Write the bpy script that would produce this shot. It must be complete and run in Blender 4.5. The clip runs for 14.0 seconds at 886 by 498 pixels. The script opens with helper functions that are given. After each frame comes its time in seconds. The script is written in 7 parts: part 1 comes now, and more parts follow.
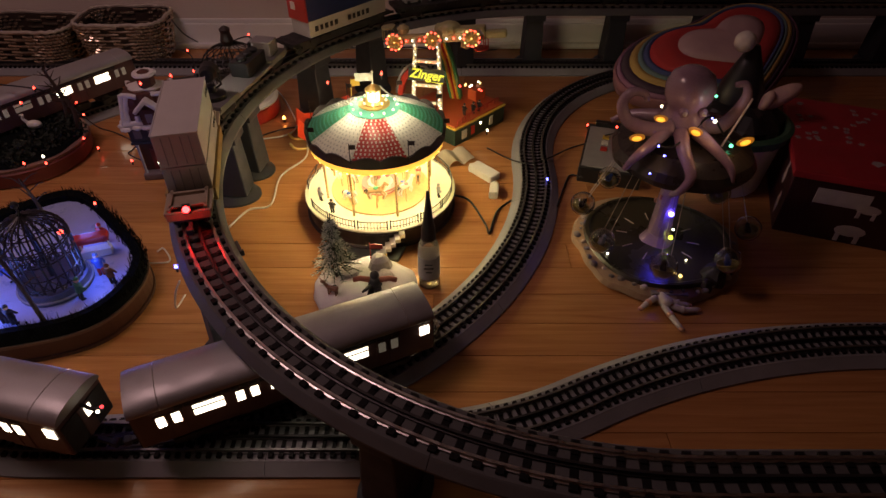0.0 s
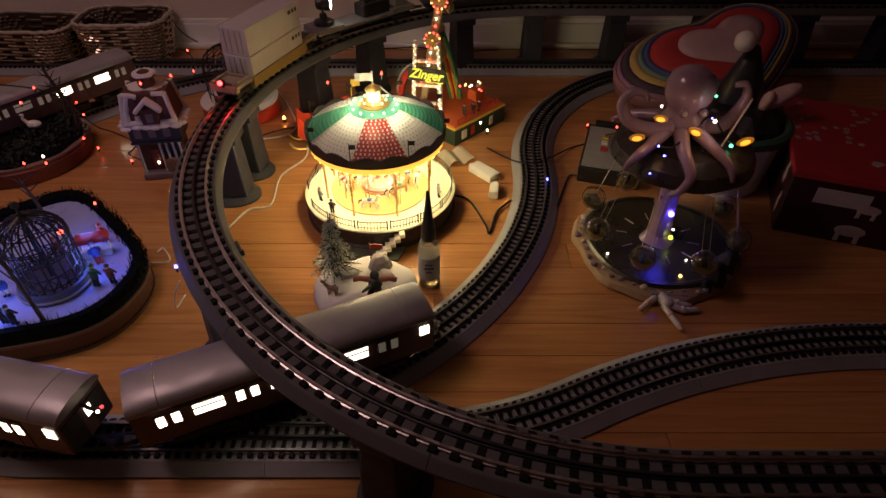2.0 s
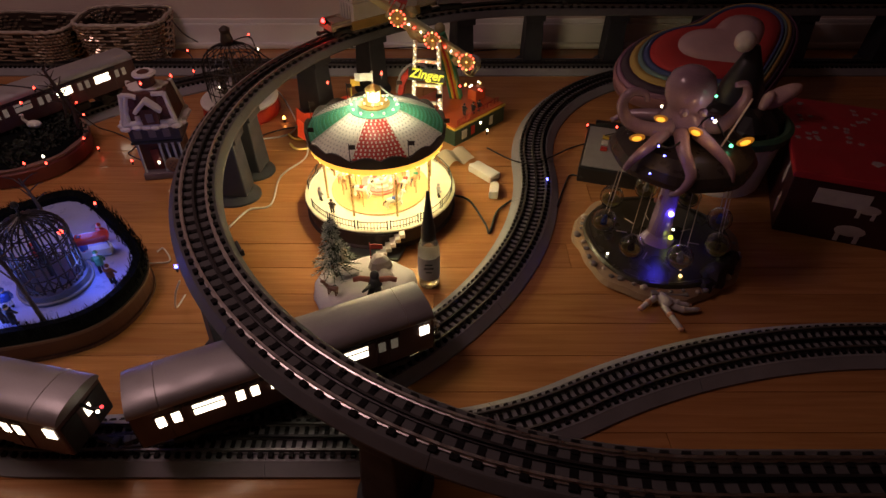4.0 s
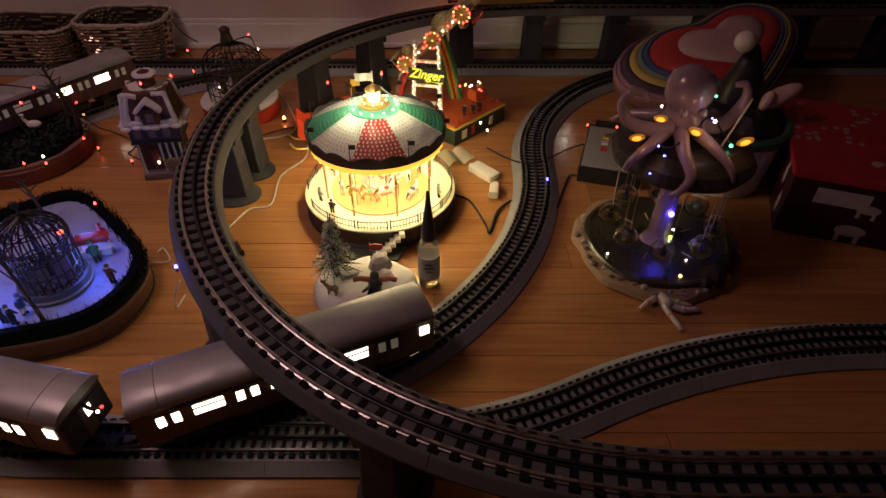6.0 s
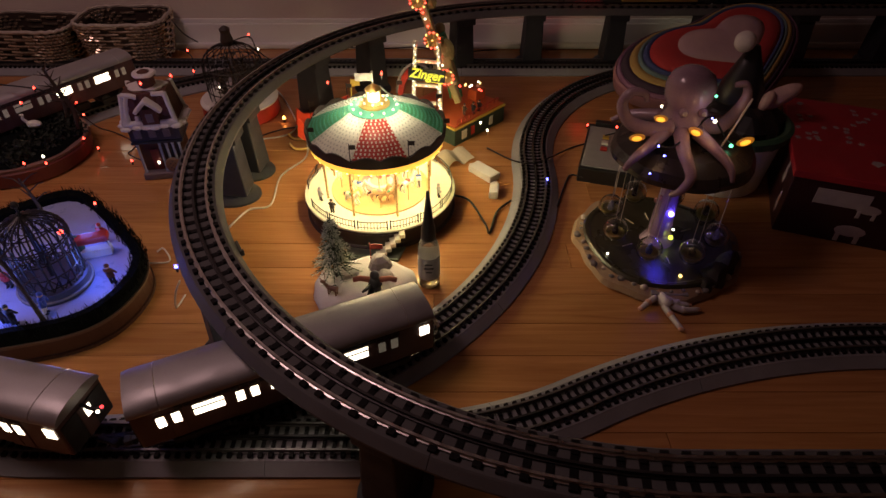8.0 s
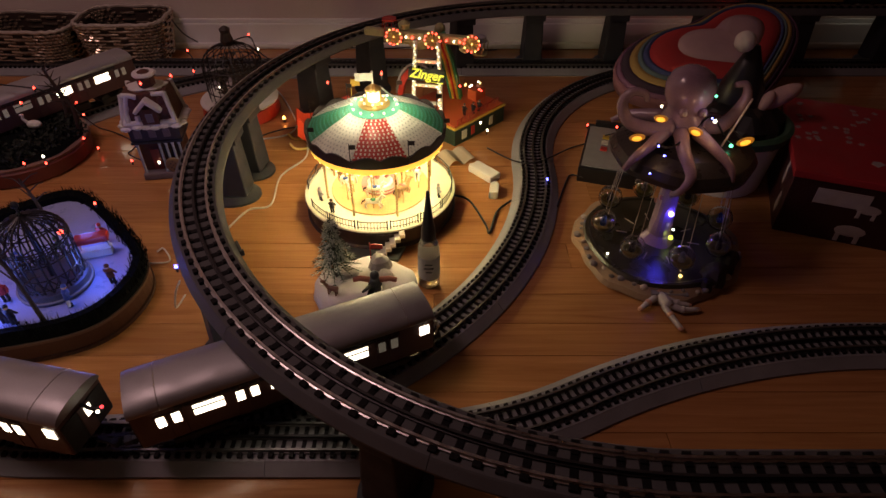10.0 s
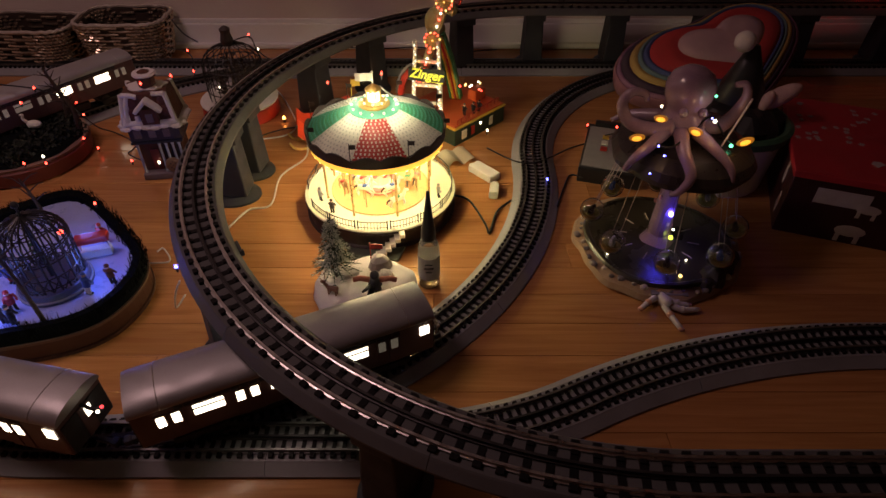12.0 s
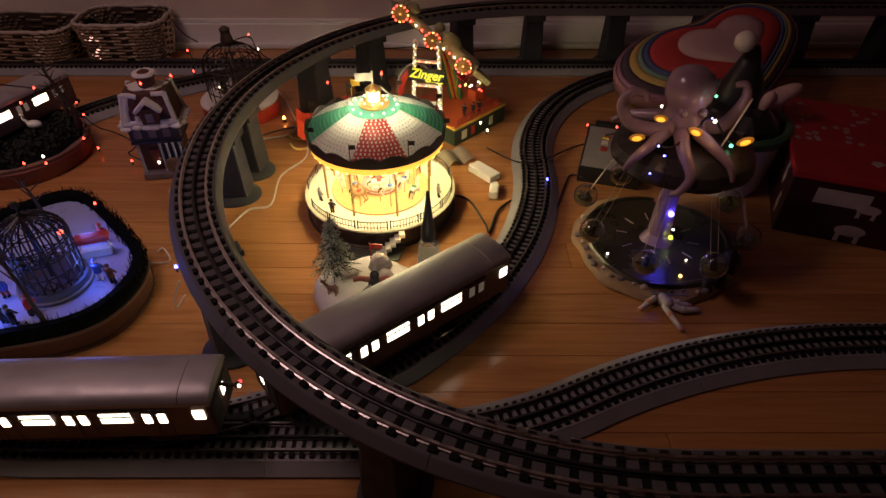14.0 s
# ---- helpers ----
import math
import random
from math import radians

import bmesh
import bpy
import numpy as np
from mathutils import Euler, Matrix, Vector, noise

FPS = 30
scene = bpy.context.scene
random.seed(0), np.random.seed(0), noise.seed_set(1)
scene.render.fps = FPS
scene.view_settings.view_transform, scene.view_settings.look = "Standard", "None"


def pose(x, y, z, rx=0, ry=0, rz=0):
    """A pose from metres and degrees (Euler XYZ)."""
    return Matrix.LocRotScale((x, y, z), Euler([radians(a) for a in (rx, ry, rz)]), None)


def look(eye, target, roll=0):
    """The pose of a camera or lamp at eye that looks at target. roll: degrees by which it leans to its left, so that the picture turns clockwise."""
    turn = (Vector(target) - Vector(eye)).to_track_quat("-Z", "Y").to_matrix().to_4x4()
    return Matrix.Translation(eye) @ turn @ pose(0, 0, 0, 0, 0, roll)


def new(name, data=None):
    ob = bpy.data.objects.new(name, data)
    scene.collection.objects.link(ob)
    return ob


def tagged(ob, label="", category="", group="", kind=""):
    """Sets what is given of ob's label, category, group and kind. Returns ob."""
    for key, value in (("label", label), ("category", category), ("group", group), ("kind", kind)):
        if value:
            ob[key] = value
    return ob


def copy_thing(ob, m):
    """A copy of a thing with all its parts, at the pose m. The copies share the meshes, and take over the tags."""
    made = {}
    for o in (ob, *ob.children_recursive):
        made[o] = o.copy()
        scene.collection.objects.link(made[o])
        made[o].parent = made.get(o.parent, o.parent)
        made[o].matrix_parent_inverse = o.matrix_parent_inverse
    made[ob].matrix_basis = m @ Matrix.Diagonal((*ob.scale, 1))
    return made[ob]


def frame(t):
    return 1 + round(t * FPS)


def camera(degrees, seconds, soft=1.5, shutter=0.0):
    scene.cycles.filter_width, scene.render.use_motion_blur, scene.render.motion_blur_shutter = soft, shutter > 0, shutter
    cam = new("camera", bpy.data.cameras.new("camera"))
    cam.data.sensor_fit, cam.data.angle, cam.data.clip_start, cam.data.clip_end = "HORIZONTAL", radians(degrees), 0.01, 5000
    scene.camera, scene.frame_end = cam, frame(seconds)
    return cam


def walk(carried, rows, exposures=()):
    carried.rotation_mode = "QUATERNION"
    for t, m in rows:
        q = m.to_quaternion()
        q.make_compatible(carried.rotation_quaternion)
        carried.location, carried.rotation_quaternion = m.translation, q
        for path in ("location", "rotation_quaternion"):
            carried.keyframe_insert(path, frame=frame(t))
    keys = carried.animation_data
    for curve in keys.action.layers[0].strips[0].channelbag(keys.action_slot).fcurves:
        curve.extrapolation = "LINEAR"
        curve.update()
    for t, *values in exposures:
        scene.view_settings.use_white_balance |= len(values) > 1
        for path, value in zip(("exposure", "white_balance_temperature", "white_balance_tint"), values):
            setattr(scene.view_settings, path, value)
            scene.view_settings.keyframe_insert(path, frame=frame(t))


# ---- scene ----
cam = camera(72.15, 14.0, soft=1.5)
EYE = pose(0, 0, 0.609, 50.26, 0, 0)
walk(cam, [(0.0, EYE), (14.0, EYE)], exposures=[(0.0, 0.0), (14.0, 0.0)])

# ---- light ----
world = bpy.data.worlds.new("night")
world.use_nodes = True
scene.world = world
world.node_tree.nodes["Background"].inputs["Color"].default_value = (0.14, 0.085, 0.120, 1)
world.node_tree.nodes["Background"].inputs["Strength"].default_value = 0.060


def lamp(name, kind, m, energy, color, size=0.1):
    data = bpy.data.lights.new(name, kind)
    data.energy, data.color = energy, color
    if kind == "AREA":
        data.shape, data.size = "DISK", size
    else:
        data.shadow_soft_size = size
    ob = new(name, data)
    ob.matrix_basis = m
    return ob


# unseen room lamp, assumed to the back of the west side; the rides' own bulbs
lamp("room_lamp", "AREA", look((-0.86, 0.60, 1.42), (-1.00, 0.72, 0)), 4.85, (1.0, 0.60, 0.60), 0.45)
lamp("carousel_bulbs", "POINT", pose(-0.1045, 0.850, 0.118), 1.5, (1.0, 0.87, 0.60), 0.030)
for a_ in range(30, 390, 60):
    lamp("rim_bulbs", "POINT", pose(-0.1045 + 0.0880 * math.cos(radians(a_)), 0.850 + 0.0880 * math.sin(radians(a_)), 0.1285), 0.37, (1.0, 0.80, 0.44), 0.006)
# lamps added clear of the crown to light the roof panels
for a_ in range(0, 360, 45):
    lamp("crown_bulbs", "POINT", pose(-0.1045 + 0.054 * math.cos(radians(a_)), 0.850 + 0.054 * math.sin(radians(a_)), 0.2000), 0.045, (1.0, 0.88, 0.56), 0.003)
lamp("cupola_bulb", "POINT", pose(-0.1045, 0.832, 0.2150), 0.02, (1.0, 0.86, 0.52), 0.003)
for x_, y_, e_ in ((-0.622, 0.548, 0.16), (-0.560, 0.528, 0.09), (-0.478, 0.615, 0.09), (-0.515, 0.690, 0.06)):
    lamp("rink_bulbs", "POINT", pose(x_, y_, 0.078), e_, (0.12, 0.19, 1.0), 0.012)

# the octopus ride's own bulbs
for x_, y_, z_, e_, c_ in ((0.324, 0.664, 0.238, 0.011, (1.0, 0.52, 0.18)), (0.262, 0.668, 0.242, 0.010, (1.0, 0.55, 0.2)), (0.345, 0.676, 0.256, 0.011, (1.0, 0.80, 0.75)),
                           (0.334, 0.690, 0.082, 0.022, (0.16, 0.10, 1.0)), (0.395, 0.672, 0.224, 0.009, (1.0, 0.5, 0.2))):
    lamp("octopus_bulbs", "POINT", pose(x_, y_, z_), e_, c_, 0.004)

# ---- materials ----
MATS = {}


def mat(name, color, rough=0.5, metal=0.0, vary=0.18, scale=60.0, bump=0.15, island=0.0, glow=None, power=0.0,
        trans=0.0, coat=0.0, fine=900.0):
    """A surface with two scales of variation and a fine relief."""
    if name in MATS:
        return MATS[name]
    m = bpy.data.materials.new(name)
    m.use_nodes = True
    t = m.node_tree
    b = t.nodes["Principled BSDF"]
    b.inputs["Metallic"].default_value = metal
    b.inputs["Transmission Weight"].default_value = trans
    b.inputs["Coat Weight"].default_value = coat
    geo = t.nodes.new("ShaderNodeTexCoord")
    big = t.nodes.new("ShaderNodeTexNoise")
    big.inputs["Scale"].default_value, big.inputs["Detail"].default_value = scale, 5
    small = t.nodes.new("ShaderNodeTexNoise")
    small.inputs["Scale"].default_value, small.inputs["Detail"].default_value = fine, 2
    for n in (big, small):
        t.links.new(geo.outputs["Object"], n.inputs["Vector"])
    add = t.nodes.new("ShaderNodeMath")
    add.operation = "ADD"
    t.links.new(big.outputs["Fac"], add.inputs[0])
    t.links.new(small.outputs["Fac"], add.inputs[1])
    ramp = t.nodes.new("ShaderNodeMapRange")
    ramp.inputs["From Min"].default_value, ramp.inputs["From Max"].default_value = 0.6, 1.4
    ramp.inputs["To Min"].default_value, ramp.inputs["To Max"].default_value = 1 - vary, 1 + vary
    t.links.new(add.outputs[0], ramp.inputs["Value"])
    mul = t.nodes.new("ShaderNodeVectorMath")
    mul.operation = "SCALE"
    mul.inputs[0].default_value = color
    t.links.new(ramp.outputs[0], mul.inputs["Scale"])
    out = mul.outputs[0]
    if island:
        info = t.nodes.new("ShaderNodeObjectInfo")
        r2 = t.nodes.new("ShaderNodeMapRange")
        r2.inputs["To Min"].default_value, r2.inputs["To Max"].default_value = 1 - island, 1 + island
        t.links.new(info.outputs["Random"], r2.inputs["Value"])
        m2 = t.nodes.new("ShaderNodeVectorMath")
        m2.operation = "SCALE"
        t.links.new(out, m2.inputs[0])
        t.links.new(r2.outputs[0], m2.inputs["Scale"])
        out = m2.outputs[0]
    t.links.new(out, b.inputs["Base Color"])
    rr = t.nodes.new("ShaderNodeMapRange")
    rr.inputs["From Min"].default_value, rr.inputs["From Max"].default_value = 0.3, 0.7
    rr.inputs["To Min"].default_value, rr.inputs["To Max"].default_value = max(0, rough * 0.8), min(1, rough * 1.25)
    t.links.new(big.outputs["Fac"], rr.inputs["Value"])
    t.links.new(rr.outputs[0], b.inputs["Roughness"])
    if bump:
        bn = t.nodes.new("ShaderNodeBump")
        bn.inputs["Strength"].default_value, bn.inputs["Distance"].default_value = bump, 0.001
        t.links.new(small.outputs["Fac"], bn.inputs["Height"])
        t.links.new(bn.outputs[0], b.inputs["Normal"])
    if glow:
        b.inputs["Emission Color"].default_value = (*glow, 1)
        b.inputs["Emission Strength"].default_value = power
    MATS[name] = m
    return m


def wood_floor():
    """Varnished strip oak: grain along each plank, every plank in its own tone."""
    m = bpy.data.materials.new("varnished_oak")
    m.use_nodes = True
    t = m.node_tree
    b = t.nodes["Principled BSDF"]
    tc = t.nodes.new("ShaderNodeTexCoord")
    info = t.nodes.new("ShaderNodeObjectInfo")
    off = t.nodes.new("ShaderNodeVectorMath")
    off.operation = "MULTIPLY_ADD"
    off.inputs[1].default_value = (1, 1, 1)
    shift = t.nodes.new("ShaderNodeVectorMath")
    shift.operation = "SCALE"
    shift.inputs[0].default_value = (7, 13, 3)
    t.links.new(info.outputs["Random"], shift.inputs["Scale"])
    t.links.new(tc.outputs["Object"], off.inputs[0])
    t.links.new(shift.outputs[0], off.inputs[2])
    mp = t.nodes.new("ShaderNodeMapping")
    mp.inputs["Scale"].default_value = (3.5, 55, 20)
    t.links.new(off.outputs[0], mp.inputs["Vector"])
    n1 = t.nodes.new("ShaderNodeTexNoise")
    n1.inputs["Scale"].default_value, n1.inputs["Detail"].default_value = 1.2, 7
    n1.inputs["Distortion"].default_value = 1.4
    t.links.new(mp.outputs[0], n1.inputs["Vector"])
    mp2 = t.nodes.new("ShaderNodeMapping")
    mp2.inputs["Scale"].default_value = (12, 420, 60)
    t.links.new(off.outputs[0], mp2.inputs["Vector"])
    n2 = t.nodes.new("ShaderNodeTexNoise")
    n2.inputs["Scale"].default_value, n2.inputs["Detail"].default_value = 1.0, 3
    t.links.new(mp2.outputs[0], n2.inputs["Vector"])
    ramp = t.nodes.new("ShaderNodeValToRGB")
    ramp.color_ramp.elements[0].position, ramp.color_ramp.elements[0].color = 0.3, (0.37, 0.160, 0.055, 1)
    ramp.color_ramp.elements[1].position, ramp.color_ramp.elements[1].color = 0.72, (0.50, 0.240, 0.088, 1)
    t.links.new(n1.outputs["Fac"], ramp.inputs["Fac"])
    fine = t.nodes.new("ShaderNodeMapRange")
    fine.inputs["From Min"].default_value, fine.inputs["From Max"].default_value = 0.3, 0.7
    fine.inputs["To Min"].default_value, fine.inputs["To Max"].default_value = 0.92, 1.06
    t.links.new(n2.outputs["Fac"], fine.inputs["Value"])
    tone = t.nodes.new("ShaderNodeMapRange")
    tone.inputs["To Min"].default_value, tone.inputs["To Max"].default_value = 0.90, 1.08
    t.links.new(info.outputs["Random"], tone.inputs["Value"])
    k = t.nodes.new("ShaderNodeMath")
    k.operation = "MULTIPLY"
    t.links.new(fine.outputs[0], k.inputs[0])
    t.links.new(tone.outputs[0], k.inputs[1])
    mul = t.nodes.new("ShaderNodeVectorMath")
    mul.operation = "SCALE"
    t.links.new(ramp.outputs[0], mul.inputs[0])
    t.links.new(k.outputs[0], mul.inputs["Scale"])
    t.links.new(mul.outputs[0], b.inputs["Base Color"])
    rr = t.nodes.new("ShaderNodeMapRange")
    rr.inputs["To Min"].default_value, rr.inputs["To Max"].default_value = 0.13, 0.24
    t.links.new(n1.outputs["Fac"], rr.inputs["Value"])
    t.links.new(rr.outputs[0], b.inputs["Roughness"])
    bn = t.nodes.new("ShaderNodeBump")
    bn.inputs["Strength"].default_value, bn.inputs["Distance"].default_value = 0.12, 0.0006
    t.links.new(n2.outputs["Fac"], bn.inputs["Height"])
    t.links.new(bn.outputs[0], b.inputs["Normal"])
    return m


OAK = wood_floor()
WALLPAINT = mat("wall_paint", (0.60, 0.52, 0.46), 0.75, scale=4, vary=0.06, bump=0.1, fine=500)
TRIMPAINT = mat("trim_paint", (0.78, 0.76, 0.74), 0.4, scale=8, vary=0.05, bump=0.05)
BALLAST = mat("grey_roadbed", (0.25, 0.252, 0.258), 0.62, vary=0.22, scale=25, bump=0.25, fine=1400)
TIE = mat("dark_sleeper", (0.010, 0.009, 0.009), 0.6, vary=0.3, scale=200, island=0.3)
TIE.node_tree.nodes["Principled BSDF"].inputs["Specular IOR Level"].default_value = 0.15
RAISED = mat("dark_grey_roadbed", (0.100, 0.098, 0.096), 0.7, vary=0.22, scale=25, bump=0.25, fine=1400)
RAIL = mat("steel_rail", (0.62, 0.60, 0.56), 0.33, metal=1.0, scale=120, vary=0.2, bump=0.1)
DULLRAIL = mat("dull_steel_rail", (0.20, 0.195, 0.19), 0.42, metal=0.9, scale=120, vary=0.2, bump=0.1)
BLACKRAIL = mat("blackened_rail", (0.045, 0.042, 0.042), 0.45, metal=0.6, scale=100)
PIER = mat("dark_grey_pier", (0.020, 0.021, 0.028), 0.6, scale=35, vary=0.2)
BLACK = mat("black_plastic", (0.014, 0.014, 0.015), 0.4, scale=70)
WHITE = mat("white_plastic", (0.75, 0.74, 0.70), 0.45, scale=50, vary=0.08)

# ---- mesh tools ----


def part(name, bm, material, parent=None, label="", smooth=False, keep=False):
    me = bpy.data.meshes.new(name)
    if not keep:
        bmesh.ops.recalc_face_normals(bm, faces=bm.faces[:])
    if smooth:
        for f in bm.faces:
            f.smooth = True
    bm.to_mesh(me)
    bm.free()
    for x in (material if isinstance(material, (list, tuple)) else [material]):
        me.materials.append(x)
    ob = new(name, me)
    ob.parent = parent
    if label:
        ob["label"] = label
    return ob


def thing(name, m, label, category, group="", kind=""):
    ob = new(name)
    ob.empty_display_size = 0.02
    ob.matrix_basis = m
    return tagged(ob, label, category, group, kind)


def box(bm, size, at=(0, 0, 0), rot=(0, 0, 0), bevel=0.0, mi=0, taper=1.0):
    r = bmesh.ops.create_cube(bm, size=1.0)
    vs = r["verts"]
    for v in vs:
        if taper != 1.0 and v.co.z > 0:
            v.co.x *= taper
            v.co.y *= taper
    bmesh.ops.transform(bm, matrix=pose(*at, *rot) @ Matrix.Diagonal((*size, 1)), verts=vs)
    faces = {f for v in vs for f in v.link_faces}
    for f in faces:
        f.material_index = mi
    if bevel:
        es = {e for v in vs for e in v.link_edges}
        r2 = bmesh.ops.bevel(bm, geom=list(es), offset=bevel, segments=2, affect="EDGES", profile=0.6)
        for f in r2["faces"]:
            f.material_index = mi
    return vs


def lathe(bm, prof, n=32, at=(0, 0, 0), m=None, mi=0, sx=1.0, sy=1.0, wob=None):
    """A turned body: profile of (radius, height), open ends are closed."""
    m = m or Matrix.Translation(at)
    rings = []
    for r, z in prof:
        ring = []
        for i in range(n):
            a = 2 * math.pi * i / n
            k = wob(a, z) if wob else 1.0
            ring.append(bm.verts.new(m @ Vector((r * k * math.cos(a) * sx, r * k * math.sin(a) * sy, z))))
        rings.append(ring)
    for a, b in zip(rings, rings[1:]):
        for i in range(n):
            f = bm.faces.new((a[i], a[(i + 1) % n], b[(i + 1) % n], b[i]))
            f.material_index = mi
    for ring in (rings[0], rings[-1]):
        f = bm.faces.new(ring)
        f.material_index = mi
    return rings


def tube(bm, pts, r, n=6, mi=0, r2=None):
    """A round bar along points, tapering from r to r2."""
    pts = [Vector(p) for p in pts]
    r2 = r if r2 is None else r2
    rings, up = [], Vector((0, 0, 1))
    for i, p in enumerate(pts):
        d = (pts[min(i + 1, len(pts) - 1)] - pts[max(i - 1, 0)]).normalized()
        if abs(d.dot(up)) > 0.95:
            up = Vector((1, 0, 0)) if abs(d.x) < 0.8 else Vector((0, 1, 0))
        u = d.cross(up).normalized()
        w = u.cross(d)
        up = w
        k = r + (r2 - r) * i / max(1, len(pts) - 1)
        rings.append([bm.verts.new(p + k * (math.cos(2 * math.pi * j / n) * u + math.sin(2 * math.pi * j / n) * w)) for j in range(n)])
    for a, b in zip(rings, rings[1:]):
        for j in range(n):
            f = bm.faces.new((a[j], a[(j + 1) % n], b[(j + 1) % n], b[j]))
            f.material_index = mi
    for ring in (rings[0], rings[-1]):
        bm.faces.new(ring).material_index = mi
    return rings


def ball(bm, r, at, seg=12, mi=0, sc=(1, 1, 1), rot=(0, 0, 0)):
    res = bmesh.ops.create_uvsphere(bm, u_segments=seg, v_segments=max(6, seg * 2 // 3), radius=r)
    bmesh.ops.transform(bm, matrix=pose(*at, *rot) @ Matrix.Diagonal((*sc, 1)), verts=res["verts"])
    for f in {f for v in res["verts"] for f in v.link_faces}:
        f.material_index = mi
    return res["verts"]


def spline(ctrl, n=8):
    """A smooth line through a few points."""
    c = [Vector(p) for p in ctrl]
    c = [2 * c[0] - c[1]] + c + [2 * c[-1] - c[-2]]
    out = []
    for i in range(1, len(c) - 2):
        for k in range(n):
            t = k / n
            a, b, d, e = c[i - 1], c[i], c[i + 1], c[i + 2]
            out.append(0.5 * (2 * b + (d - a) * t + (2 * a - 5 * b + 4 * d - e) * t * t + (3 * b - a - 3 * d + e) * t ** 3))
    return out + [c[-2]]


def outline_prism(bm, pts, z0, z1, mi=0):
    """An upright body over a plan outline."""
    lo = [bm.verts.new((x, y, z0)) for x, y in pts]
    hi = [bm.verts.new((x, y, z1)) for x, y in pts]
    n = len(pts)
    for i in range(n):
        bm.faces.new((lo[i], lo[(i + 1) % n], hi[(i + 1) % n], hi[i])).material_index = mi
    bm.faces.new(lo[::-1]).material_index = mi
    bm.faces.new(hi).material_index = mi


# ---- room ----
ROOM = (-2.2, 2.6, -2.0, 1.565)


def build_room():
    x0, x1, y0, y1 = ROOM
    cx, cy = (x0 + x1) / 2, (y0 + y1) / 2
    for name, size, at in (("wall_north", (x1 - x0, 0.12, 2.5), (cx, y1 + 0.06, 1.25)),
                           ("wall_south", (x1 - x0, 0.12, 2.5), (cx, y0 - 0.06, 1.25)),
                           ("wall_west", (0.12, y1 - y0 + 0.24, 2.5), (x0 - 0.06, cy, 1.25)),
                           ("wall_east", (0.12, y1 - y0 + 0.24, 2.5), (x1 + 0.06, cy, 1.25))):
        bm = bmesh.new()
        box(bm, size, at)
        tagged(part(name, bm, WALLPAINT), "taupe painted plaster wall", "wall", kind="structure")
    bm = bmesh.new()
    box(bm, (x1 - x0 + 0.24, y1 - y0 + 0.24, 0.1), (cx, cy, 2.55))
    tagged(part("ceiling", bm, mat("ceiling_paint", (0.7, 0.68, 0.65), 0.8, scale=5, vary=0.05)), "plain white plaster ceiling", "ceiling", kind="structure")
    bm = bmesh.new()
    box(bm, (x1 - x0, 0.010, 0.060), (cx, y1 - 0.005, 0.030), bevel=0.002)
    box(bm, (x1 - x0, 0.006, 0.012), (cx, y1 - 0.003, 0.066), bevel=0.0025)
    box(bm, (x1 - x0, 0.016, 0.014), (cx, y1 - 0.017, 0.0075), bevel=0.005)
    tagged(part("baseboard", bm, TRIMPAINT), "white painted moulded baseboard along the wall", "baseboard", kind="structure")


build_room()

# ---- tracks ----


class Route:
    """A line of straights and arcs; r > 0 turns left."""

    def __init__(self, x, y, deg, pieces, step=0.01):
        self.p = [(x, y, radians(deg))]
        for length, r in pieces:
            n = max(1, round(length / step))
            for _ in range(n):
                px, py, h = self.p[-1]
                d = length / n
                h2 = h + (d / r if r else 0)
                hm = (h + h2) / 2
                self.p.append((px + d * math.cos(hm), py + d * math.sin(hm), h2))
        self.s = [0.0]
        for a, b in zip(self.p, self.p[1:]):
            self.s.append(self.s[-1] + math.hypot(b[0] - a[0], b[1] - a[1]))

    def at(self, s):
        s = min(max(s, -5), self.s[-1] + 5)
        if s <= 0:
            x, y, h = self.p[0]
            return x + s * math.cos(h), y + s * math.sin(h), h
        if s >= self.s[-1]:
            x, y, h = self.p[-1]
            d = s - self.s[-1]
            return x + d * math.cos(h), y + d * math.sin(h), h
        i = int(np.searchsorted(self.s, s)) - 1
        i = max(0, min(i, len(self.p) - 2))
        f = (s - self.s[i]) / (self.s[i + 1] - self.s[i])
        a, b = self.p[i], self.p[i + 1]
        return a[0] + f * (b[0] - a[0]), a[1] + f * (b[1] - a[1]), a[2] + f * (b[2] - a[2])

    def length(self):
        return self.s[-1]


def sweep(route, prof, z, mi=0, s0=0.0, s1=None, step=0.012):
    """A closed cross-section (across, height) drawn along a route."""
    bm = bmesh.new()
    s1 = route.length() if s1 is None else s1
    n = max(1, round((s1 - s0) / step))
    rings = []
    for i in range(n + 1):
        x, y, h = route.at(s0 + (s1 - s0) * i / n)
        c, s = math.cos(h), math.sin(h)
        rings.append([bm.verts.new((x - a * s, y + a * c, z + b)) for a, b in prof])
    k = len(prof)
    for a, b in zip(rings, rings[1:]):
        for j in range(k):
            bm.faces.new((a[j], a[(j + 1) % k], b[(j + 1) % k], b[j]))
    bm.faces.new(rings[0])
    bm.faces.new(rings[-1][::-1])
    return bm


def rail_profile(off):
    w, f = 0.0013, 0.0024
    return [(off - f, 0.0), (off + f, 0.0), (off + f, 0.0012), (off + w * 0.5, 0.0018), (off + w, 0.0040), (off + w, 0.0056),
            (off - w, 0.0056), (off - w, 0.0040), (off - w * 0.5, 0.0018), (off - f, 0.0012)]


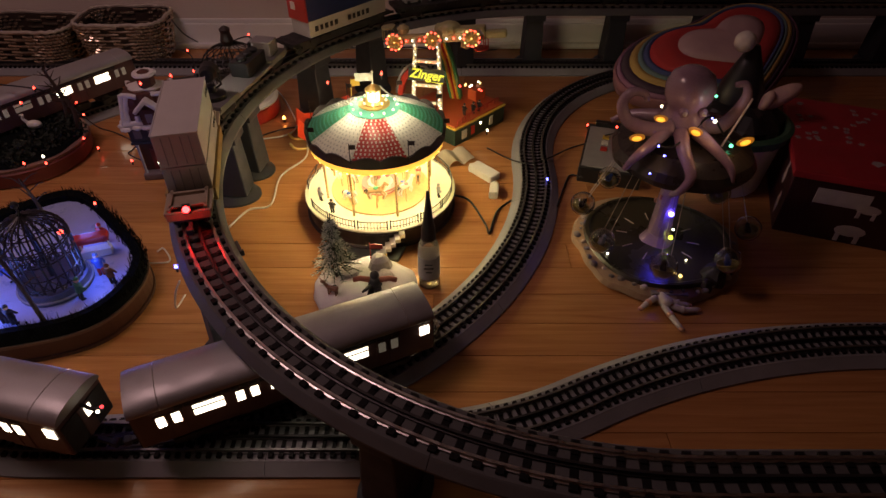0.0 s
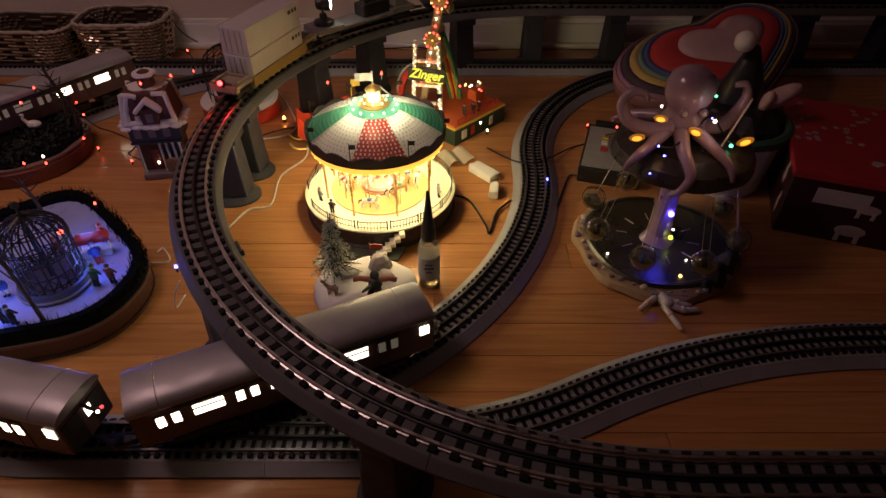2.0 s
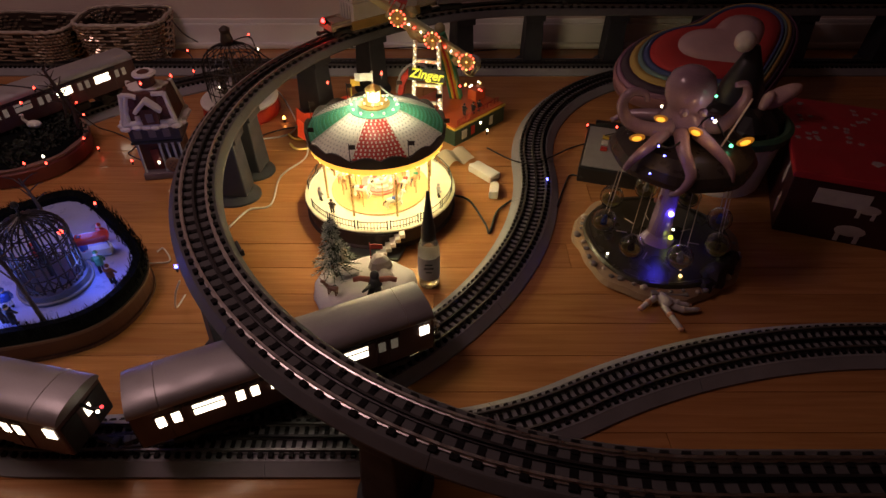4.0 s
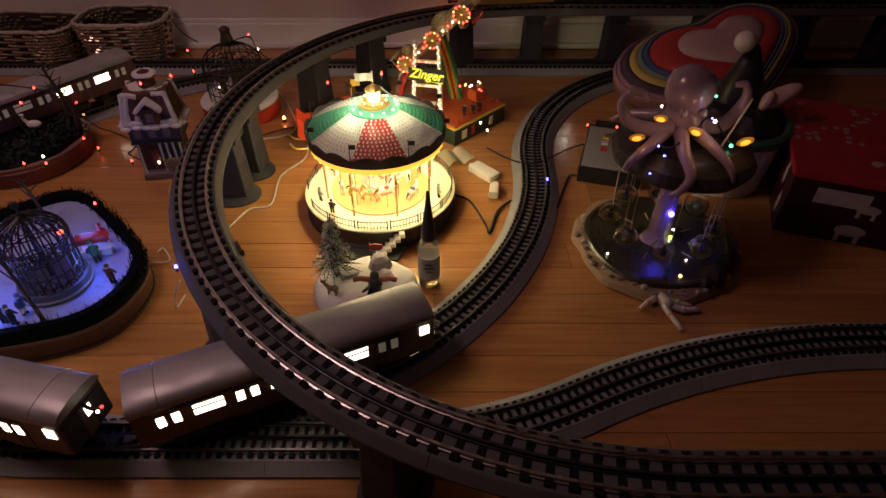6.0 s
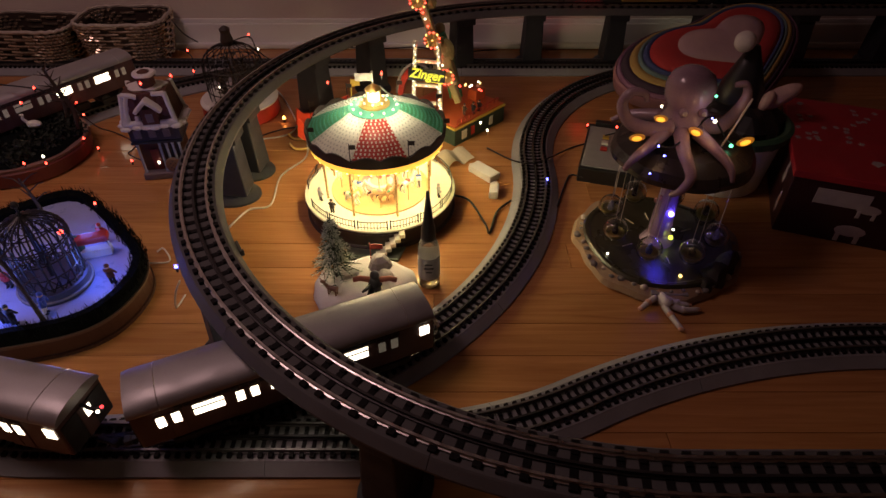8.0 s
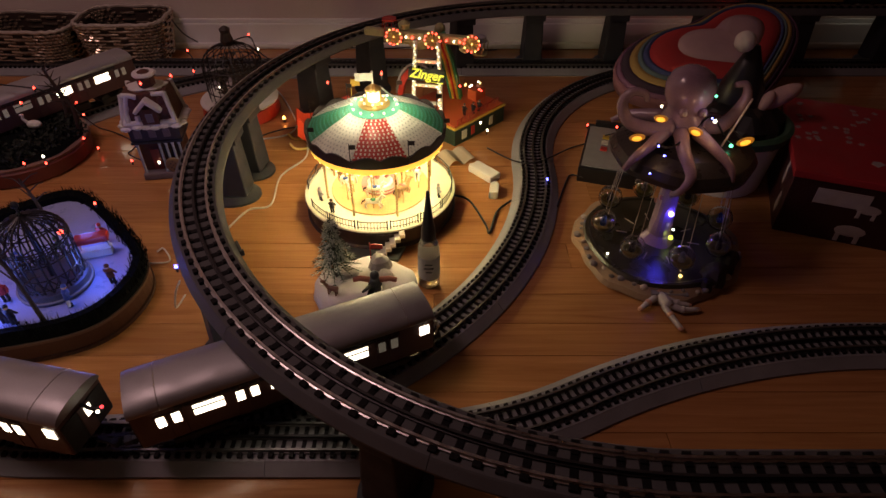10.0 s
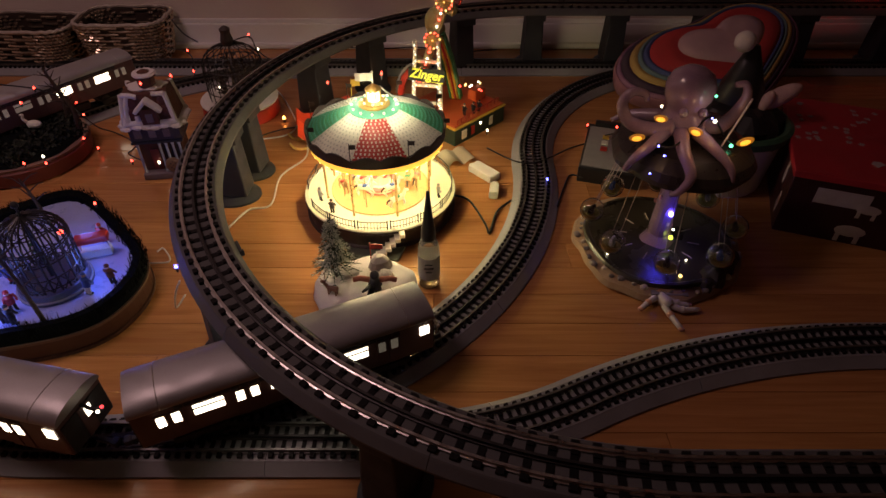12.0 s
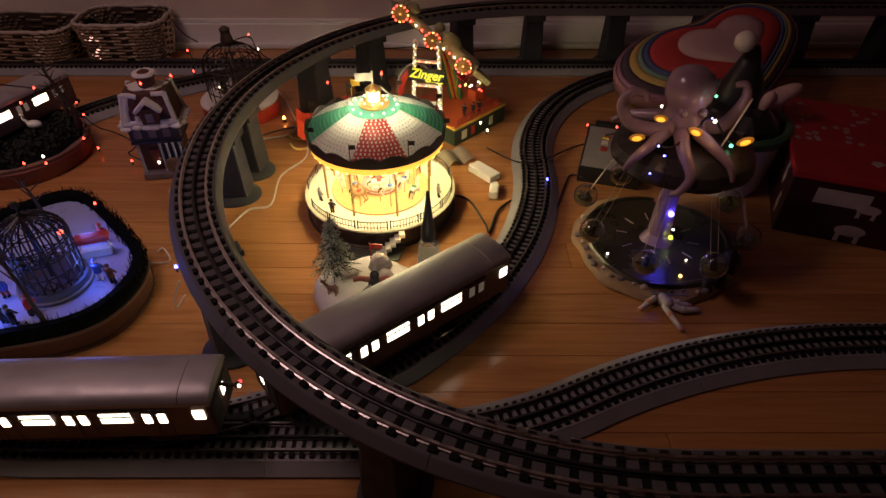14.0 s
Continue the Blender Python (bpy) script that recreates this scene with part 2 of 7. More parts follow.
def tie_mesh(name, half, wide):
    bm = bmesh.new()
    box(bm, (wide, half * 2, 0.0020), (0, 0, -0.0002), bevel=0.0003)
    for off in (-0.0168, 0.0168):
        box(bm, (wide * 1.10, 0.0062, 0.0034), (0, off + math.copysign(0.0042, off), 0.0020), bevel=0.0006)
        box(bm, (wide * 0.9, 0.0050, 0.0022), (0, off - math.copysign(0.0040, off), 0.0016), bevel=0.0005)
    me = bpy.data.meshes.new(name)
    bm.to_mesh(me)
    bm.free()
    me.materials.append(TIE)
    return me


def railway(name, label, route, z, pitch, wide, half=0.0265, tie_ob=None, joints=0.25, foot=0.0395, deep=0.0135, bed=BALLAST, steel=DULLRAIL):
    """Three-rail toy track on a moulded roadbed; z is the underside."""
    t = thing(name, pose(0, 0, 0), label, "toy track", kind="structure")
    prof = [(-foot, 0), (foot, 0), (foot, 0.003), (0.0285, deep - 0.0015), (0.0270, deep), (-0.0270, deep), (-0.0285, deep - 0.0015), (-foot, 0.003)]
    n = max(1, round(route.length() / joints))
    for i in range(n):
        a, b = route.length() * i / n, route.length() * (i + 1) / n
        part("roadbed", sweep(route, prof, z, s0=a + 0.0003, s1=b - 0.0003), bed, t)
    top = z + deep
    part("running_rail", sweep(route, rail_profile(0.0168), top + 0.0016), steel, t)
    part("running_rail", sweep(route, rail_profile(-0.0168), top + 0.0016), steel, t)
    part("middle_rail", sweep(route, rail_profile(0), top + 0.0016), BLACKRAIL, t, "blackened middle rail")
    m = int(route.length() / pitch)
    for i in range(m):
        x, y, h = route.at((i + 0.5) * pitch)
        ob = new("sleeper", tie_ob)
        ob.parent = t
        ob.matrix_basis = pose(x, y, top + 0.0002, 0, 0, math.degrees(h))
    return t


D2R = math.pi / 180
# the raised line: along the wall, round the loop's west end and back along the front
ELEV = Route(1.75, 0.265, 0, [(math.pi * 0.595, 0.595), (1.52, 0), (math.pi * 0.595, 0.595), (1.52, 0)])
ELEV_OFF = math.pi * 0.595 + 1.52 - 2.07
ELEV_Z = 0.1265
# the subway line: off the wall track, round the west loop, along the front and through the turnout
SUB_LOOP = 2.52 + 0.7 * 60 * D2R + 0.453 * 120 * D2R + 0.022
SUBWAY = Route(2.3, 1.4145, 180, [(2.52, 0), (0.7 * 60 * D2R, 0.7), (0.453 * 120 * D2R, 0.453), (0.022, 0), (0.58 * math.pi / 2, 0.58), (0.43 * 84 * D2R, -0.43)])
BACK = Route(-0.22, 1.4145, 180, [(1.9, 0)])
FRONT = Route(-0.45, 0.385, 0, [(0.374, 0), (0.55 * 26 * D2R, 0.55), (0.91 * 26 * D2R, -0.91), (1.8, 0)])
# ---- subway train ----
STEEL = mat("brushed_steel_shell", (0.38, 0.375, 0.37), 0.46, metal=0.55, scale=30, vary=0.1, bump=0.1)
CARSIDE = mat("dull_red_brown_side", (0.100, 0.048, 0.044), 0.45, scale=40, vary=0.12)
CARDARK = mat("dark_underframe", (0.02, 0.019, 0.019), 0.6, scale=60)
WINGLOW = mat("lit_window", (0.8, 0.76, 0.66), 0.3, glow=(1.0, 0.86, 0.64), power=4.0, vary=0.2, scale=120)
WINDIM = mat("dim_window", (0.5, 0.46, 0.4), 0.3, glow=(1.0, 0.85, 0.62), power=0.07, vary=0.2, scale=120)
MARKER = mat("red_marker_lamp", (0.5, 0.04, 0.04), 0.4, glow=(1.0, 0.05, 0.06), power=2.5)
CAR_L, CAR_W = 0.328, 0.064


def subway_car(lit, marker=False):
    """A car on its bogies; the origin is on the rail top at its middle, nose along +x."""
    t = thing("subway_car", pose(0, 0, 0), "silver-roofed toy subway car with brown-red sides and lit windows", "toy train car", "cars of the subway train")
    L, W = CAR_L / 2, CAR_W / 2
    bm = bmesh.new()
    box(bm, (CAR_L, CAR_W, 0.0525), (0, 0, 0.05525), bevel=0.003)
    part("body", bm, CARSIDE, t)
    bm = bmesh.new()
    sec = [(W, 0.0785), (W, 0.0792)] + [(W * math.cos(radians(q)) ** 0.75, 0.0792 + 0.0133 * math.sin(radians(q)) ** 0.9) for q in (12, 26, 40, 54, 68, 80)] + [(0, 0.0925)]
    sec = sec + [(-a, b) for a, b in sec[-2::-1]]
    rings = []
    for x, k in ((-L - 0.001, 0.90), (-L + 0.006, 1.0), (L - 0.006, 1.0), (L + 0.001, 0.90)):
        rings.append([bm.verts.new((x, a * 1.015, 0.0785 + (b - 0.0785) * k)) for a, b in sec])
    for a, b in zip(rings, rings[1:]):
        for j in range(len(sec) - 1):
            bm.faces.new((a[j], a[j + 1], b[j + 1], b[j])).smooth = True
        bm.faces.new((a[-1], a[0], b[0], b[-1]))
    for ring in (rings[0], rings[-1]):
        bm.faces.new([bm.verts.new(v.co) for v in ring])
    part("roof", bm, STEEL, t, "brushed silver rounded roof")
    for x in (-L + 0.030, L - 0.030):
        bm = bmesh.new()
        tube(bm, [(x, a * 1.017, b + 0.0001) for a, b in sec], 0.0004, 4)
        part("roof_seam", bm, RAIL, t, "bright seam across the roof")
    for sgn in (-1, 1):
        bm = bmesh.new()
        box(bm, (0.0016, CAR_W - 0.005, 0.042), (sgn * (L + 0.0002), 0, 0.051), bevel=0.0004)
        part("end_panel", bm, CARDARK, t, "black end panel")
    for sgn in (-1, 1):
        bm = bmesh.new()
        for i in range(26):
            for z in (0.0738, 0.0772):
                box(bm, (0.0082, 0.0010, 0.0026), (-0.118 + i * 0.0094, sgn * (W + 0.0003), z), bevel=0)
        part("vent_strip", bm, CARDARK, t, "dark louvre strip under the roof edge")
        for x in (-0.130, -0.051, 0.028, 0.107):
            for dx in (-0.0075, 0.0075):
                bm = bmesh.new()
                box(bm, (0.0135, 0.0012, 0.040), (x + dx, sgn * (W + 0.0003), 0.0505), bevel=0.0005)
                door = part("door", bm, CARSIDE, t)
                bm = bmesh.new()
                box(bm, (0.0084, 0.0012, 0.0150), (x + dx, sgn * (W + 0.0008), 0.0615), bevel=0.0012)
                part("door_window", bm, WINGLOW if x in lit else WINDIM, door, "glowing door window")
        for x in (-0.0905, -0.0115, 0.0675):
            bm = bmesh.new()
            box(bm, (0.031, 0.0012, 0.0150), (x, sgn * (W + 0.0004), 0.0622), bevel=0.0005)
            w = part("side_window", bm, WINGLOW if x in lit else WINDIM, t, "glowing side window with a dark bar")
            bm = bmesh.new()
            box(bm, (0.031, 0.0012, 0.0014), (x, sgn * (W + 0.0012), 0.0652))
            part("window_bar", bm, CARDARK, w)
    for sgn in (-1, 1):
        bm = bmesh.new()
        box(bm, (0.0014, 0.015, 0.042), (sgn * (L + 0.0010), 0, 0.051), bevel=0.0004)
        d = part("end_door", bm, CARSIDE, t)
        bm = bmesh.new()
        box(bm, (0.0012, 0.008, 0.014), (sgn * (L + 0.0018), 0.004, 0.0605), bevel=0.0004)
        part("end_window", bm, WINGLOW, d, "glowing end door window")
        bm = bmesh.new()
        box(bm, (0.024, 0.006, 0.005), (sgn * (L + 0.008), 0, 0.012), bevel=0.001)
        box(bm, (0.008, 0.010, 0.008), (sgn * (L + 0.018), 0, 0.012), bevel=0.002)
        part("coupler", bm, CARDARK, t)
        bm = bmesh.new()
        box(bm, (0.060, 0.040, 0.007), (sgn * 0.108, 0, 0.0125), bevel=0.002)
        for y in (-0.0205, 0.0205):
            box(bm, (0.058, 0.004, 0.009), (sgn * 0.108, y, 0.010), bevel=0.002)
        b = part("bogie", bm, CARDARK, t)
        for dx in (-0.019, 0.019):
            for y in (-0.0165, 0.0165):
                bm = bmesh.new()
                lathe(bm, [(0.0095, -0.002), (0.0095, 0.001), (0.011, 0.0013), (0.011, 0.002)], 18,
                      m=pose(sgn * 0.108 + dx, y, 0.0105, 90 if y < 0 else -90))
                part("wheel", bm, BLACKRAIL, b)
    for sgn in (-1, 1):
        bm = bmesh.new()
        box(bm, (0.012, 0.0012, 0.014), (L - 0.012, sgn * (W + 0.0006), 0.0655), bevel=0.0005)
        part("cab_window", bm, WINGLOW, t, "glowing cab window")
    if marker:
        bm = bmesh.new()
        tube(bm, [(L + 0.001, 0, 0.074), (L + 0.012, 0, 0.070), (L + 0.021, 0, 0.072)], 0.0022, 6)
        ball(bm, 0.0042, (L + 0.021, 0, 0.071), 8)
        part("marker_bracket", bm, CARDARK, t)
        for y, m_ in ((-0.0035, WINGLOW), (0.0025, MARKER)):
            bm = bmesh.new()
            ball(bm, 0.0020, (L + 0.0235, y, 0.0735), 8)
            part("marker_lamp", bm, m_, t, "tiny marker lamp over the end door")
    else:
        bm = bmesh.new()
        for y in (-0.012, 0.0, 0.012):
            tube(bm, [(L + 0.002, y, 0.030), (L + 0.012, y * 0.8, 0.026), (L + 0.016, y * 0.6, 0.034), (L + 0.014, y * 0.6, 0.046)], 0.0012, 6)
        box(bm, (0.004, 0.026, 0.003), (L + 0.015, 0, 0.040), bevel=0.001)
        part("end_gate", bm, RAIL, t, "bright steel end gate")
    bm = bmesh.new()
    box(bm, (0.11, 0.044, 0.014), (0, 0, 0.016), bevel=0.002)
    part("underframe", bm, CARDARK, t)
    return t


RAIL_TOP = 0.0135 + 0.0016 + 0.0056


def on_route(route, s, z, base=0.216):
    """Pose of a car whose two bogies stand on a route, half the base before and behind s."""
    a, b = route.at(s - base / 2), route.at(s + base / 2)
    return pose((a[0] + b[0]) / 2, (a[1] + b[1]) / 2, z, 0, 0, math.degrees(math.atan2(b[1] - a[1], b[0] - a[0])))


SUB_FRONT = SUB_LOOP + 0.2507   # middle of the leading car before it starts
PITCH = CAR_L + 0.0426
SUB_LAST = -1.300
ALL_LIT = (-0.130, -0.051, 0.028, 0.107, -0.0905, -0.0115, 0.0675)
SUB_CARS = [subway_car(ALL_LIT[:3] + ALL_LIT[4:]), subway_car(ALL_LIT, True), subway_car((-0.0115, -0.0905))]
SUB_OFF = [0.0, -PITCH, SUB_LAST, SUB_LAST + PITCH]
SUB_CARS += [copy_thing(SUB_CARS[2], pose(0, 0, 0))]
for car, off in zip(SUB_CARS, SUB_OFF):
    car.matrix_basis = on_route(SUBWAY, SUB_FRONT + off, RAIL_TOP)
# ---- carousel ----
CREAM = mat("cream_paint", (0.68, 0.68, 0.50), 0.5, scale=60, vary=0.1)
DARKBROWN = mat("dark_brown_plastic", (0.035, 0.022, 0.016), 0.45, scale=50)
ORANGEWOOD = mat("honey_deck", (0.62, 0.40, 0.15), 0.45, scale=90, vary=0.2)
GOLD = mat("gold_paint", (0.65, 0.45, 0.15), 0.35, metal=0.6, scale=80)
GREENP = mat("green_enamel", (0.05, 0.26, 0.12), 0.4, scale=60)
REDP = mat("red_enamel", (0.42, 0.03, 0.02), 0.4, scale=60)
WHITEP = mat("white_enamel", (0.72, 0.70, 0.60), 0.4, scale=60, vary=0.1)
BRASS = mat("brass_pole", (0.55, 0.40, 0.18), 0.3, metal=0.9, scale=90)
WARMGLOW = mat("warm_bulb", (0.9, 0.8, 0.5), 0.4, glow=(1.0, 0.66, 0.16), power=9)
MINT = mat("mint_enamel", (0.12, 0.45, 0.33), 0.4, scale=60)
PINK = mat("pink_paint", (0.55, 0.22, 0.20), 0.5, scale=90)
BLUEP = mat("blue_enamel", (0.05, 0.10, 0.35), 0.4, scale=60)
GREYP = mat("grey_paint", (0.30, 0.30, 0.29), 0.5, scale=60)
YELLOWP = mat("yellow_enamel", (0.60, 0.42, 0.06), 0.4, scale=60)
RIMGLOW = mat("amber_rim", (0.8, 0.5, 0.15), 0.4, glow=(1.0, 0.52, 0.06), power=1.3)
LANTERN = mat("lantern_glow", (0.9, 0.9, 0.7), 0.4, glow=(1.0, 0.90, 0.52), power=3.5)
SLAT = mat("pale_grey_enamel", (0.50, 0.49, 0.44), 0.4, scale=60)
CARO = (-0.1045, 0.850, 0.0)


def ring_mesh(r, w, z0, z1, n=48):
    bm = bmesh.new()
    sec = [(r - w, z0), (r, z0), (r, z1), (r - w, z1)]
    rings = [[bm.verts.new((a * math.cos(2 * math.pi * i / n), a * math.sin(2 * math.pi * i / n), b)) for a, b in sec] for i in range(n)]
    for i in range(n):
        p, q = rings[i], rings[(i + 1) % n]
        for j in range(4):
            bm.faces.new((p[j], p[(j + 1) % 4], q[(j + 1) % 4], q[j]))
    return bm


def horse(bm, m, c):
    """A little galloping horse with its saddle; c is the colour slot of the body."""
    def at(p):
        return tuple(m @ Vector(p))
    tube(bm, [at((-0.011, 0, 0.0)), at((-0.004, 0, 0.001)), at((0.006, 0, 0.001)), at((0.010, 0, 0.003))], 0.0046, 8, c)
    tube(bm, [at((0.009, 0, 0.002)), at((0.013, 0, 0.009)), at((0.014, 0, 0.013))], 0.0034, 7, c, 0.0024)
    tube(bm, [at((0.013, 0, 0.0135)), at((0.020, 0, 0.010))], 0.0028, 6, c, 0.0017)
    for x, y, k in ((0.008, 0.0025, 0.006), (0.008, -0.0025, 0.004), (-0.009, 0.0025, -0.006), (-0.009, -0.0025, -0.004)):
        tube(bm, [at((x, y, -0.001)), at((x + k, y, -0.008)), at((x + k * 0.4, y, -0.014))], 0.0017, 5, c, 0.0011)
    tube(bm, [at((-0.013, 0, 0.002)), at((-0.018, 0, -0.001)), at((-0.019, 0, -0.006))], 0.0018, 5, 1, 0.0006)
    ball(bm, 0.005, at((0, 0, 0.0045)), 8, 2, (1, 0.9, 0.5))


def build_carousel():
    t = thing("toy_carousel", pose(*CARO), "lit tabletop carousel with a red, green and white striped tin roof", "toy carousel")
    bm = bmesh.new()
    lathe(bm, [(0.119, 0.0), (0.1245, 0.003), (0.1245, 0.006), (0.121, 0.009), (0.122, 0.030), (0.1255, 0.033), (0.1255, 0.036)], 64)
    part("base", bm, DARKBROWN, t, "dark brown drum base")
    bm = bmesh.new()
    lathe(bm, [(0.1245, 0.0362), (0.1245, 0.0385), (0.1185, 0.0392), (0.1180, 0.0378)], 64)
    part("deck", bm, CREAM, t, "cream round deck")
    # railing in bays, left open over the steps
    for k in range(14):
        a0 = -150 + k * 24.0
        if 283 < (a0 % 360) < 300:
            continue
        bm = bmesh.new()
        arc = [(0.1195 * math.cos(radians(a0 + i * 2.4)), 0.1195 * math.sin(radians(a0 + i * 2.4))) for i in range(10)]
        for z, r in ((0.0530, 0.0007), (0.0430, 0.0005)):
            tube(bm, [(x, y, z) for x, y in arc], r, 5)
        for i, (x, y) in enumerate(arc):
            tube(bm, [(x, y, 0.0385), (x, y, 0.0555 if i in (0, 9) else 0.053)], 0.0010 if i in (0, 9) else 0.0004, 5)
        part("railing", bm, BLACK, t, "black wrought railing bay")
    # steps
    bm = bmesh.new()
    for i in range(6):
        box(bm, (0.0085, 0.018, 0.0062), (0.020 - 0.0075 * i, -0.1255 - 0.0022 * i, 0.0335 - 0.0062 * i), bevel=0.0006)
    bmesh.ops.transform(bm, matrix=pose(0, 0, 0, 0, 0, 10), verts=bm.verts[:])
    part("steps", bm, WHITEP, t, "cream steps up to the deck")
    bm = bmesh.new()
    outline_prism(bm, [(-0.045, -0.146), (0.036, -0.148), (0.046, -0.115), (-0.045, -0.115)], 0.0, 0.0045)
    part("forecourt", bm, mat("grey_green_plate", (0.11, 0.13, 0.10), 0.5, scale=60), t, "grey-green forecourt plate")
    # canopy
    n = 8
    prof = [(0.106, 0.1520), (0.076, 0.1670), (0.050, 0.1785), (0.036, 0.1840)]
    cols = [REDP, WHITEP, GREENP, WHITEP]
    for k in range(n):
        a0, a1 = radians(-104.5 + k * 45), radians(-104.5 + (k + 1) * 45)
        bm = bmesh.new()
        grid = []
        for r, z in prof:
            grid.append([(r, z, a0 + (a1 - a0) * (0.02 + 0.96 * i / 4)) for i in range(5)])
        top = [[bm.verts.new((r * math.cos(a), r * math.sin(a), z)) for r, z, a in row] for row in grid]
        low = [[bm.verts.new((r * math.cos(a), r * math.sin(a), z - 0.002)) for r, z, a in row] for row in grid]
        for g_ in (top, low):
            for p, q in zip(g_, g_[1:]):
                for i in range(4):
                    bm.faces.new((p[i], p[i + 1], q[i + 1], q[i]))
        panel = part("roof_panel", bm, cols[k % 4], t, {0: "red", 1: "white", 2: "green", 3: "white"}[k % 4] + " embossed roof panel")
        # embossed rows
        bm = bmesh.new()
        for j in range(11):
            f = j / 10
            r = 0.102 + (0.042 - 0.102) * f
            z = np.interp(r, [p[0] for p in prof[::-1]], [p[1] for p in prof[::-1]])
            m_ = max(2, int(13 * r / 0.1))
            for i in range(m_):
                a = a0 + (a1 - a0) * (i + 0.5 + 0.25 * (j % 2)) / m_
                box(bm, (0.0030, 0.0016 if k % 2 else 0.0022, 0.0011), (r * math.cos(a), r * math.sin(a), z + 0.0004), (0, 30, math.degrees(a)))
        part("embossing", bm, {0: WHITEP, 1: SLAT, 2: MINT, 3: SLAT}[k % 4], panel)
        bm = bmesh.new()
        tube(bm, [(r * math.cos(a0), r * math.sin(a0), z + 0.0005) for r, z in prof], 0.0011, 6)
        part("roof_rib", bm, WHITEP, t, "white roof rib")
        # scalloped dark brim
        bm = bmesh.new()
        rows = []
        for i in range(13):
            a = a0 + (a1 - a0) * i / 12
            w = abs(math.sin(math.pi * i / 6)) * 0.6 + 0.4 * math.sin(math.pi * i / 12)
            rows.append([bm.verts.new((r * math.cos(a), r * math.sin(a), z)) for r, z in
                         ((0.1035, 0.150), (0.1085, 0.149 + 0.012 * w), (0.1100, 0.148 + 0.012 * w), (0.1085, 0.139), (0.1045, 0.139))])
        for p, q in zip(rows, rows[1:]):
            for j in range(5):
                bm.faces.new((p[j], p[(j + 1) % 5], q[(j + 1) % 5], q[j]))
        bm.faces.new(rows[0])
        bm.faces.new(rows[-1][::-1])
        part("brim_scallop", bm, DARKBROWN, t, "dark scalloped brim board")
        bm = bmesh.new()
        x, y = 0.109 * math.cos(a0), 0.109 * math.sin(a0)
        tube(bm, [(x, y, 0.142), (x, y, 0.180)], 0.0008, 5)
        outline_prism(bm, [(x, y), (x + 0.009, y + 0.0004), (x + 0.007, y + 0.0012), (x, y + 0.0008)], 0.171, 0.178)
        part("pennant", bm, DARKBROWN, t, "small dark pennant")
    part("lit_rim", ring_mesh(0.1050, 0.003, 0.1278, 0.1370, 72), RIMGLOW, t, "glowing warm yellow rim under the brim")
    for k in range(36):
        a = 2 * math.pi * k / 36
        bm = bmesh.new()
        ball(bm, 0.0024, (0.1025 * math.cos(a), 0.1025 * math.sin(a), 0.1272), 8)
        part("rim_bulb", bm, WARMGLOW, t)
    bm = bmesh.new()
    lathe(bm, [(0.0985, 0.1376), (0.100, 0.1390), (0.06, 0.150), (0.03, 0.152)], 48)
    part("canopy_ceiling", bm, CREAM, t, "cream underside of the canopy")
    bm = bmesh.new()
    lathe(bm, [(0.037, 0.1822), (0.0395, 0.1832), (0.0395, 0.1848), (0.034, 0.1865), (0.026, 0.1885)], 36)
    part("crown_ring", bm, MINT, t, "mint green crown ring")
    bm = bmesh.new()
    lathe(bm, [(0.0105, 0.2105), (0.0122, 0.2118), (0.0122, 0.2132), (0.0095, 0.2158), (0.006, 0.218), (0.002, 0.221)], 28)
    part("cupola", bm, GOLD, t, "gold cupola cap")
    bm = bmesh.new()
    lathe(bm, [(0.024, 0.1885), (0.024, 0.1905), (0.0185, 0.1918), (0.0180, 0.1935), (0.0120, 0.1945)], 28)
    part("cupola_foot", bm, GOLD, t, "gold stepped cupola foot")
    bm = bmesh.new()
    lathe(bm, [(0.0085, 0.1945), (0.0092, 0.2000), (0.0092, 0.2100)], 24)
    part("lantern", bm, LANTERN, t, "glowing white lantern of the cupola")
    for k in range(8):
        a = 2 * math.pi * (k + 0.5) / 8
        bm = bmesh.new()
        tube(bm, [(0.0108 * math.cos(a), 0.0108 * math.sin(a), 0.1944), (0.0108 * math.cos(a), 0.0108 * math.sin(a), 0.2112)], 0.0008, 6)
        part("lantern_post", bm, GOLD, t)
    bm = bmesh.new()
    for k in range(12):
        a = 2 * math.pi * k / 12
        ball(bm, 0.0020, (0.0345 * math.cos(a), 0.0345 * math.sin(a), 0.1880), 8)
    for k in range(8):
        a = 2 * math.pi * k / 8
        ball(bm, 0.0020, (0.0185 * math.cos(a), 0.0185 * math.sin(a), 0.1955), 8)
    part("crown_knobs", bm, mat("crown_bulb", (0.9, 0.9, 0.8), 0.4, glow=(1.0, 0.93, 0.62), power=1.2), t, "white round knobs on the crown")
    bm = bmesh.new()
    tube(bm, [(0, 0, 0.219), (0, 0, 0.238)], 0.0013, 6)
    outline_prism(bm, [(0, 0), (-0.009, 0.001), (-0.018, -0.001), (-0.026, 0.0008), (-0.026, 0.002), (-0.018, 0.0002), (-0.009, 0.0022), (0, 0.0012)], 0.225, 0.237)
    ball(bm, 0.0022, (0, 0, 0.239), 8)
    part("flag", bm, WHITEP, t, "white flag on the top")
    for k in range(8):
        a = radians(22 + 45 * k)
        bm = bmesh.new()
        tube(bm, [(0.089 * math.cos(a), 0.089 * math.sin(a), 0.0385), (0.089 * math.cos(a), 0.089 * math.sin(a), 0.1420)], 0.0019, 8)
        part("canopy_post", bm, BRASS, t, "slim brass canopy post")
    # what turns
    rot = part("turntable", _disc(0.081, 0.0385, 0.0405), ORANGEWOOD, t, "honey-coloured turning deck")
    bm = bmesh.new()
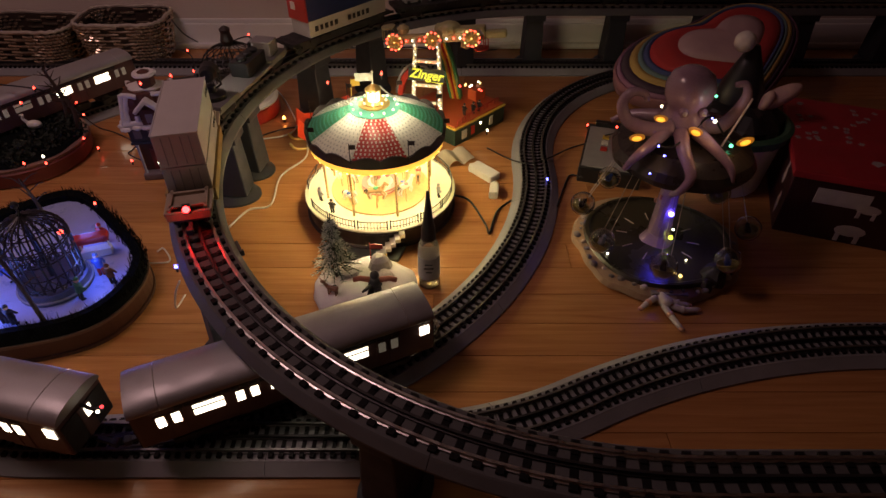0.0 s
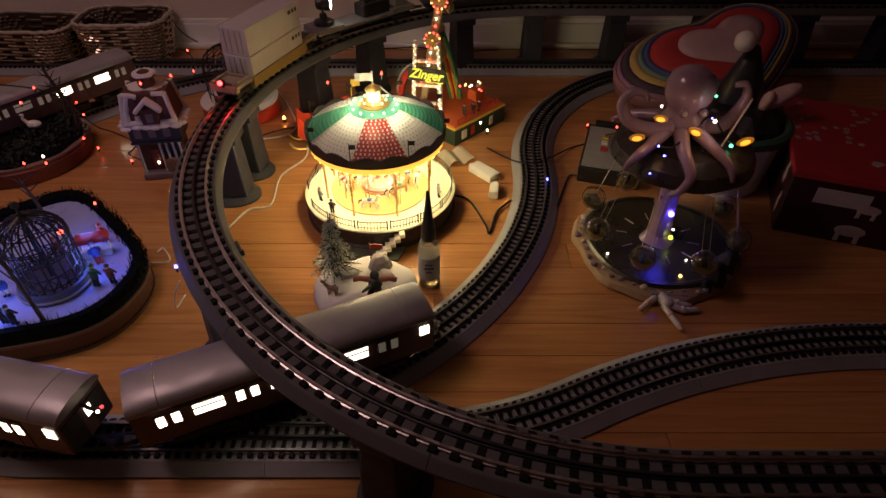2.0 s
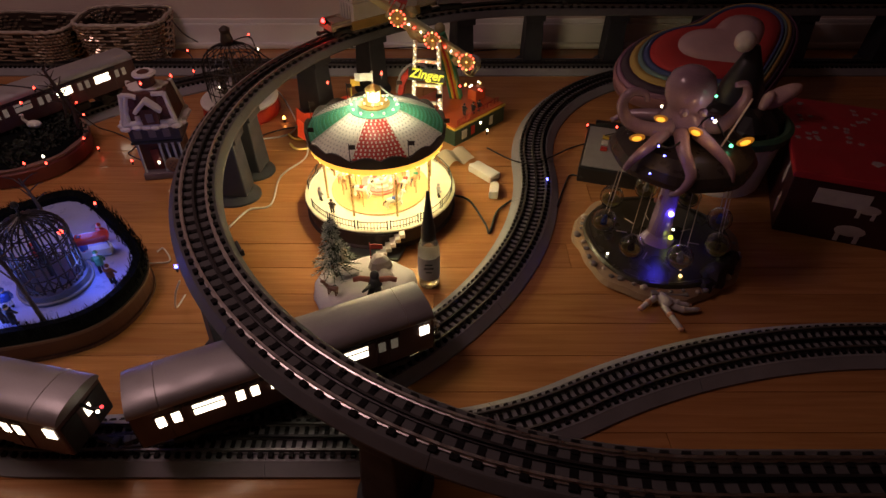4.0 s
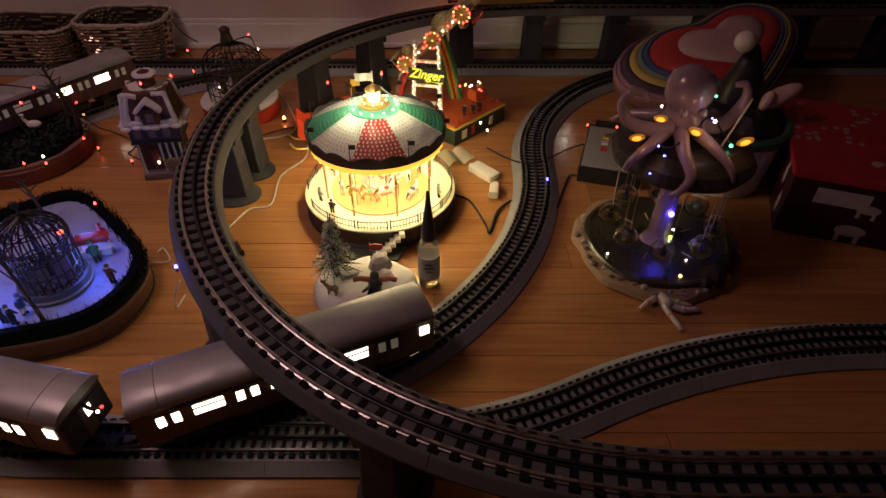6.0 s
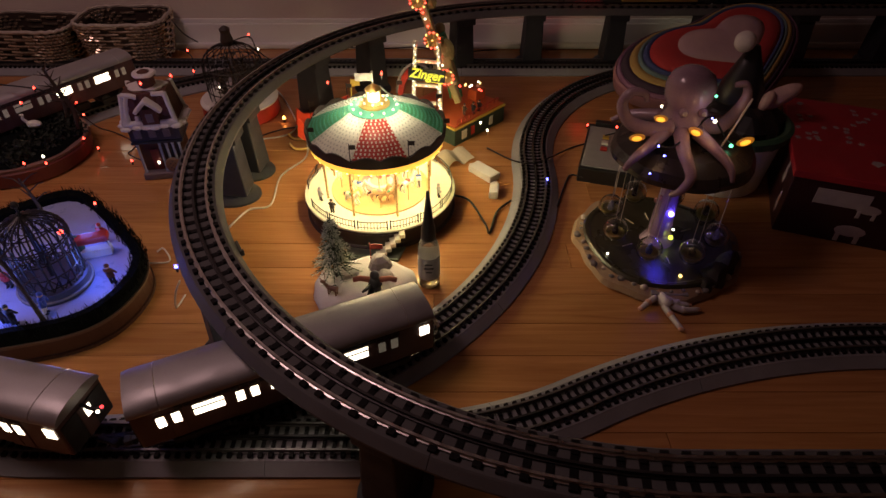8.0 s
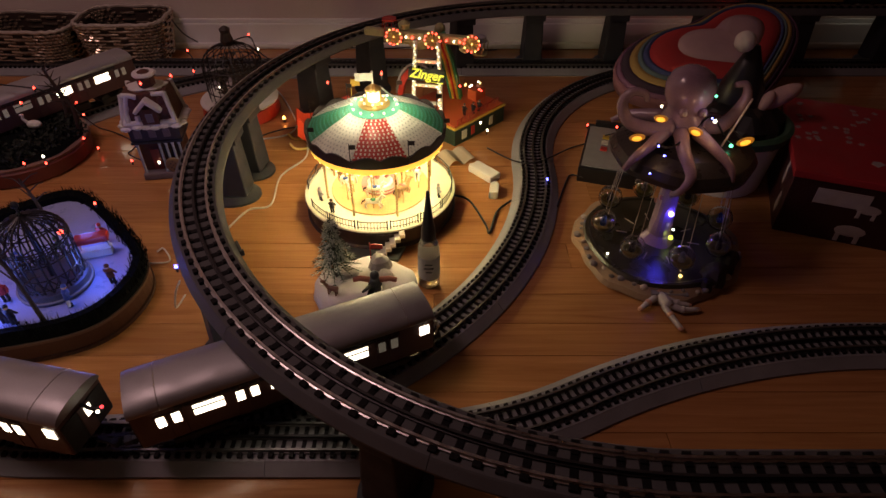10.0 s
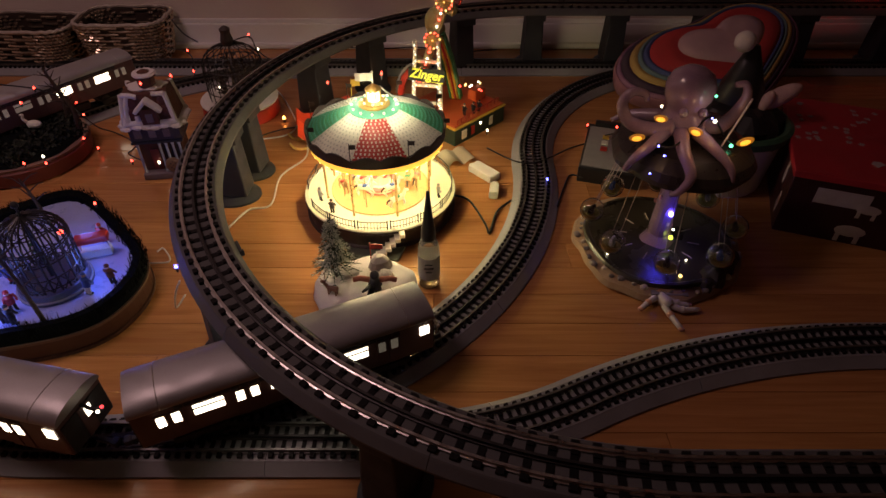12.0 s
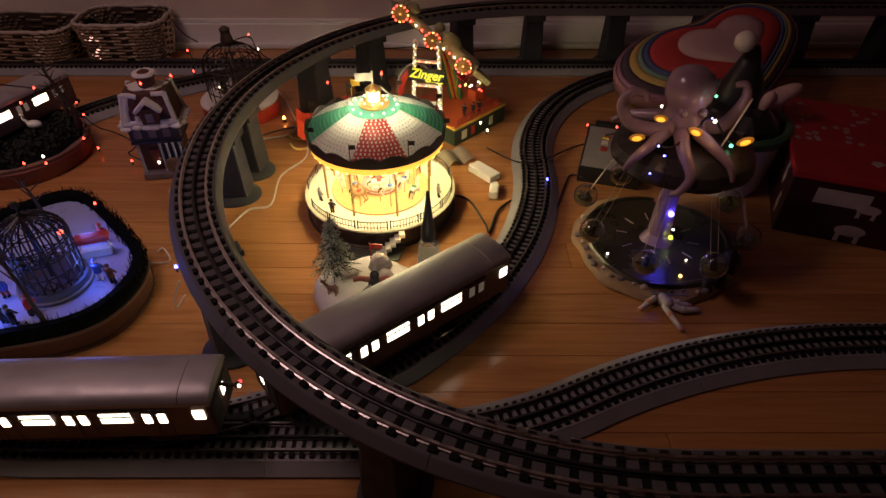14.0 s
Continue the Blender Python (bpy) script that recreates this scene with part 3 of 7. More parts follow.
    lathe(bm, [(0.030, 0.0407), (0.030, 0.046), (0.026, 0.048), (0.017, 0.051), (0.016, 0.085), (0.022, 0.10), (0.024, 0.137)], 12)
    part("centre_column", bm, WHITEP, rot, "white panelled centre column with mirrors")
    bm = bmesh.new()
    for z in (0.0415, 0.0475):
        lathe(bm, [(0.0312, z), (0.0312, z + 0.002)], 24)
    for k in range(8):
        a = 2 * math.pi * k / 8
        ball(bm, 0.007, (0.0205 * math.cos(a), 0.0205 * math.sin(a), 0.075), 8, 0, (0.5, 0.8, 1.2), (0, 0, math.degrees(a)))
    part("column_trim", bm, PINK, rot, "pink trim round the column")
    rng = random.Random(3)
    for ring, num, r in ((0, 8, 0.064), (1, 6, 0.046)):
        for k in range(num):
            a = 2 * math.pi * (k + 0.5 * ring) / num
            x, y, z = r * math.cos(a), r * math.sin(a), 0.066 + 0.014 * math.sin(k * 2.2 + ring)
            bm = bmesh.new()
            horse(bm, pose(x, y, z, 0, 0, math.degrees(a) + 90), 0)
            h = part("horse", bm, [WHITEP if (k + ring) % 3 else mat("tan_paint", (0.45, 0.27, 0.12), 0.45), DARKBROWN, (REDP, BLUEP, GREENP, PINK)[k % 4]], rot)
            bm = bmesh.new()
            tube(bm, [(x, y, 0.0405), (x, y, 0.140)], 0.0009, 6)
            part("horse_pole", bm, BRASS, h)
    return t, rot


def _disc(r, z0, z1, n=64):
    bm = bmesh.new()
    lathe(bm, [(r, z0), (r, z1 - 0.0005), (r - 0.001, z1)], n)
    return bm


CAROUSEL, TURNTABLE = build_carousel()


def figurine(name, at, turn, height, label, coat, legs, lean=0.0, group="miniature figures", arms=(1, -1)):
    """A painted miniature, one plain mesh."""
    h = height / 0.030
    bm = bmesh.new()
    for y in (-0.0022, 0.0022):
        tube(bm, [(0, y, 0.0015), (0, y, 0.014)], 0.0017, 6, 1, 0.0020)
        ball(bm, 0.0022, (0.0012, y, 0.0014), 6, 3, (1.5, 0.8, 0.6))
    lathe(bm, [(0.0042, 0.0115), (0.0040, 0.016), (0.0046, 0.0215), (0.0022, 0.0240)], 10, mi=0, sy=1.15, sx=0.85)
    for s in arms:
        tube(bm, [(0, s * 0.0048, 0.0222), (0.002, s * 0.0062, 0.0175), (0.0045, s * 0.0050, 0.0145)], 0.0014, 6, 0)
    ball(bm, 0.0030, (0, 0, 0.0268), 8, 2)
    lathe(bm, [(0.0031, 0.0280), (0.0024, 0.0300), (0.0006, 0.0312)], 8, mi=0)
    bmesh.ops.transform(bm, matrix=Matrix.Diagonal((h, h, h, 1)) @ pose(0, 0, 0, 0, lean, 0), verts=bm.verts[:])
    ob = part(name, bm, [coat, legs, mat("skin_tone_paint", (0.5, 0.33, 0.25), 0.6), BLACK])
    ob.matrix_basis = pose(*at, 0, 0, turn)
    return tagged(ob, label, "figurine", group)


for a, turn, coat in ((-156, 40, GREYP), (-133, 80, DARKBROWN), (-18, 10, GREYP), (150, 0, BLUEP)):
    figurine("figurine", (CARO[0] + 0.102 * math.cos(radians(a)), CARO[1] + 0.102 * math.sin(radians(a)), 0.0388), turn, 0.026,
             "small painted visitor figurine on the carousel deck", coat, BLACK)

# ---- swinging-arm ride ----
REDGLOW = mat("red_bulb", (0.6, 0.05, 0.04), 0.4, glow=(1.0, 0.05, 0.03), power=9)
YELGLOW = mat("yellow_bulb", (0.9, 0.7, 0.3), 0.4, glow=(1.0, 0.62, 0.18), power=3.2)
WHITEGLOW = mat("white_bulb", (0.9, 0.9, 0.85), 0.4, glow=(1.0, 0.90, 0.66), power=4.5)
SIGNGLOW = mat("glowing_sign_letters", (0.6, 0.6, 0.05), 0.4, glow=(0.72, 0.70, 0.04), power=0.9)
OLIVE = mat("olive_yellow_plastic", (0.34, 0.31, 0.15), 0.45, scale=60)
ORANGEP = mat("orange_enamel", (0.50, 0.10, 0.03), 0.45, scale=50)


def bulb(at, r, material, parent, name="bulb", label=""):
    bm = bmesh.new()
    ball(bm, r, at, 10)
    return part(name, bm, material, parent, label)


def letters(text, size, material, m, parent, name, depth=0.0006):
    cu = bpy.data.curves.new(name, "FONT")
    cu.body, cu.size, cu.align_x, cu.align_y, cu.extrude = text, size, "CENTER", "CENTER", depth
    cu.shear, cu.offset = 0.25, 0.0006
    ob = new(name + "_text", cu)
    me = bpy.data.meshes.new_from_object(ob.evaluated_get(bpy.context.evaluated_depsgraph_get()))
    bpy.data.objects.remove(ob)
    me.materials.clear()
    me.materials.append(material)
    ob = new(name, me)
    ob.parent = parent
    ob.matrix_basis = m
    return ob


def build_swing_ride():
    t = thing("arm_ride", pose(-0.023, 1.150, 0, 0, 0, -12), "toy fairground ride with a lit arm on a bulb-lined tower", "toy ride")
    bm = bmesh.new()
    box(bm, (0.150, 0.145, 0.034), (0.045, 0.010, 0.017), (0, 0, 58), bevel=0.002)
    part("base", bm, mat("bottle_green", (0.016, 0.040, 0.028), 0.4, scale=60), t, "dark bottle-green base box")
    bm = bmesh.new()
    box(bm, (0.153, 0.148, 0.004), (0.045, 0.010, 0.0362), (0, 0, 58), bevel=0.001)
    part("base_rim", bm, YELLOWP, t, "yellow base rim")
    bm = bmesh.new()
    box(bm, (0.146, 0.141, 0.003), (0.045, 0.010, 0.0395), (0, 0, 58), bevel=0.001)
    part("platform", bm, ORANGEP, t, "orange-red platform")
    bm = bmesh.new()
    box(bm, (0.003, 0.040, 0.026), (0.045 + 0.0752 * math.cos(radians(-122)), 0.010 + 0.0752 * math.sin(radians(-122)), 0.017), (0, 0, -122))
    part("side_panel", bm, REDP, t, "red side panel")
    for k, (x, c) in enumerate(((-0.05, WHITEP), (-0.025, REDP), (0.03, WHITEP))):
        bm = bmesh.new()
        box(bm, (0.014 if k == 0 else 0.010, 0.002, 0.018), (0.045 + 0.0745 * 0.848 + x * 0.53, 0.010 - 0.0745 * 0.53 + x * 0.848, 0.019), (0, 0, 58), bevel=0.0005)
        part("notice", bm, c, t, "small notice plate on the base")
    # tower legs with bulbs
    for sx, col in ((-0.026, WHITEP), (0.026, WHITEP)):
        bm = bmesh.new()
        tube(bm, [(sx * 1.1, -0.042, 0.040), (sx, -0.038, 0.100), (sx * 0.85, -0.034, 0.183)], 0.0042, 8)
        leg = part("tower_leg", bm, WHITEP, t, "cream tower leg lined with bulbs")
        for i in range(24):
            z = 0.044 + i * 0.0057
            f = (z - 0.027) / 0.15
            bulb((sx * (1.1 - 0.25 * f) + 0.0015 * (-1) ** i, -0.0480 + 0.009 * f, z), 0.0012, (WHITEGLOW, YELGLOW, WHITEGLOW)[i % 3], leg)
    for z, w in ((0.062, 0.060), (0.098, 0.056), (0.146, 0.050)):
        bm = bmesh.new()
        box(bm, (w, 0.005, 0.0065), (0, -0.039, z), bevel=0.001)
        bar = part("tower_crossbar", bm, WHITEP, t, "cream crossbar with bulbs")
        if z > 0.09:
            for i in range(7):
                bulb((-0.021 + i * 0.007, -0.0425, z), 0.0011, (WHITEGLOW, YELGLOW, REDGLOW)[i % 3], bar)
    # curved track with a red car behind the sign
    bm = bmesh.new()
    tube(bm, [(-0.032 + 0.044 * math.cos(radians(q)), 0.012, 0.052 + 0.066 * math.sin(radians(q))) for q in range(0, 181, 12)], 0.0030, 8)
    part("arch_rail", bm, GREYP, t, "dark grey arched rail")
    bm = bmesh.new()
    for q in range(110, 171, 20):
        box(bm, (0.020, 0.016, 0.012), (-0.032 + 0.034 * math.cos(radians(q)), 0.010, 0.052 + 0.054 * math.sin(radians(q))), (0, 90 - q, 0), bevel=0.003)
    part("arch_car", bm, REDP, t, "red riders' cars under the arch")
    bm = bmesh.new()
    tube(bm, [(0.045, 0.05, 0.027), (0.03, 0.020, 0.13), (0.015, 0.008, 0.185)], 0.013, 10, 0, 0.011)
    part("back_mast", bm, GREENP, t, "green mast behind the tower")
    for k, c in enumerate((GREENP, YELLOWP, REDP, YELLOWP, GREENP)):
        bm = bmesh.new()
        o = 0.0050 * (k - 2)
        tube(bm, [(0.045 + o, 0.036, 0.030), (0.031 + o, 0.0065, 0.13), (0.016 + o, -0.004, 0.182)], 0.0026, 6)
        part("mast_stripe", bm, c, t, "coloured stripe along the mast")
    bm = bmesh.new()
    ball(bm, 0.011, (0.014, 0.016, 0.190), 12)
    part("motor_housing", bm, OLIVE, t)
    # sign
    bm = bmesh.new()
    box(bm, (0.072, 0.003, 0.024), (0.001, -0.046, 0.122), (-12, 0, 0), bevel=0.001)
    sign = part("sign_board", bm, mat("near_black_sign", (0.012, 0.020, 0.012), 0.5, scale=60), t, "dark green sign board")
    letters("Zinger", 0.0240, SIGNGLOW, pose(0.001, -0.0492, 0.1235, 78, 4, 0), sign, "sign_letters")
    bm = bmesh.new()
    box(bm, (0.056, 0.0012, 0.0025), (0.006, -0.0482, 0.1115), (0, 6, 0))
    part("sign_underline", bm, SIGNGLOW, sign)
    # arm: wheels of bulbs at the hub and both ends, cages behind
    bm = bmesh.new()
    box(bm, (0.168, 0.012, 0.018), (0.004, 0.005, 0), bevel=0.004)
    box(bm, (0.095, 0.020, 0.026), (0.052, 0.010, 0.004), bevel=0.005)
    box(bm, (0.040, 0.016, 0.014), (0.118, 0.010, 0.0), bevel=0.004)
    ball(bm, 0.020, (0.030, 0.012, 0.012), 14, 0, (1.2, 0.8, 0.8))
    arm = part("arm", bm, OLIVE, t, "long olive-yellow arm with lit wheels")
    for x in (-0.075, 0.0, 0.075):
        bm = bmesh.new()
        lathe(bm, [(0.0155, -0.003), (0.0172, -0.001), (0.0172, 0.001), (0.0155, 0.003)], 24, m=pose(x, -0.006, 0, 90))
        wheel = part("light_wheel", bm, OLIVE, arm, "olive wheel ringed with red and cream bulbs")
        for i in range(6):
            bm = bmesh.new()
            q = math.pi * i / 6
            tube(bm, [(x - 0.013 * math.cos(q), -0.0094, -0.013 * math.sin(q)), (x + 0.013 * math.cos(q), -0.0094, 0.013 * math.sin(q))], 0.0007, 5)
            part("spoke", bm, YELLOWP, wheel)
        for i in range(12):
            a = 2 * math.pi * i / 12
            bulb((x + 0.0150 * math.cos(a), -0.0100, 0.0150 * math.sin(a)), 0.0017, (REDGLOW, YELGLOW, REDGLOW)[i % 3], wheel)
        bulb((x, -0.0100, 0), 0.0014, YELGLOW, wheel)
    for i, x in enumerate((-0.052, -0.040, -0.026, 0.026, 0.040, 0.052)):
        bulb((x, -0.0050, 0.0), 0.0021, (REDGLOW, WHITEGLOW)[i % 2], arm)
    for s in (-1, 1):
        bm = bmesh.new()
        for a in range(0, 360, 60):
            tube(bm, [(s * 0.088 + 0.013 * math.cos(radians(a)), 0.010 + 0.010 * math.sin(radians(a)), -s * 0.026),
                      (s * 0.088 + 0.015 * math.cos(radians(a)), 0.010 + 0.012 * math.sin(radians(a)), 0.0),
                      (s * 0.088 + 0.010 * math.cos(radians(a)), 0.010 + 0.008 * math.sin(radians(a)), s * 0.006)], 0.0010, 5)
        lathe(bm, [(0.014, -0.003), (0.014, 0.0)], 14, m=pose(s * 0.088, 0.010, -s * 0.025))
        part("cage", bm, REDP if s > 0 else OLIVE, arm, "riders' wire cage at the arm's end")
        bm = bmesh.new()
        lathe(bm, [(0.013, 0.0), (0.011, 0.009), (0.004, 0.012)], 14, m=pose(s * 0.088, 0.010, 0.003 if s > 0 else 0.0, 0 if s > 0 else 180))
        part("cage_hood", bm, mat("clear_grey_hood", (0.35, 0.35, 0.36), 0.25, scale=60), arm)
        bm = bmesh.new()
        lathe(bm, [(0.010, 0.0), (0.012, 0.010), (0.004, 0.016)], 14, m=pose(s * 0.060, 0.012, -s * 0.010, 180 if s > 0 else 0))
        part("seat_tub", bm, OLIVE, arm, "olive seat tub")
    for i in range(9):
        x, y = 0.075 + 0.020 * math.cos(i * 1.1), 0.040 + 0.028 * math.sin(i * 1.7)
        bulb((x, y, 0.060 + 0.006 * (i % 4)), 0.0022, (REDGLOW, WHITEGLOW, YELGLOW)[i % 3], t)
    # fence and booth on the platform
    bm = bmesh.new()
    box(bm, (0.030, 0.024, 0.022), (0.085, 0.045, 0.052), (0, 0, 58), bevel=0.002)
    part("ticket_booth", bm, ORANGEP, t, "orange ticket booth")
    bm = bmesh.new()
    for k in range(12):
        x = -0.068 + k * 0.012
        tube(bm, [(0.045 + x * 0.47 + 0.064 * 0.88, 0.010 + x * 0.88 - 0.064 * 0.47, 0.040), (0.045 + x * 0.47 + 0.064 * 0.88, 0.010 + x * 0.88 - 0.064 * 0.47, 0.051)], 0.0009, 5)
    tube(bm, [(0.045 - 0.068 * 0.47 + 0.0563, 0.010 - 0.068 * 0.88 - 0.030, 0.051), (0.045 + 0.064 * 0.47 + 0.0563, 0.010 + 0.064 * 0.88 - 0.030, 0.051)], 0.0009, 5)
    part("platform_fence", bm, REDP, t)
    return t, arm


ARM_RIDE, RIDE_ARM = build_swing_ride()
for dx, dy in ((0.080, -0.045), (0.092, -0.035), (0.062, -0.052)):
    figurine("figurine", (-0.02 + dx, 1.150 + dy, 0.0412), 60, 0.025, "dark painted visitor figurine on the ride's platform", BLACK, BLACK)
# ---- octopus swing ride ----
OCTO = mat("glossy_mauve_resin", (0.32, 0.21, 0.26), 0.18, scale=35, vary=0.25, coat=0.4)
POND = mat("dark_olive_pond", (0.040, 0.036, 0.020), 0.28, scale=18, vary=0.4)
SAND = mat("sandy_resin_edge", (0.30, 0.20, 0.12), 0.75, scale=30, vary=0.35, bump=0.5)
STONE = mat("grey_pebble", (0.20, 0.18, 0.17), 0.7, scale=40, vary=0.3, island=0.35)
SHELL = mat("pale_shell", (0.50, 0.42, 0.34), 0.5, scale=60)
GLASS = mat("clear_bubble", (0.92, 0.92, 0.90), 0.03, trans=1.0, vary=0.02, bump=0.0)
GLASS.node_tree.nodes["Principled BSDF"].inputs["IOR"].default_value = 1.6
AMBER = mat("amber_tub", (0.26, 0.21, 0.05), 0.35, scale=60)
LEDBLUE = mat("blue_led", (0.1, 0.1, 0.8), 0.4, glow=(0.08, 0.06, 1.0), power=60)
BLUEGLOW = mat("blue_bulb", (0.1, 0.1, 0.8), 0.4, glow=(0.10, 0.10, 1.0), power=14)
GREENGLOW = mat("green_bulb", (0.1, 0.6, 0.3), 0.4, glow=(0.12, 0.75, 0.36), power=4)
AMBERGLOW = mat("amber_bulb", (0.8, 0.5, 0.1), 0.4, glow=(1.0, 0.40, 0.03), power=1.5)
AMBERHALO = mat("amber_light_halo", (0.35, 0.20, 0.06), 0.35, glow=(1.0, 0.34, 0.02), power=0.22, scale=150, vary=0.4)
LIMEGLOW = mat("lime_bulb", (0.5, 0.6, 0.1), 0.4, glow=(0.55, 0.70, 0.04), power=4)
OCX, OCY = 0.331, 0.735
HANG_Z, HANG_R, ROPE = 0.167, 0.077, 0.112


def build_octopus_ride():
    t = thing("octopus_ride", pose(OCX, OCY, 0), "toy swing ride with a mauve octopus and clear bubble seats", "toy ride")
    bm = bmesh.new()
    wob = lambda a, z: 1 + 0.035 * math.sin(3 * a + 1) + 0.02 * math.sin(7 * a) + 0.012 * math.sin(15 * a)
    lathe(bm, [(0.124, 0.0), (0.128, 0.004), (0.124, 0.012), (0.112, 0.017), (0.09, 0.018)], 72, wob=wob)
    part("base", bm, SAND, t, "sandy rough resin base")
    bm = bmesh.new()
    lathe(bm, [(0.110, 0.012), (0.112, 0.019), (0.109, 0.0225), (0.104, 0.0225), (0.101, 0.0205), (0.05, 0.0205)], 56, wob=lambda a, z: 1 + 0.02 * math.sin(3 * a + 1) + 0.012 * math.sin(5 * a))
    part("pond", bm, POND, t, "dark glossy pond deck")
    rng = random.Random(11)
    for k in range(26):
        a = radians(150 + k * 8.2 + rng.uniform(-2, 2))
        r = 0.117 + rng.uniform(-0.004, 0.004)
        bm = bmesh.new()
        s = rng.uniform(0.0025, 0.0062)
        ball(bm, s, (r * math.cos(a), r * math.sin(a), 0.016), 8, 0, (1.1, 0.9, 0.7), (rng.uniform(-20, 20), 0, rng.uniform(0, 180)))
        part("pebble", bm, STONE if k % 4 else SHELL, t)
    for k in range(10):
        a = radians(20 + 36 * k)
        bm = bmesh.new()
        tube(bm, [(0.045 * math.cos(a), 0.045 * math.sin(a), 0.0215), (0.062 * math.cos(a), 0.062 * math.sin(a), 0.0215)], 0.0008, 5)
        part("deck_seam", bm, SHELL, t)
    for x, y, sx, sz in ((0.060, -0.082, 1.0, 1.0), (0.082, -0.064, 0.8, 1.3), (0.044, -0.100, 0.6, 0.6)):
        bm = bmesh.new()
        lathe(bm, [(0.020, 0.0), (0.022, 0.010), (0.019, 0.026), (0.010, 0.036), (0.003, 0.038)], 18, m=pose(x, y, 0.004, 8, -6, 40 * sx) @ Matrix.Diagonal((sx, 0.8 * sx, sz, 1)),
              wob=lambda a, z: 1 + 0.14 * math.sin(3 * a + 90 * z) + 0.08 * math.sin(7 * a))
        part("dark_rock", bm, mat("black_brown_rock", (0.016, 0.011, 0.009), 0.6, scale=50, vary=0.4, bump=0.6), t, "black-brown rock at the pond's edge")
    bm = bmesh.new()
    box(bm, (0.052, 0.020, 0.014), (-0.012, -0.112, 0.009), (0, 0, -4), bevel=0.002)
    part("step", bm, STONE, t, "grey stone step")
    bm = bmesh.new()
    lathe(bm, [(0.026, 0.0205), (0.022, 0.026), (0.0165, 0.034), (0.015, 0.07), (0.014, 0.12), (0.018, 0.150), (0.030, 0.165)], 20,
          wob=lambda a, z: 1 + 0.06 * math.sin(4 * a + z * 60))
    part("column", bm, OCTO, t, "mauve central column")
    bm = bmesh.new()
    for k in range(7):
        a = k * 0.9
        ball(bm, 0.004, (0.016 * math.cos(a), 0.016 * math.sin(a), 0.045 + 0.014 * k), 8, 0, (0.7, 0.7, 1.1))
    part("coral", bm, PINK, t, "pink coral knobs on the column")
    # the dark drum that carries the seats
    drum = part("drum", _drum(), mat("dark_tarnished_drum", (0.035, 0.028, 0.024), 0.3, scale=40, vary=0.3), t, "dark rotating drum under the octopus")
    # octopus: one plain body with curling arms
    bm = bmesh.new()
    lathe(bm, [(0.012, 0.200), (0.031, 0.206), (0.030, 0.218), (0.024, 0.228), (0.026, 0.236), (0.0325, 0.248), (0.0335, 0.262), (0.028, 0.276), (0.016, 0.284), (0.004, 0.287)], 28, sy=0.95)
    for pts, r in (([(-0.02, -0.02, 0.212), (-0.045, -0.020, 0.208), (-0.075, -0.005, 0.212), (-0.088, 0.0, 0.235), (-0.078, 0.0, 0.252), (-0.060, 0.0, 0.250), (-0.055, -0.002, 0.240)], 0.012),
                   ([(0.02, -0.015, 0.212), (0.050, -0.012, 0.210), (0.072, 0.0, 0.222), (0.080, 0.0, 0.245), (0.074, 0.0, 0.262), (0.060, 0.0, 0.262)], 0.012),
                   ([(-0.010, -0.03, 0.210), (-0.012, -0.058, 0.198), (-0.006, -0.086, 0.178), (-0.018, -0.092, 0.160), (-0.026, -0.085, 0.150)], 0.011),
                   ([(0.012, -0.03, 0.210), (0.030, -0.055, 0.200), (0.048, -0.075, 0.185), (0.052, -0.085, 0.168)], 0.010),
                   ([(-0.025, -0.02, 0.208), (-0.055, -0.045, 0.198), (-0.078, -0.058, 0.186), (-0.088, -0.060, 0.172)], 0.010),
                   ([(0.02, 0.02, 0.208), (0.06, 0.03, 0.200), (0.09, 0.03, 0.188)], 0.010),
                   ([(-0.02, 0.02, 0.208), (-0.06, 0.04, 0.200), (-0.085, 0.045, 0.188)], 0.010)):
        tube(bm, spline(pts, 6), r, 10, 0, 0.0035)
    for x in (-0.012, 0.014):
        ball(bm, 0.0065, (x, -0.026, 0.236), 10, 0)
    bmesh.ops.transform(bm, matrix=pose(-0.012, 0, 0.010) @ Matrix.Diagonal((0.95, 1, 1, 1)), verts=bm.verts[:])
    octo = part("octopus", bm, OCTO, t, "glossy mauve octopus with curling arms", smooth=True)
    for x in (-0.012, 0.014):
        bm = bmesh.new()
        ball(bm, 0.0032, (x * 0.95 - 0.012, -0.0315, 0.2465), 8)
        e = part("eye", bm, SHELL, octo, "pale eye")
    bm = bmesh.new()
    tube(bm, [(0.032, -0.040, 0.205), (0.062, -0.020, 0.262)], 0.0016, 6)
    part("baton", bm, SHELL, t, "pale thin baton")
    seats = []
    for k in range(8):
        bm = bmesh.new()
        ball(bm, 0.0185, (0, 0, -ROPE), 24)
        bmesh.ops.recalc_face_normals(bm, faces=bm.faces[:])
        outer = set(bm.faces)
        ball(bm, 0.0176, (0, 0, -ROPE), 24)
        inner = [f for f in bm.faces if f not in outer]
        bmesh.ops.recalc_face_normals(bm, faces=inner)
        bmesh.ops.reverse_faces(bm, faces=inner)
        seat = part("bubble_seat", bm, GLASS, t, "clear round bubble with an amber tub", smooth=True, keep=True)
        bm = bmesh.new()
        lathe(bm, [(0.003, -0.0155), (0.010, -0.0130), (0.0135, -0.008), (0.0145, -0.003), (0.0130, -0.003), (0.009, -0.009), (0.002, -0.011)], 16, at=(0, 0, -ROPE))
        part("tub", bm, AMBER, seat)
        bm = bmesh.new()
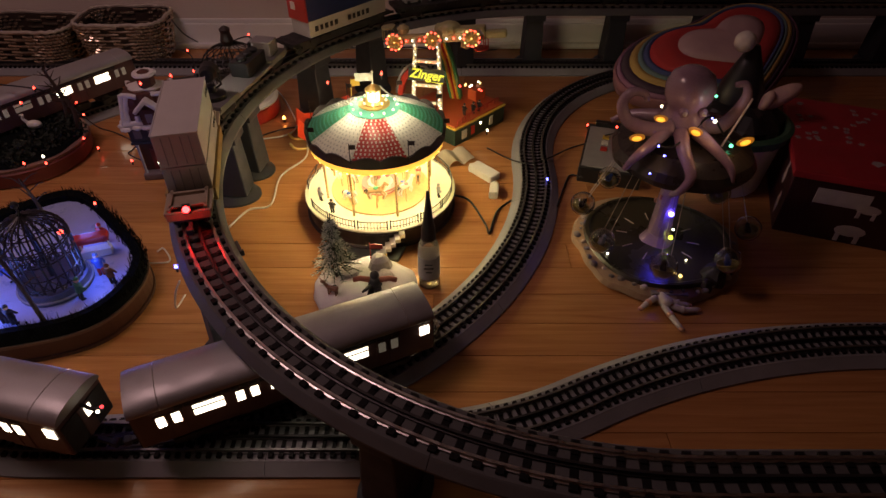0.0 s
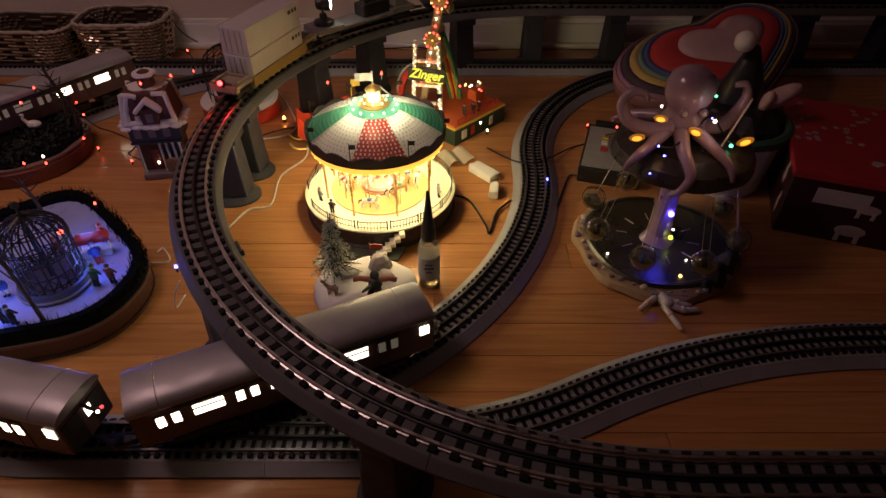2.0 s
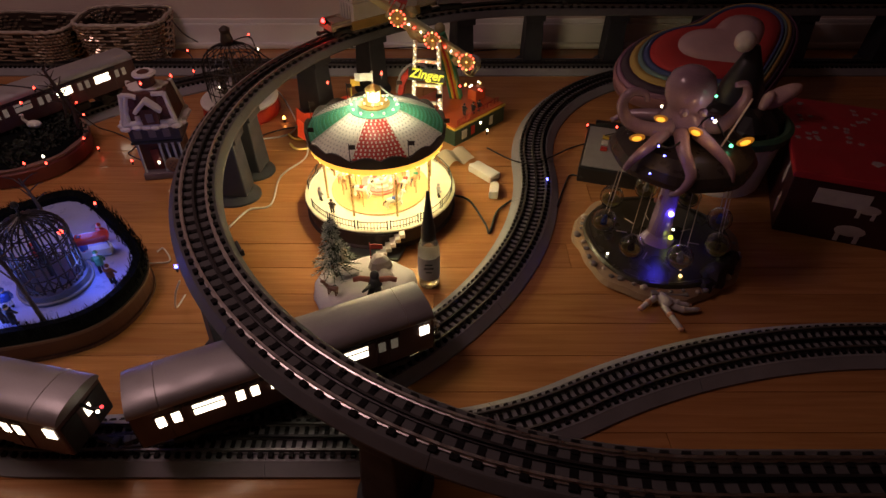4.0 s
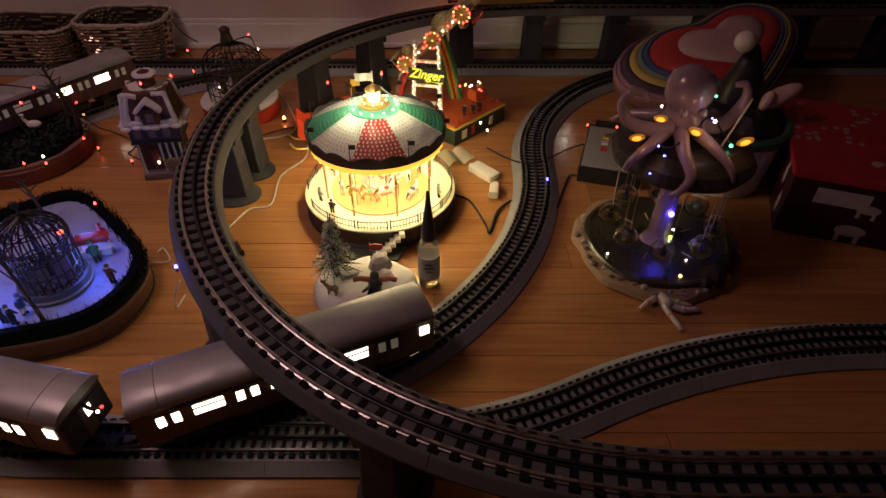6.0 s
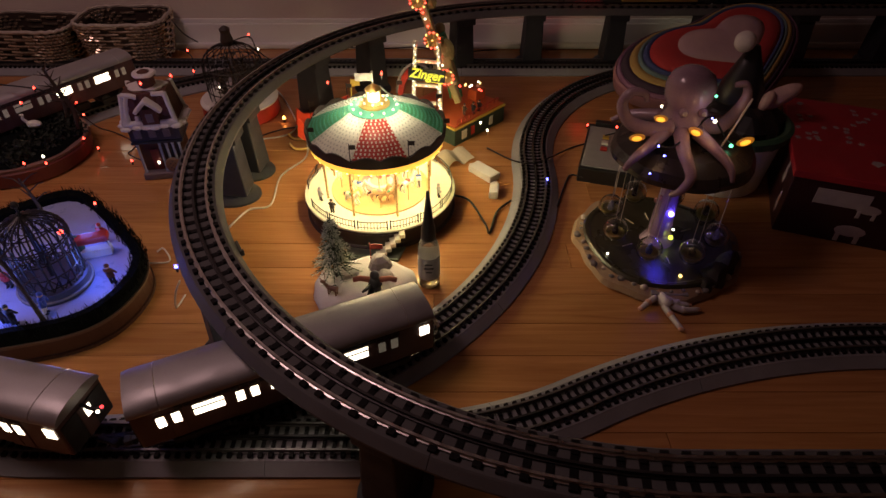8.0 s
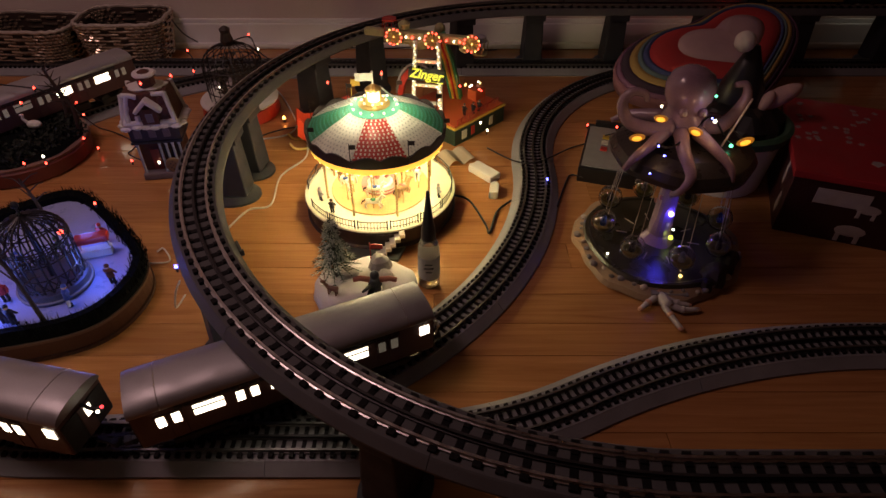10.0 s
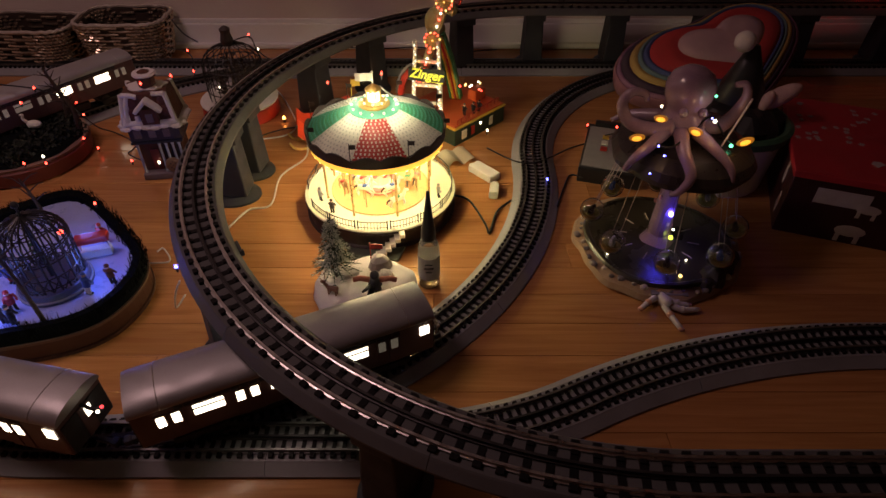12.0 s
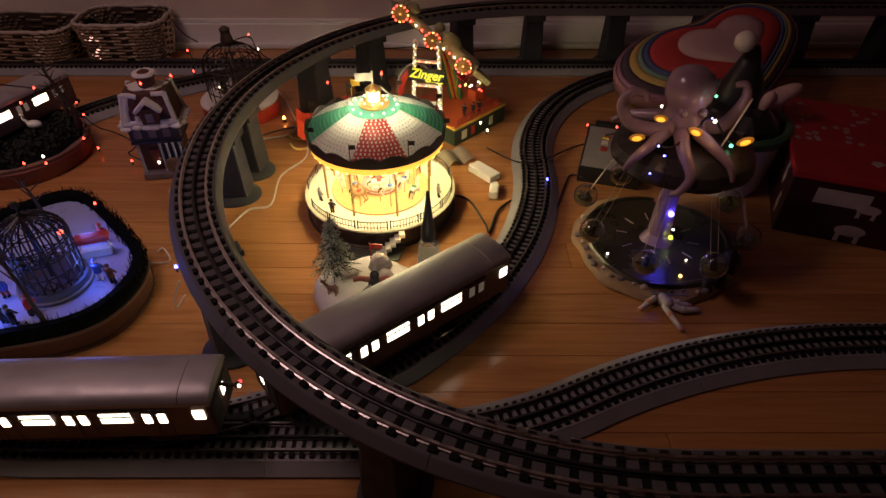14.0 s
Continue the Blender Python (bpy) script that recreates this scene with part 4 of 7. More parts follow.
        lathe(bm, [(0.0045, -0.006), (0.0050, 0.0), (0.0028, 0.003), (0.0034, 0.007), (0.001, 0.0105)], 10, at=(0, 0, -ROPE))
        part("rider", bm, (GREYP, DARKBROWN, BLUEP, DARKBROWN)[k % 4], seat, "tiny painted rider shape")
        bm = bmesh.new()
        for y in (-0.006, 0.006):
            tube(bm, [(0, y, -ROPE + 0.0175), (0, y, 0.0)], 0.0005, 4)
        part("hanger", bm, SHELL, seat, "two thin pale hanger rods")
        seats.append(seat)
    return t, seats, drum


def _drum():
    bm = bmesh.new()
    lathe(bm, [(0.045, 0.158), (0.085, 0.163), (0.095, 0.168), (0.0965, 0.176), (0.090, 0.186), (0.070, 0.198), (0.03, 0.204)], 48,
          wob=lambda a, z: 1 + 0.015 * math.sin(8 * a))
    return bm


OCTOPUS, SEATS, DRUM = build_octopus_ride()


def seat_pose(k, t):
    """Each seat hangs from the drum's rim and swings out as the ride changes its speed."""
    out = np.interp(t, (0, 1.5, 3.0, 5.3, 6.5, 7.5, 9.3, 11.0, 12.5, 14.0), (22.3, 19.0, 9.6, 0.0, -1.2, -0.6, 4.0, 9.0, 16.6, 22.3))
    a = 29.8 + 60.25 * t + 45 * k
    return pose(0, 0, HANG_Z, 0, 0, a) @ pose(HANG_R, 0, 0, 0, -out, 0)


for k_, s_ in enumerate(SEATS):
    s_.matrix_basis = seat_pose(k_, 0)
for at_, r_, m_ in (((0.004, -0.0165, 0.078), 0.0036, LEDBLUE), ((0.012, -0.020, 0.052), 0.0020, WHITEGLOW), ((0.012, -0.019, 0.036), 0.0036, LIMEGLOW),
                    ((-0.085, -0.040, 0.0225), 0.0020, WHITEGLOW), ((0.009, -0.090, 0.0225), 0.0026, YELGLOW), ((0.028, -0.055, 0.0225), 0.0016, WHITEGLOW),
                    ((-0.064, -0.075, 0.226), 0.0015, BLUEGLOW), ((-0.056, -0.080, 0.215), 0.0015, BLUEGLOW),
                    ((-0.072, -0.089, 0.195), 0.0013, BLUEGLOW), ((0.0125, -0.042, 0.2425), 0.0024, WHITEGLOW), ((0.007, -0.043, 0.2470), 0.0014, BLUEGLOW), ((0.005, -0.040, 0.2755), 0.0018, GREENGLOW),
                    ((-0.059, -0.040, 0.2620), 0.0018, WHITEGLOW), ((0.0443, -0.040, 0.2060), 0.0026, GREENGLOW)):
    bulb(at_, r_, m_, OCTOPUS)
# glowing blobs shaped in place of the amber bulbs' light on the octopus
for at_, k_, rz_ in (((-0.0560, -0.040, 0.2450), 1.0, 10), ((-0.0070, -0.040, 0.2265), 1.15, 25), ((-0.0805, -0.040, 0.2180), 1.1, -5), ((0.0610, -0.040, 0.2120), 1.2, -20)):
    bm = bmesh.new()
    ball(bm, 0.0070 * k_, at_, 14, 0, (1.35, 0.5, 0.70), (0, rz_, 0))
    halo_ = part("amber_shell", bm, AMBERHALO, OCTOPUS, "blob glowing in place of amber bulb light on the resin", smooth=True)
    bm = bmesh.new()
    ball(bm, 0.0052 * k_, (at_[0] - 0.001, at_[1] - 0.0018, at_[2]), 12, 0, (1.2, 0.6, 0.65), (0, rz_, 0))
    part("amber_core", bm, AMBERGLOW, halo_, smooth=True)

# ---- things beside the octopus ride ----


def build_controller():
    t = thing("control_box", pose(0.318, 0.990, 0, 0, 0, -17), "grey-topped black train transformer with coloured buttons on the floor", "transformer")
    bm = bmesh.new()
    box(bm, (0.110, 0.170, 0.030), (0, 0, 0.015), bevel=0.003)
    part("case", bm, BLACK, t, "black case")
    bm = bmesh.new()
    box(bm, (0.102, 0.150, 0.002), (0, -0.004, 0.031), bevel=0.0006)
    part("top_plate", bm, GREYP, t, "grey top plate")
    for x, y, c in ((-0.018, 0.030, YELLOWP), (-0.018, 0.008, WHITEP), (-0.018, -0.015, REDP)):
        bm = bmesh.new()
        box(bm, (0.012, 0.012, 0.004), (x, y, 0.0335), bevel=0.001)
        part("button", bm, c, t)
    bm = bmesh.new()
    lathe(bm, [(0.016, 0.032), (0.015, 0.040), (0.010, 0.043)], 20, at=(0.026, 0.02, 0))
    part("knob", bm, BLACK, t)
    bm = bmesh.new()
    for k in range(4):
        box(bm, (0.020, 0.0014, 0.0004), (0.012, 0.030 - k * 0.013, 0.0323))
    part("printed_marks", bm, BLACK, t)
    bm = bmesh.new()
    box(bm, (0.085, 0.012, 0.010), (0, 0.079, 0.035), bevel=0.001)
    part("terminal_strip", bm, BLACK, t)


build_controller()


def build_bucket():
    t = thing("planter_bucket", pose(0.497, 0.945, 0), "white bucket with a green rim full of dark cloth", "bucket")
    bm = bmesh.new()
    lathe(bm, [(0.074, 0.0), (0.076, 0.003), (0.087, 0.100), (0.083, 0.100), (0.073, 0.008), (0.02, 0.008)], 40)
    part("pail", bm, WHITE, t, "white plastic pail")
    bm = bmesh.new()
    lathe(bm, [(0.089, 0.100), (0.096, 0.104), (0.097, 0.116), (0.090, 0.120), (0.083, 0.118), (0.083, 0.100)], 40)
    part("rim", bm, mat("dark_green_plastic", (0.04, 0.11, 0.06), 0.4, scale=50), t, "dark green rim")
    t2 = thing("black_cloth", pose(0.50, 0.945, 0.085), "crumpled black cloth piled in the bucket", "cloth")
    bm = bmesh.new()
    lathe(bm, [(0.074, 0.0), (0.080, 0.015), (0.074, 0.040), (0.050, 0.058), (0.02, 0.066)], 36, wob=lambda a, z: 1 + 0.08 * math.sin(5 * a + 40 * z) + 0.05 * math.sin(9 * a - 70 * z))
    part("folds", bm, BLACK, t2)


build_bucket()


def build_plush():
    bm = bmesh.new()
    lathe(bm, [(0.030, 0.0), (0.040, 0.02), (0.036, 0.05), (0.022, 0.085), (0.008, 0.118)], 24, wob=lambda a, z: 1 + 0.05 * math.sin(4 * a), mi=0)
    ball(bm, 0.0165, (-0.024, -0.010, 0.128), 14, 1)
    ball(bm, 0.040, (0.052, -0.024, 0.040), 16, 2, (1.0, 0.40, 0.36), (0, -32, 0))
    ball(bm, 0.013, (0.030, -0.034, 0.038), 12, 2, (0.8, 0.8, 1.5), (0, 20, 0))
    ob = part("plush_toy", bm, [BLACK, mat("white_fleece", (0.75, 0.70, 0.62), 0.9, scale=80, bump=0.6), mat("pale_pink_fleece", (0.62, 0.42, 0.36), 0.9, scale=60, bump=0.5)], smooth=True)
    ob.matrix_basis = pose(0.500, 0.955, 0.120)
    tagged(ob, "dark plush toy with a white pompom and a pale pink arm", "plush toy")


build_plush()


def heart(k, n=48):
    pts = []
    for i in range(n):
        a = 2 * math.pi * i / n
        x = 16 * math.sin(a) ** 3
        y = 13 * math.cos(a) - 5 * math.cos(2 * a) - 2 * math.cos(3 * a) - math.cos(4 * a)
        pts.append(Vector((x / 17 * k, (y + 2) / 15 * k)))
    return pts


def build_cushion():
    """A heart cushion of nested coloured bands, leaning back over the loop's far corner."""
    cols = [((0.50, 0.33, 0.34), "pale_pink_felt"), ((0.44, 0.040, 0.040), "red_felt"), ((0.06, 0.08, 0.20), "blue_felt"), ((0.13, 0.20, 0.20), "teal_felt"),
            ((0.42, 0.29, 0.09), "mustard_felt"), ((0.05, 0.03, 0.05), "dark_plum_felt"), ((0.24, 0.12, 0.20), "lilac_felt"), ((0.26, 0.12, 0.15), "dusty_pink_felt")]
    t = thing("heart_cushion", look((0.552, 1.205, 0.106), (0.536, 1.085, 0.40)) @ pose(0, 0, 0, 0, 0, -30),
              "plump heart-shaped cushion in pink, red and rainbow bands", "cushion")
    ks = [0.46, 0.70, 0.755, 0.80, 0.87, 0.94, 0.975, 1.0]
    size = 0.190
    for i, (k, (c, nm)) in enumerate(zip(ks, cols)):
        bm = bmesh.new()
        m_ = mat(nm, c, 0.9, scale=30, vary=0.15, bump=0.5)
        sq = Vector((1.15, 0.80))
        def ring(kk, z):
            w = 0.15 + 0.45 * kk
            out = []
            for j, p in enumerate(heart(size * kk)):
                a = 2 * math.pi * j / 48
                q = p.lerp(Vector((0.96 * math.sin(a), 0.80 * math.cos(a))) * size * kk, w)
                out.append(bm.verts.new((q.x * sq.x - 0.028 * (1 - kk), q.y * sq.y, z)))
            return out
        hz = lambda q: -0.055 * math.sqrt(max(0.0, 1 - q * q * 0.985))
        k0 = ks[i - 1] if i else 0.0
        steps = [k0 + (k - k0) * j / 4 for j in range(5)]
        rows = [ring(max(s, 0.02), hz(s) - (0.004 * math.sin(math.pi * j / 4))) for j, s in enumerate(steps)]
        if i == len(ks) - 1:
            rows.append(ring(0.98, 0.02))
            rows.append(ring(0.7, 0.05))
            bm.faces.new(rows[-1])
        else:
            rows.append(ring(k, hz(k) + 0.012))
            rows.append(ring(max(k0, 0.02), hz(k0) + 0.012))
            bm.faces.new(rows[-1]) if i == 0 else None
        if i == 0:
            bm.faces.new(rows[0][::-1])
        for a, b in zip(rows, rows[1:]):
            for j in range(48):
                bm.faces.new((a[j], a[(j + 1) % 48], b[(j + 1) % 48], b[j]))
        part("band", bm, m_, t, nm.replace("_", " ") + " band", smooth=True)
    return t


build_cushion()


def build_gift_box():
    t = thing("gift_box", pose(0.730, 0.850, 0, 0, 0, -20), "dark red patterned cardboard box with pale printed shapes", "box")
    RED = mat("red_printed_card", (0.36, 0.018, 0.028), 0.5, scale=25, vary=0.2)
    bm = bmesh.new()
    box(bm, (0.36, 0.26, 0.108), (0.02, 0, 0.054), bevel=0.002)
    part("carton", bm, mat("dark_printed_card", (0.030, 0.006, 0.008), 0.45, scale=20, vary=0.3), t, "dark printed carton")
    bm = bmesh.new()
    box(bm, (0.366, 0.266, 0.012), (0.02, 0, 0.109), bevel=0.002)
    part("lid", bm, RED, t, "red lid")
    rng = random.Random(4)
    PALE = mat("pale_print", (0.40, 0.34, 0.34), 0.6, scale=60)
    for k in range(44):
        x, y = rng.uniform(-0.155, 0.18), rng.uniform(-0.03, 0.122)
        bm = bmesh.new()
        for j in range(3):
            box(bm, (0.010, 0.0020, 0.0006), (x, y, 0.1153), (0, 0, 60 * j + rng.uniform(-15, 15)))
        part("printed_star", bm, PALE, t)
    for x, y, s in ((-0.045, -0.075, 1.0), (0.06, -0.055, 1.1)):
        bm = bmesh.new()
        outline_prism(bm, [(x + s * a, y + s * b) for a, b in ((-0.008, 0), (-0.004, 0.008), (0.006, 0.009), (0.012, 0.002), (0.005, -0.004), (0.0, -0.010), (-0.004, -0.004))], 0.1149, 0.1156)
        part("printed_bird", bm, PALE, t)
    bm = bmesh.new()
    box(bm, (0.075, 0.0012, 0.026), (-0.085, -0.1306, 0.078))
    part("printed_panel", bm, PALE, t, "pale panel of unreadable print")
    for x, z, s in ((-0.045, 0.066, 1), (-0.055, 0.024, 1.3)):
        bm = bmesh.new()
        ball(bm, 0.010 * s, (x, -0.1300, z), 10, 0, (1.8, 0.1, 0.8))
        for dx in (-0.011, 0.010):
            box(bm, (0.005 * s, 0.0014, 0.012 * s), (x + dx * s, -0.1306, z - 0.010 * s))
        part("printed_bear", bm, PALE, t)
    for y, z in ((-0.075, 0.075), (-0.095, 0.03)):
        bm = bmesh.new()
        ball(bm, 0.011, (-0.1600, y, z), 10, 0, (0.1, 0.7, 1.6))
        ball(bm, 0.005, (-0.1602, y - 0.003, z + 0.019), 8, 0, (0.1, 1.3, 0.8))
        part("printed_penguin", bm, PALE, t)


build_gift_box()


def build_doll():
    bm = bmesh.new()
    tube(bm, [(0.004, -0.006, 0.008), (0.002, 0.002, 0.0095), (-0.001, 0.012, 0.0095), (-0.003, 0.016, 0.009)], 0.0088, 10, 0, 0.0074)
    tube(bm, [(0.004, -0.006, 0.008), (0.0035, -0.001, 0.0088)], 0.0076, 10, 2)
    ball(bm, 0.0068, (-0.0050, 0.020, 0.010), 12, 1)
    ball(bm, 0.0070, (-0.0060, 0.0225, 0.011), 12, 2, (1, 0.8, 0.8))
    for pts, m_ in (([(0.004, 0.012, 0.010), (0.018, 0.004, 0.008), (0.034, 0.000, 0.006)], 3), ([(-0.010, 0.012, 0.010), (-0.022, 0.004, 0.008), (-0.034, -0.006, 0.006)], 3),
                    ([(-0.002, -0.004, 0.009), (0.002, -0.020, 0.008), (0.010, -0.044, 0.006)], 3), ([(0.006, -0.002, 0.009), (0.022, -0.010, 0.008), (0.044, -0.008, 0.006)], 3)):
        tube(bm, spline(pts, 4), 0.0050, 9, m_, 0.0036)
        ball(bm, 0.0054, pts[1], 10, 1 if pts[1][0] < 0.01 else 3)
        ball(bm, 0.0038, pts[-1], 8, 1, (1.2, 1, 0.9))
    ob = part("doll", bm, [mat("off_white_suit", (0.55, 0.50, 0.46), 0.7, scale=80), mat("skin_tone_vinyl", (0.55, 0.30, 0.20), 0.5), mat("reddish_hair", (0.35, 0.12, 0.05), 0.7),
                           mat("worn_white_suit", (0.50, 0.46, 0.44), 0.7, scale=80)], smooth=True)
    ob.matrix_basis = pose(0.309, 0.602, 0.0)
    tagged(ob, "jointed vinyl doll in a pale suit lying on the floor", "doll")


build_doll()


def build_papers():
    PAPER = mat("yellowed_paper", (0.62, 0.56, 0.44), 0.8, scale=30, vary=0.12)
    bm = bmesh.new()
    n = 10
    top = []
    for i in range(n + 1):
        f = i / n
        z = 0.0015 + 0.010 * abs(math.sin(f * 5.5)) * (1 - 0.4 * f)
        c = Vector((-0.002 + 0.050 * f, 0.985 + 0.028 * f, z))
        top.append([bm.verts.new(c + Vector((-0.010, 0.026, 0.0))), bm.verts.new(c + Vector((0.012, -0.020, 0.003 * math.sin(f * 7)))) ])
    for a, b in zip(top, top[1:]):
        bm.faces.new((a[0], a[1], b[1], b[0]))
    bmesh.ops.solidify(bm, geom=bm.faces[:], thickness=0.0006)
    tagged(part("paper_slip", bm, PAPER), "crumpled yellowed paper slip on the floor", "paper")
    t = thing("power_adapter", pose(0.075, 0.945, 0, 0, 0, -48), "white inline power adapter on a cable", "adapter")
    bm = bmesh.new()
    box(bm, (0.058, 0.026, 0.014), (0, 0, 0.007), bevel=0.003)
    part("case", bm, WHITE, t)
    bm = bmesh.new()
    tube(bm, [(-0.029, 0, 0.007), (-0.036, 0, 0.006)], 0.003, 8)
    part("strain_relief", bm, WHITE, t)
    t = thing("wall_plug", pose(0.089, 0.882, 0, 0, 0, 82), "small white plug with a cable", "plug")
    bm = bmesh.new()
    box(bm, (0.030, 0.016, 0.016), (0, 0, 0.008), bevel=0.003)
    part("body", bm, WHITE, t)
    bm = bmesh.new()
    box(bm, (0.010, 0.010, 0.008), (0.020, 0, 0.008), bevel=0.002)
    part("collar", bm, WHITE, t)


build_papers()
# ---- snow mound, bottle ----
SNOW = mat("snowy_plaster", (0.66, 0.63, 0.60), 0.85, scale=40, vary=0.08, bump=0.6)
FIR = mat("fir_green", (0.035, 0.060, 0.035), 0.8, scale=120, vary=0.3)
FROST = mat("frosted_needles", (0.46, 0.50, 0.44), 0.8, scale=120, vary=0.3)
BARK = mat("dark_bark", (0.05, 0.035, 0.025), 0.9, scale=80)


def build_mound():
    t = thing("snow_mound", pose(-0.112, 0.633, 0), "low white plaster snow mound with rocks", "snow scenery")
    bm = bmesh.new()
    wob = lambda a, z: 1 + 0.07 * math.sin(2 * a + 0.6) + 0.05 * math.sin(5 * a) + 0.02 * math.sin(11 * a + z * 200)
    lathe(bm, [(0.066, 0.0), (0.069, 0.008), (0.065, 0.018), (0.052, 0.024), (0.03, 0.027), (0.01, 0.028)], 56, wob=wob, sx=1.02, sy=0.92)
    part("snow", bm, SNOW, t, smooth=True)
    for x, y, s in ((0.020, 0.032, 1.0), (-0.022, 0.012, 0.8), (0.030, 0.008, 0.7)):
        bm = bmesh.new()
        lathe(bm, [(0.016 * s, 0.020), (0.017 * s, 0.028), (0.013 * s, 0.038 if s == 1 else 0.032), (0.005 * s, 0.044 if s == 1 else 0.034)], 14, at=(x, y, 0),
              wob=lambda a, z: 1 + 0.12 * math.sin(3 * a + 2))
        part("rock", bm, mat("pale_grey_rock", (0.42, 0.38, 0.36), 0.8, scale=50, vary=0.25, bump=0.6), t, "pale grey rock")
    bm = bmesh.new()
    tube(bm, [(0.008, 0.034, 0.036), (0.008, 0.034, 0.066)], 0.0009, 6)
    outline_prism(bm, [(0.008, 0.0335), (0.016, 0.0345), (0.026, 0.0330), (0.026, 0.0338), (0.016, 0.0355), (0.008, 0.0345)], 0.055, 0.063)
    part("pennant", bm, REDP, t, "red pennant on a thin pole")
    t = thing("fir_tree", pose(-0.150, 0.640, 0.022), "frosted miniature fir tree on the snow mound", "tree")
    bm = bmesh.new()
    tube(bm, [(0, 0, -0.002), (0, 0, 0.105)], 0.003, 8, 0, 0.0008)
    part("trunk", bm, BARK, t)
    rng = random.Random(8)
    for tier in range(9):
        z, r = 0.022 + tier * 0.0098, 0.031 * (1 - tier / 10.0)
        num = 13 - tier
        for k in range(num):
            a = 2 * math.pi * (k + rng.uniform(-0.3, 0.3)) / num
            ln = r * rng.uniform(0.7, 1.12)
            bm = bmesh.new()
            pts = [Vector((0, 0, z + 0.004)), Vector((ln * 0.5 * math.cos(a), ln * 0.5 * math.sin(a), z + 0.003)), Vector((ln * math.cos(a), ln * math.sin(a), z - 0.006))]
            tube(bm, pts, 0.0009, 4, 0, 0.0005)
            side = Vector((-math.sin(a), math.cos(a), 0))
            for j in range(7):
                f = 0.25 + 0.75 * j / 6
                p = pts[0].lerp(pts[2], f) + Vector((0, 0, 0.002 * math.sin(f * 3)))
                for s in (-1, 1):
                    q = p + side * s * rng.uniform(0.003, 0.006) + Vector((math.cos(a), math.sin(a), rng.uniform(-0.4, 0.6))) * 0.004
                    tube(bm, [p, q], 0.0009, 3, 1 if rng.random() < 0.72 else 0, 0.0003)
            part("branch", bm, [FIR, FROST], t)
    bm = bmesh.new()
    tube(bm, [(-0.008, 0, 0.012), (0.006, 0, 0.012), (0.011, 0, 0.018)], 0.0042, 8, 0, 0.0022)
    ball(bm, 0.0032, (0.013, 0, 0.020), 8, 0, (1.4, 0.8, 0.8))
    for x in (-0.006, 0.005):
        for y in (-0.0022, 0.0022):
            tube(bm, [(x, y, 0.010), (x, y, 0.0)], 0.0012, 5)
    for y in (-0.002, 0.002):
        tube(bm, [(0.012, y, 0.022), (0.011, y * 2.5, 0.029), (0.014, y * 3, 0.032)], 0.0006, 4)
    ob = part("toy_deer", bm, mat("brown_deer_paint", (0.20, 0.10, 0.06), 0.6, scale=90))
    ob.matrix_basis = pose(-0.152, 0.606, 0.0235, 0, 0, 160)
    tagged(ob, "small brown toy deer standing on the snow", "figurine")
    bm = bmesh.new()
    lathe(bm, [(0.006, 0.0), (0.009, 0.006), (0.0075, 0.016), (0.006, 0.019)], 12, mi=0, sx=1.1)
    ball(bm, 0.0065, (0, 0, 0.024), 10, 0)
    for s in (-1, 1):
        tube(bm, [(s * 0.006, 0, 0.015), (s * 0.020, 0.002, 0.016), (s * 0.030, 0.0, 0.015)], 0.0042, 8, 1, 0.0036)
        tube(bm, [(s * 0.004, -0.004, 0.004), (s * 0.006, -0.022, 0.003)], 0.0050, 8, 2, 0.0040)
    lathe(bm, [(0.0030, 0.0), (0.0018, 0.018)], 8, m=pose(-0.006, -0.010, 0.012, 60, -60, 0), mi=0)
    ob = part("toy_skier", bm, [mat("charcoal_coat", (0.05, 0.05, 0.05), 0.7, scale=80), mat("rust_sleeve", (0.32, 0.11, 0.07), 0.7, scale=80), BLACK], smooth=True)
    ob.matrix_basis = pose(-0.094, 0.618, 0.025)
    tagged(ob, "seated toy figure in a dark coat with rust sleeves spread", "figurine")


build_mound()


def build_bottle():
    t = thing("fluid_bottle", pose(-0.020, 0.655, 0), "clear dropper bottle with a black cone cap and grey label", "bottle")
    CLEAR = mat("clear_bottle_plastic", (0.85, 0.84, 0.76), 0.08, trans=0.85, vary=0.03, bump=0.0)
    bm = bmesh.new()
    lathe(bm, [(0.013, 0.0), (0.0152, 0.002), (0.0155, 0.060), (0.0150, 0.070), (0.0125, 0.078), (0.0070, 0.083), (0.0066, 0.088)], 32)
    part("body", bm, CLEAR, t, smooth=True)
    bm = bmesh.new()
    lathe(bm, [(0.0158, 0.018), (0.01585, 0.019), (0.0158, 0.056), (0.0156, 0.057)], 32)
    lab = part("label", bm, mat("grey_label_paper", (0.38, 0.37, 0.36), 0.7, scale=60), t, "grey paper label with unreadable print")
    bm = bmesh.new()
    for i, w in enumerate((0.010, 0.014, 0.008)):
        box(bm, (w, 0.0006, 0.0018), (0, -0.0158, 0.048 - i * 0.007))
    part("printed_bar", bm, BLACK, lab)
    bm = bmesh.new()
    lathe(bm, [(0.0095, 0.083), (0.0105, 0.086), (0.0098, 0.100), (0.0062, 0.122), (0.0032, 0.150), (0.0022, 0.162)], 24)
    part("cone_cap", bm, BLACK, t, "tall black cone cap", smooth=True)
    bm = bmesh.new()
    lathe(bm, [(0.012, 0.001), (0.0138, 0.004), (0.0138, 0.009), (0.012, 0.010)], 24)
    part("fluid", bm, mat("clear_fluid", (0.9, 0.88, 0.7), 0.05, trans=1.0, vary=0.02, bump=0), t)


build_bottle()

